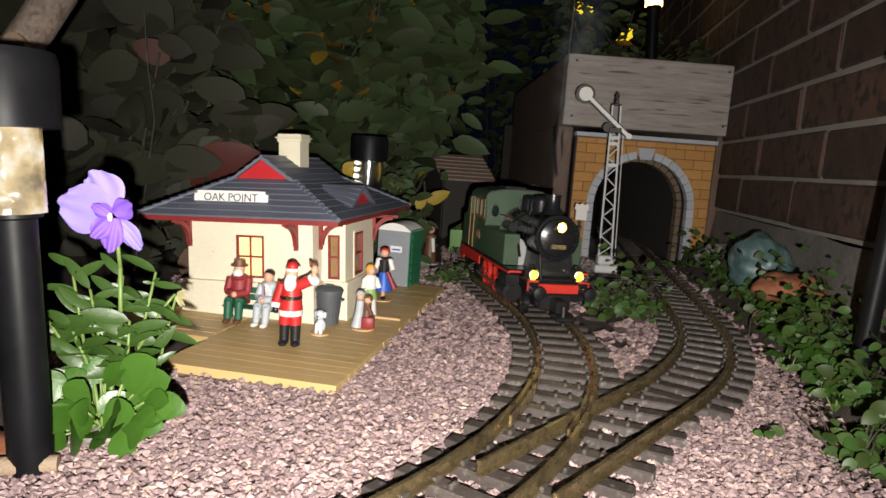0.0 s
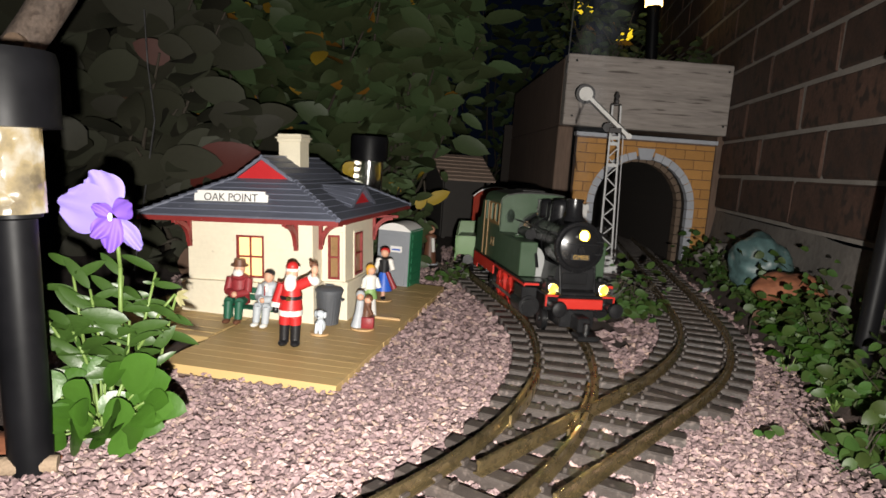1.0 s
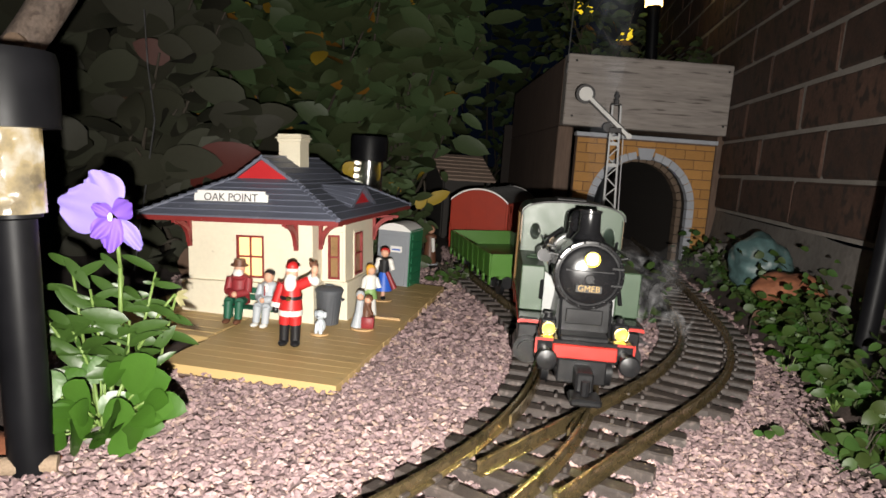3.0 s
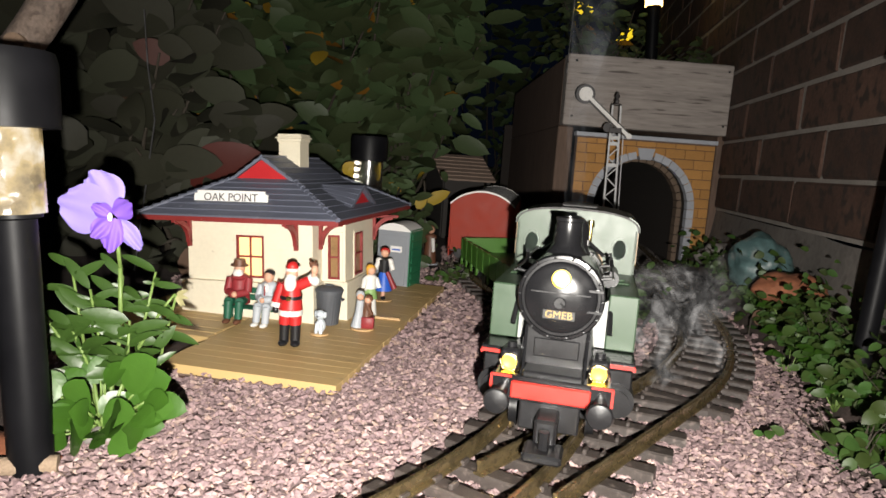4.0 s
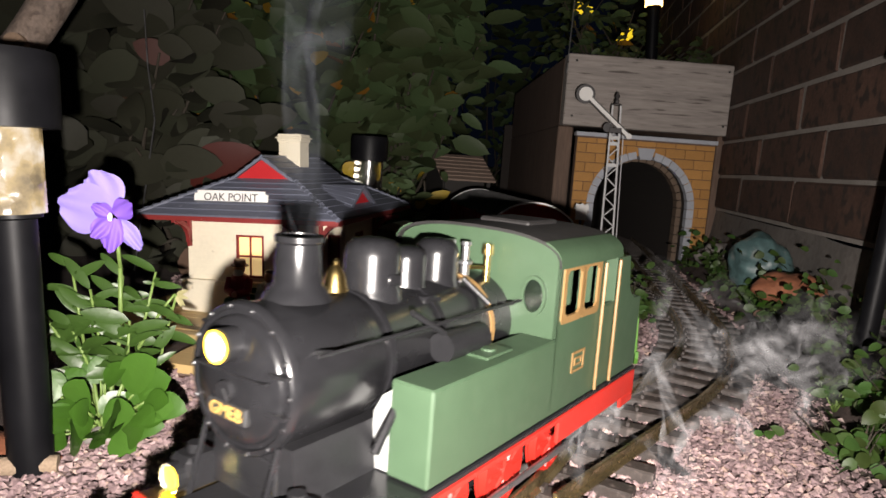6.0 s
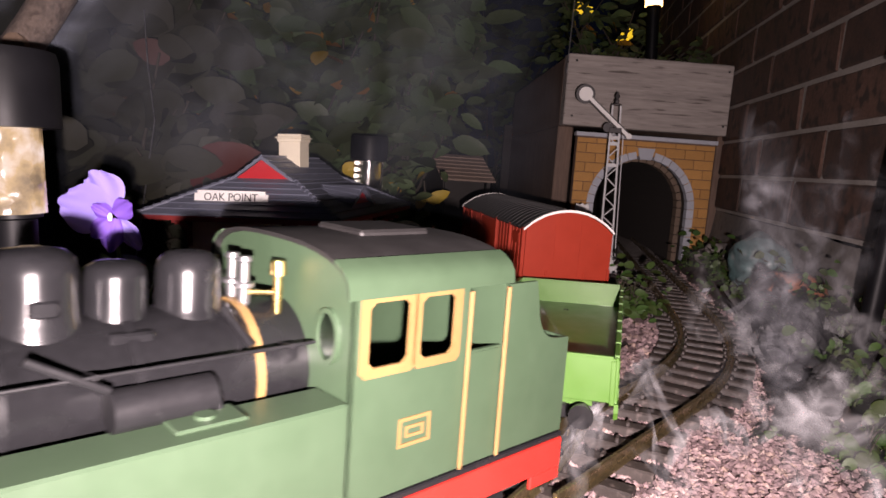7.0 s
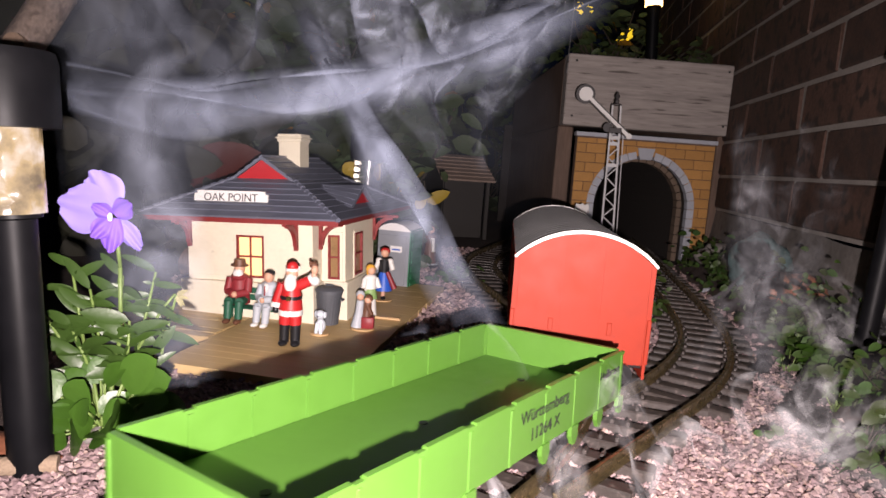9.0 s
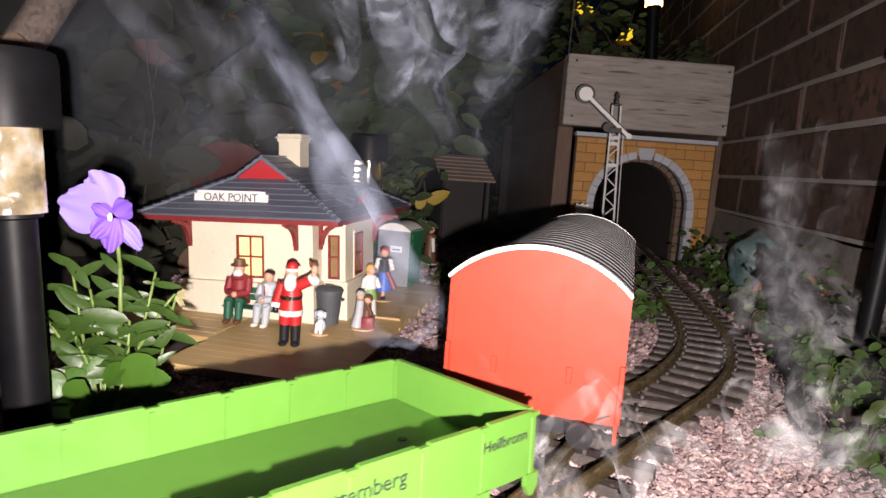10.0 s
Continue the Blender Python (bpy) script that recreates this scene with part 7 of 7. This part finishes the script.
# ground cover along the wall
for k, (x, y, sx, sy, sz, n) in enumerate(((0.432, 0.93, 0.024, 0.12, 0.016, 170), (0.402, 0.77, 0.030, 0.12, 0.016, 330), (0.375, 0.63, 0.034, 0.10, 0.018, 420), (0.345, 0.50, 0.036, 0.08, 0.015, 400), (0.320, 0.41, 0.024, 0.05, 0.012, 170), (0.272, 0.395, 0.012, 0.016, 0.008, 36), (0.455, 1.06, 0.020, 0.08, 0.018, 110))):
    bush("ground_cover", "low green ground cover along the brick wall", "ground cover", (x, y, bank(x, y) + sz * 0.3), (sx, sy, sz * 0.85), int(n * 1.5), 0.0118, 0.74, M_IVY, 60 + k, stems=8, face=-0.2, trunk_r=0.0005, base=(x, y, bank(x, y) - 0.002))


def seedlings():
    """Separate bright sprigs at the edge of the gravel."""
    rng = random.Random(77)
    for x, y, n, L in ((0.300, 0.385, 9, 0.017), (0.335, 0.450, 8, 0.019), (0.312, 0.400, 6, 0.014), (0.325, 0.51, 7, 0.015), (0.352, 0.57, 8, 0.019), (0.362, 0.65, 8, 0.021), (0.385, 0.72, 6, 0.020), (0.332, 0.60, 5, 0.014)):
        t = thing("seedling", "bright green seedling at the edge of the gravel", "seedling", group="seedlings by the wall")
        S = B()
        root = Vector((x, y, bank(x, y)))
        for k in range(n):
            a = 2 * math.pi * k / n + rng.uniform(-0.3, 0.3)
            p = root + Vector((math.cos(a) * L * 0.55, math.sin(a) * L * 0.55, rng.uniform(0.010, 0.024)))
            stem(S, [root - Vector((0, 0, 0.004)), p], 0.0009, 0.0005, 5)
            bm = B()
            leaf(bm, p, (math.cos(a), math.sin(a) - 0.2, rng.uniform(-0.1, 0.4)), (0, -0.4, 1), L, L * 0.72, 0.15, 0.2, 6, 0.8)
            leaves_object("leaf", bm, M_LEAF, t)
        leaves_object("stalk", S, M_STEM, t)


seedlings()


def branch():
    t = thing("tree_branch", "sawn lichen-grey tree branch with a cut knot", "branch")
    bm = B()
    pts = [Vector((-0.345, 0.50, 0.205)), Vector((-0.331, 0.50, 0.228)), Vector((-0.314, 0.50, 0.250)), Vector((-0.300, 0.505, 0.278)), Vector((-0.292, 0.51, 0.32)), Vector((-0.29, 0.52, 0.40))]
    rings = []
    for i, p in enumerate(pts):
        d = (pts[min(i + 1, 5)] - pts[max(i - 1, 0)]).normalized()
        u = d.cross(Vector((0, 1, 0))).normalized()
        w = d.cross(u)
        ring = []
        for k in range(20):
            a = 2 * math.pi * k / 20
            r = 0.0135 * (1 + 0.14 * noise.noise(Vector((math.cos(a) * 2, math.sin(a) * 2, i * 1.7))))
            ring.append(bm.verts.new(p + (u * math.cos(a) + w * math.sin(a)) * r))
        rings.append(ring)
    for p, q in zip(rings, rings[1:]):
        for k in range(20):
            bm.faces.new((p[k], p[(k + 1) % 20], q[(k + 1) % 20], q[k]))
    part("limb", bm, M_BARK, t, smooth=True)
    bm = B()
    rod(bm, (-0.320, 0.490, 0.236), (-0.3195, 0.4840, 0.2360), 0.0085, 0.0078, seg=18)
    part("cut_knot", bm, mat("cut_wood_knot", (0.13, 0.085, 0.055), rough=0.85, vary=0.3, bump=0.5), t, "round sawn knot")
    bm = B()
    rod(bm, (-0.345, 0.50, 0.205), (-0.42, 0.60, 0.0), 0.014, 0.018, seg=14)
    part("lower_limb", bm, M_BARK, t, smooth=True)


branch()


def oddments():
    # fallen leaves behind the platform, the red leaf, the curled yellow leaf
    rng = random.Random(15)
    for x, y, z, dx, dz, L, W, m, lab in ((-0.262, 0.80, 0.02, 0.5, 0.75, 0.060, 0.050, M_DRY, "dry brown fallen leaf standing on edge"), (-0.285, 0.84, 0.01, -0.3, 0.9, 0.065, 0.05, M_DRY, "dry brown fallen leaf standing on edge"), (-0.31, 0.82, 0.0, 0.1, 0.8, 0.055, 0.05, M_DRY, "dry brown fallen leaf standing on edge"),
                                          (-0.345, 0.88, 0.120, 0.85, 0.45, 0.105, 0.075, M_REDLEAF, "large dark red leaf behind the roof"),
                                          (-0.035, 1.14, 0.100, 0.8, 0.50, 0.045, 0.022, M_YELLOWLEAF, "curled yellow leaf hanging over the path"), (-0.05, 1.12, 0.090, 0.5, 0.9, 0.030, 0.018, M_YELLOWLEAF, "curled yellow leaf hanging over the path"),
                                          (-0.165, 1.02, 0.148, 0.8, 0.3, 0.030, 0.022, M_YELLOWLEAF, "yellow leaf behind the roof"), (-0.150, 1.02, 0.138, 0.4, 0.7, 0.026, 0.022, M_YELLOWLEAF, "yellow leaf behind the roof"),
                                          (0.360, 0.74, 0.020, 0.8, 0.2, 0.022, 0.018, M_DRY, "orange-brown fallen leaf in the ground cover")):
        bm = B()
        leaf(bm, (x, y, z), (dx, -0.15, dz), (0.1, -1, 0.3), L, W, 0.25, 0.25, 7, 0.8)
        ob = leaves_object("fallen_leaf" if m is M_DRY else "leaf", bm, m, None)
        tagged(ob, lab, "leaf")
        S = B()
        rod(S, (x, y + 0.002, 0.0), (x, y, z + 0.001), 0.0008, seg=5)
        stalk = part("leaf_stalk", S, M_TWIG, ob)
    # small white dried flower by the platform
    t = thing("dried_flower", "withered pale flower on a thin stalk", "flower")
    S = B()
    stem(S, [Vector((-0.176, 0.392, 0.0)), Vector((-0.168, 0.391, 0.050)), Vector((-0.160, 0.390, 0.082))], 0.001, 0.0007)
    part("stalk", S, M_STEM, t)
    for k in range(5):
        bm = B()
        leaf(bm, (-0.160, 0.390, 0.082), (rng.uniform(-1, 1), -0.3, rng.uniform(-1.2, 0.4)), (0, -1, 0.2), 0.008, 0.0028, 0.3, 0.3, 5)
        leaves_object("petal", bm, mat("faded_petal", (0.22, 0.20, 0.09), rough=0.7), t)
    # distant lit garden lights
    for x, y, z, r, n, lab in ((0.303, 2.2, 0.082, 0.010, 1, "tiny warm garden light far off"), (0.20, 2.1, 0.11, 0.004, 1, "tiny warm garden light far off"), (0.21, 2.0, 0.09, 0.004, 2, "tiny warm garden light far off"), (0.33, 2.3, 0.19, 0.004, 2, "tiny warm garden light far off")):
        g = thing("garden_light", lab, "garden light", Matrix.Translation((x, y, 0)))
        bm = B()
        for k in range(n):
            ball(bm, (k * 0.02, 0, z + 0.006 * k), r, seg=10)
        part("bulb", bm, M_LEDWARM, g, "glowing bulb")
        bm = B()
        rod(bm, (0, 0, -0.03), (0, 0, z - r * 0.8), 0.003, seg=8)
        part("stake", bm, M_POST, g)
    # no lamp shines on the flowers: their lit look is this emission
    lit = glow("yellow_self_glow", (1.0, 0.72, 0.03), 0.9)
    for cx, cy, cz, sx, n, lab in ((0.448, 2.5, 0.765, 0.040, 9, "yellow flowers with lamplight put in as their own glow"), (0.612, 2.5, 0.69, 0.026, 7, "yellow-lit garden lantern among leaves")):
        g = thing("lit_flowers", lab, "flowers", Matrix.Translation((cx, cy, 0)))
        for k in range(n):
            bm = B()
            if cx < 0.5:
                leaf(bm, (rng.uniform(-sx, sx), 0, cz + rng.uniform(-0.016, 0.016)), (rng.uniform(-1, 1), -0.2, rng.uniform(-0.6, 0.3)), (0, -1, 0.2), 0.026, 0.013, 0.2, 0.3, 5)
            else:
                ball(bm, (rng.uniform(-sx, sx), 0, cz + rng.uniform(-0.035, 0.03)), rng.uniform(0.006, 0.015), (1, 0.6, 0.9), 8)
            leaves_object("petal", bm, lit, g)
        S = B()
        rod(S, (0, 0.01, -0.03), (0, 0.01, cz), 0.004, seg=6)
        part("stalk", S, M_TWIG, g)
    # the orange pot on the timber box
    p = thing("flower_pot", "small orange clay pot on the timber box", "pot", Matrix.Translation((0.512, 1.47, 0.386)))
    bm = B()
    lathe(bm, [(0.012, 0), (0.018, 0.026), (0.020, 0.027), (0.020, 0.033), (0.017, 0.033), (0.0155, 0.020)], 20)
    part("pot", bm, mat("orange_clay", (0.35, 0.10, 0.035), rough=0.85, vary=0.2, bump=0.3), p, smooth=True)
    # dark timber post edge and thin wires among the shrubs
    w = thing("plant_wire", "thin bare wire stake among the shrubs", "stake")
    S = B()
    stem(S, [Vector((-0.41, 0.86, 0.0)), Vector((-0.385, 0.86, 0.20)), Vector((-0.395, 0.86, 0.27)), Vector((-0.405, 0.87, 0.34))], 0.0011, 0.0008)
    part("wire", S, M_STEEL, w)


oddments()

# ---------------------------------------------------------------- smoke and steam
def smoke_material(name, colour, dense, scale, low, high, even=False):
    """Thin smoke: mostly clear, with torn streaks that catch the light."""
    m = bpy.data.materials.new(name)
    m.use_nodes = True
    N, L = nodes_of(m)
    N.remove(N["Principled BSDF"])
    tc, nz, at = N.new("ShaderNodeTexCoord"), N.new("ShaderNodeTexNoise"), N.new("ShaderNodeAttribute")
    at.attribute_name = "thin"
    nz.inputs["Scale"].default_value, nz.inputs["Detail"].default_value, nz.inputs["Distortion"].default_value = scale, 5, 1.6
    L.new(tc.outputs["Object"], nz.inputs["Vector"])
    mr = N.new("ShaderNodeMapRange")
    mr.interpolation_type = "SMOOTHSTEP"
    mr.inputs["From Min"].default_value, mr.inputs["From Max"].default_value = low, high
    mr.inputs["To Min"].default_value, mr.inputs["To Max"].default_value = dense * 0.12, dense
    L.new(nz.outputs[0], mr.inputs[0])
    mu = N.new("ShaderNodeMath")
    mu.operation = "MULTIPLY"
    L.new(mr.outputs[0], mu.inputs[0])
    L.new(at.outputs["Fac"], mu.inputs[1])
    df, tl, half = N.new("ShaderNodeBsdfDiffuse"), N.new("ShaderNodeBsdfTranslucent"), N.new("ShaderNodeMixShader")
    for n in (df, tl):
        n.inputs[0].default_value = (*colour, 1)
    if even:  # droplets scatter alike whichever way the sheet is turned
        up = N.new("ShaderNodeCombineXYZ")
        up.inputs[1].default_value, up.inputs[2].default_value = -0.95, 0.3
        L.new(up.outputs[0], df.inputs["Normal"])
        half.inputs[0].default_value = 0.0
    L.new(df.outputs[0], half.inputs[1])
    L.new(tl.outputs[0], half.inputs[2])
    clear, mix = N.new("ShaderNodeBsdfTransparent"), N.new("ShaderNodeMixShader")
    L.new(mu.outputs[0], mix.inputs[0])
    L.new(clear.outputs[0], mix.inputs[1])
    L.new(half.outputs[0], mix.inputs[2])
    L.new(mix.outputs[0], N["Material Output"].inputs[0])
    return m


M_SMOKE = smoke_material("thin_white_smoke", (0.70, 0.78, 0.95), 0.62, 20, 0.42, 0.76)
M_ARC = smoke_material("bright_smoke_band", (0.64, 0.73, 0.95), 0.15, 12, 0.30, 0.72, True)
M_VEIL = smoke_material("faint_smoke_veil", (0.66, 0.74, 0.90), 0.045, 9, 0.35, 0.75)
M_VEIL2 = smoke_material("torn_smoke_sheet", (0.68, 0.76, 0.94), 0.09, 14, 0.36, 0.78, True)
M_PLUME = smoke_material("thin_chimney_smoke", (0.66, 0.72, 0.82), 0.040, 22, 0.38, 0.74)
M_STEAM = smoke_material("low_white_steam", (0.97, 0.97, 1.0), 0.16, 30, 0.42, 0.76, True)
M_MIST = smoke_material("thin_rising_steam", (0.90, 0.92, 1.0), 0.085, 26, 0.40, 0.76, True)


def wisp(parent, line_of, width_of, seed, material, curl=0.02, n=72, m=14, twist=1.2, power=1.3):
    """One torn ribbon of smoke along line_of(f), f from 0 to 1."""
    V, F, fade = [], [], []
    for i in range(n + 1):
        f = i / n
        p, q = Vector(line_of(f)), Vector(line_of(min(1, f + 0.01))) - Vector(line_of(max(0, f - 0.01)))
        q.normalize()
        a = twist * math.sin(f * 5 + seed) + 0.6 * noise.noise(Vector((f * 4, seed, 0)))
        side = q.cross(Vector((0, 1, 0)))
        side = side.normalized() if side.length > 1e-3 else Vector((1, 0, 0))
        side = Matrix.Rotation(a * 0.5, 3, q) @ side
        for k in range(m + 1):
            g = k / m * 2 - 1
            w = width_of(f)
            c = p + side * (w * g) + Vector([curl * noise.noise(Vector((f * 5 + seed, g * 0.8, j * 7.3))) for j in range(3)])
            V.append(c)
            fade.append((math.sin(math.pi * min(1, max(0, f))) ** 0.6) * (1 - g * g) ** power)
    for i in range(n):
        for k in range(m):
            a = i * (m + 1) + k
            F.append((a, a + 1, a + m + 2, a + m + 1))
    me = bpy.data.meshes.new("smoke_wisp")
    me.from_pydata(V, [], F)
    me.polygons.foreach_set("use_smooth", [True] * len(F))
    me.attributes.new("thin", "FLOAT", "POINT").data.foreach_set("value", fade)
    me.materials.append(material)
    ob = new("smoke_wisp", me)
    ob.parent = parent
    return ob


def plume():
    """The column over the chimney; its origin is the chimney's mouth."""
    t = thing("chimney_smoke", "thin pale smoke rising from the locomotive chimney", "smoke")
    for k in range(4):
        wisp(t, lambda f, k=k: (0.004 * math.sin(f * 4 + k) + 0.035 * f * f + 0.010 * math.sin(f * 9 + k * 2) * f, 0.012 * math.sin(f * 5 + k * 1.7) * f, -0.016 + 0.27 * f), lambda f: 0.004 + 0.034 * f, 2.0 + k * 3.1, M_PLUME, 0.014)
    return t


def steam(seed, reach, label):
    """Low curls beside the wheels."""
    t = thing("low_steam", label, "steam")
    rng = random.Random(seed)
    for k in range(8):
        a, b = rng.uniform(-0.4, 0.9), rng.uniform(-0.5, 0.5)
        x0, y0 = rng.uniform(-0.5, 0.1) * reach, rng.uniform(-0.5, 0.5) * reach
        wisp(t, lambda f, a=a, b=b, x0=x0, y0=y0, k=k: (x0 + reach * f * (0.8 + 0.2 * a) + 0.014 * math.sin(f * 8 + k), y0 + reach * b * f + 0.012 * math.cos(f * 7 + k), 0.018 + 0.055 * f * (0.4 + 0.6 * math.sin(k * 1.3) ** 2) + 0.014 * math.sin(f * 9 + k * 2)), lambda f: 0.005 + 0.012 * math.sin(math.pi * f), seed + k * 2.3, M_STEAM, 0.012, twist=0.5, power=1.6)
    return t


def drift(kind, seed):
    """Smoke hanging in the air after the locomotive has gone by."""
    t = thing("drifting_smoke", "curling pale smoke drifting over the station" if kind != "veil" else "faint veil of smoke hanging in the air", "smoke")
    if kind == "arc":
        for k in range(3):
            wisp(t, lambda f, k=k: (-0.24 + 0.42 * f, 0.03 * math.sin(f * 4 + k), -0.034 * math.sin(math.pi * 0.95 * f) + 0.055 * f ** 1.8 - 0.008 * k), lambda f, k=k: 0.003 + 0.003 * math.sin(math.pi * f) + 0.004 * k, seed + k, M_ARC, 0.010, twist=0.5)
    elif kind == "curls":
        for k in range(7):
            a = k * 0.9
            wisp(t, lambda f, a=a, k=k: (-0.12 + 0.045 * k + 0.035 * math.sin(f * 5 + a), 0.04 * math.cos(f * 4 + a), -0.10 + 0.26 * f + 0.02 * math.sin(f * 8 + a * 2)), lambda f, k=k: 0.010 + 0.016 * math.sin(math.pi * f), seed + k * 1.7, M_SMOKE, 0.030)
        for k in range(3):
            wisp(t, lambda f, k=k: (-0.20 + 0.40 * f, 0.02 * k, 0.015 + 0.035 * k + 0.03 * math.sin(f * 7 + k * 2)), lambda f: 0.010 + 0.012 * math.sin(math.pi * f), seed + 30 + k, M_SMOKE, 0.030)
    elif kind == "rise":
        for k in range(5):
            a = k * 1.3
            wisp(t, lambda f, a=a, k=k: (-0.03 + 0.016 * k + 0.020 * math.sin(f * 4 + a), 0.03 * math.cos(f * 3 + a), -0.09 + 0.20 * f + 0.015 * math.sin(f * 7 + a * 2)), lambda f: 0.007 + 0.016 * math.sin(math.pi * f), seed + k * 1.9, M_MIST, 0.014, twist=0.5)
    elif kind == "streak":
        for k in range(3):
            wisp(t, lambda f, k=k: (-0.03 + 0.135 * f - 0.012 * k + 0.006 * math.sin(f * 3 + k), -0.02 * f, 0.045 - 0.19 * f ** 0.95 + 0.012 * k), lambda f, k=k: 0.004 + 0.006 * f + 0.004 * k, seed + k * 2, M_ARC, 0.007, twist=0.4)
        wisp(t, lambda f: (0.095 - 0.055 * f, -0.02, -0.135 - 0.018 * math.sin(math.pi * f)), lambda f: 0.004 + 0.006 * f, seed + 9, M_ARC, 0.006, twist=0.4)
        for k in range(3):
            wisp(t, lambda f, k=k: (-0.17 + 0.045 * k + 0.10 * f, 0.03, 0.10 - 0.12 * f), lambda f: 0.008 + 0.008 * f, seed + 14 + k, M_VEIL2, 0.012, twist=0.6)
    elif kind == "column":
        for k in range(3):
            wisp(t, lambda f, k=k: (0.014 * k + 0.012 * math.sin(f * 5 + k), 0.02 * math.cos(f * 4 + k), -0.12 + 0.30 * f), lambda f: 0.014 + 0.014 * math.sin(math.pi * f), seed + k * 2.7, M_VEIL2, 0.022, twist=0.5)
    else:
        for k in range(2):
            wisp(t, lambda f, k=k: (-0.36 + 0.62 * f, 0.05 * k, 0.02 * math.sin(f * 5 + k * 2)), lambda f: 0.13, seed + k * 5, M_VEIL, 0.05, twist=0.3, power=0.8)
    return t


PLUME = plume()
STEAM_A, STEAM_B, STEAM_C = steam(101, 0.11, "white steam curling beside the locomotive wheels"), steam(140, 0.12, "white steam trailing low over the track"), steam(171, 0.10, "thin steam drifting along the brick wall")
RISE, CURLS, ARC, STREAK, VEIL, COLUMN = drift("rise", 320), drift("curls", 200), drift("arc", 230), drift("streak", 260), drift("veil", 290), drift("column", 350)


def smoke_motions():
    ts = [i * 0.25 for i in range(41)]
    def beside(t, back, side, z=0.0):
        m = ride(run_at(t), 0.097, 0.193, 0.155)
        p = m @ Vector((0.155 - back, side, 0))
        return Vector((p.x, p.y, z))
    def spin(p, a):
        return Matrix.Translation(p) @ Matrix.Rotation(radians(a), 4, "Z")
    rows = []
    for t in ts:
        m = ride(run_at(t), 0.097, 0.193, 0.155)
        p = m @ Vector((0.121, 0, 0.131))
        rows.append((t, spin(p, 30 + 9 * t)))
    walk(PLUME, rows)
    # steam keeps beside the engine, then lags and stays over the track
    lag = lambda t, stop, v: min(t, stop) + max(0, t - stop) * v
    walk(STEAM_A, [(t, spin(beside(lag(t, 5.6, 0.15), 0.20, 0.058), 20 + 7 * t)) for t in ts])
    walk(STEAM_B, [(t, spin(beside(lag(t, 7.0, 0.10), 0.44, 0.10, 0.002), -40 + 6 * t)) for t in ts])
    def wall_side(t):
        f = min(1, max(0, (t - 4.5) / 4.0))
        return beside(min(t, 5.0), 0.30, 0.08) + Vector((0.16 * f, 0.02 * f, 0.03 * f))
    walk(STEAM_C, [(t, spin(wall_side(t), 60 + 5 * t)) for t in ts])
    # smoke that the engine leaves behind drifts back in from the front of the line
    def glide(t, t0, t1, a, b):
        f = min(1, max(0, (t - t0) / (t1 - t0)))
        f = f * f * (3 - 2 * f)
        return Vector(a).lerp(Vector(b), f)
    walk(CURLS, [(t, spin(glide(t, 6.3, 7.5, (-1.0, 0.25, 0.36), (-0.07, 0.52, 0.275)) + Vector((0.006, 0, 0.012)) * max(0, t - 7.5), 4 * t)) for t in ts])
    walk(RISE, [(t, spin(glide(t, 5.4, 7.6, (0.27, 0.14, 0.14), (0.225, 0.50, 0.092)) + Vector((0.016, 0, 0.004)) * max(0, t - 7.6), 5 * (t - 8))) for t in ts])
    # the band hangs in a bow, then turns flat and lifts away
    def bow(t):
        f = min(1, max(0, (t - 8.9) / 0.6))
        p = glide(t, 7.4, 9.0, (-0.40, 0.40, 0.52), (-0.090, 0.40, 0.228)) + Vector((-0.02 * f, 0, 0.020 * f + 0.30 * max(0, t - 9.6)))
        return Matrix.Translation(p) @ Matrix.Rotation(radians(-9 * f), 4, "Y") @ Matrix.Rotation(radians(58 * f), 4, "X")
    walk(ARC, [(t, bow(t)) for t in ts])
    walk(STREAK, [(t, spin(glide(t, 6.8, 8.8, (-0.9, 0.25, 0.40), (-0.060, 0.46, 0.195)) + Vector((-0.050, 0, 0.004)) * max(0, t - 9.3), 1.5 * (t - 9))) for t in ts])
    walk(COLUMN, [(t, spin(glide(t, 7.5, 8.4, (-0.75, 0.30, 0.12), (-0.150, 0.37, 0.12)) + Vector((-0.30, 0, 0)) * max(0, t - 8.7) ** 2, 6 * (t - 8))) for t in ts])
    walk(VEIL, [(t, spin(glide(t, 5.3, 7.0, (-1.6, 0.40, 0.32), (-0.17, 0.50, 0.27)), t)) for t in ts])


def motions():
    ts = [i * 0.2 for i in range(51)]
    walk(LOCO, [(t, ride(run_at(t), 0.097, 0.193, 0.155)) for t in ts])
    walk(WAGON, [(t, ride(run_at(t) - 0.3193, 0.030, 0.222, 0.126) @ Matrix.Rotation(radians(1.3 * min(1, max(0, (t - 8) / 2))), 4, "Z") @ Matrix.Rotation(radians(2.2), 4, "X")) for t in ts])
    walk(VAN, [(t, ride(run_at(t) - 0.6236, 0.056, 0.220, 0.138)) for t in ts])
    for ob, x, r in WHEELS:
        walk(ob, [(t, Matrix.Translation((x, 0, r)) @ Matrix.Rotation((run_at(t) - run_at(0)) / r, 4, "Y")) for t in ts])
    smoke_motions()


motions()
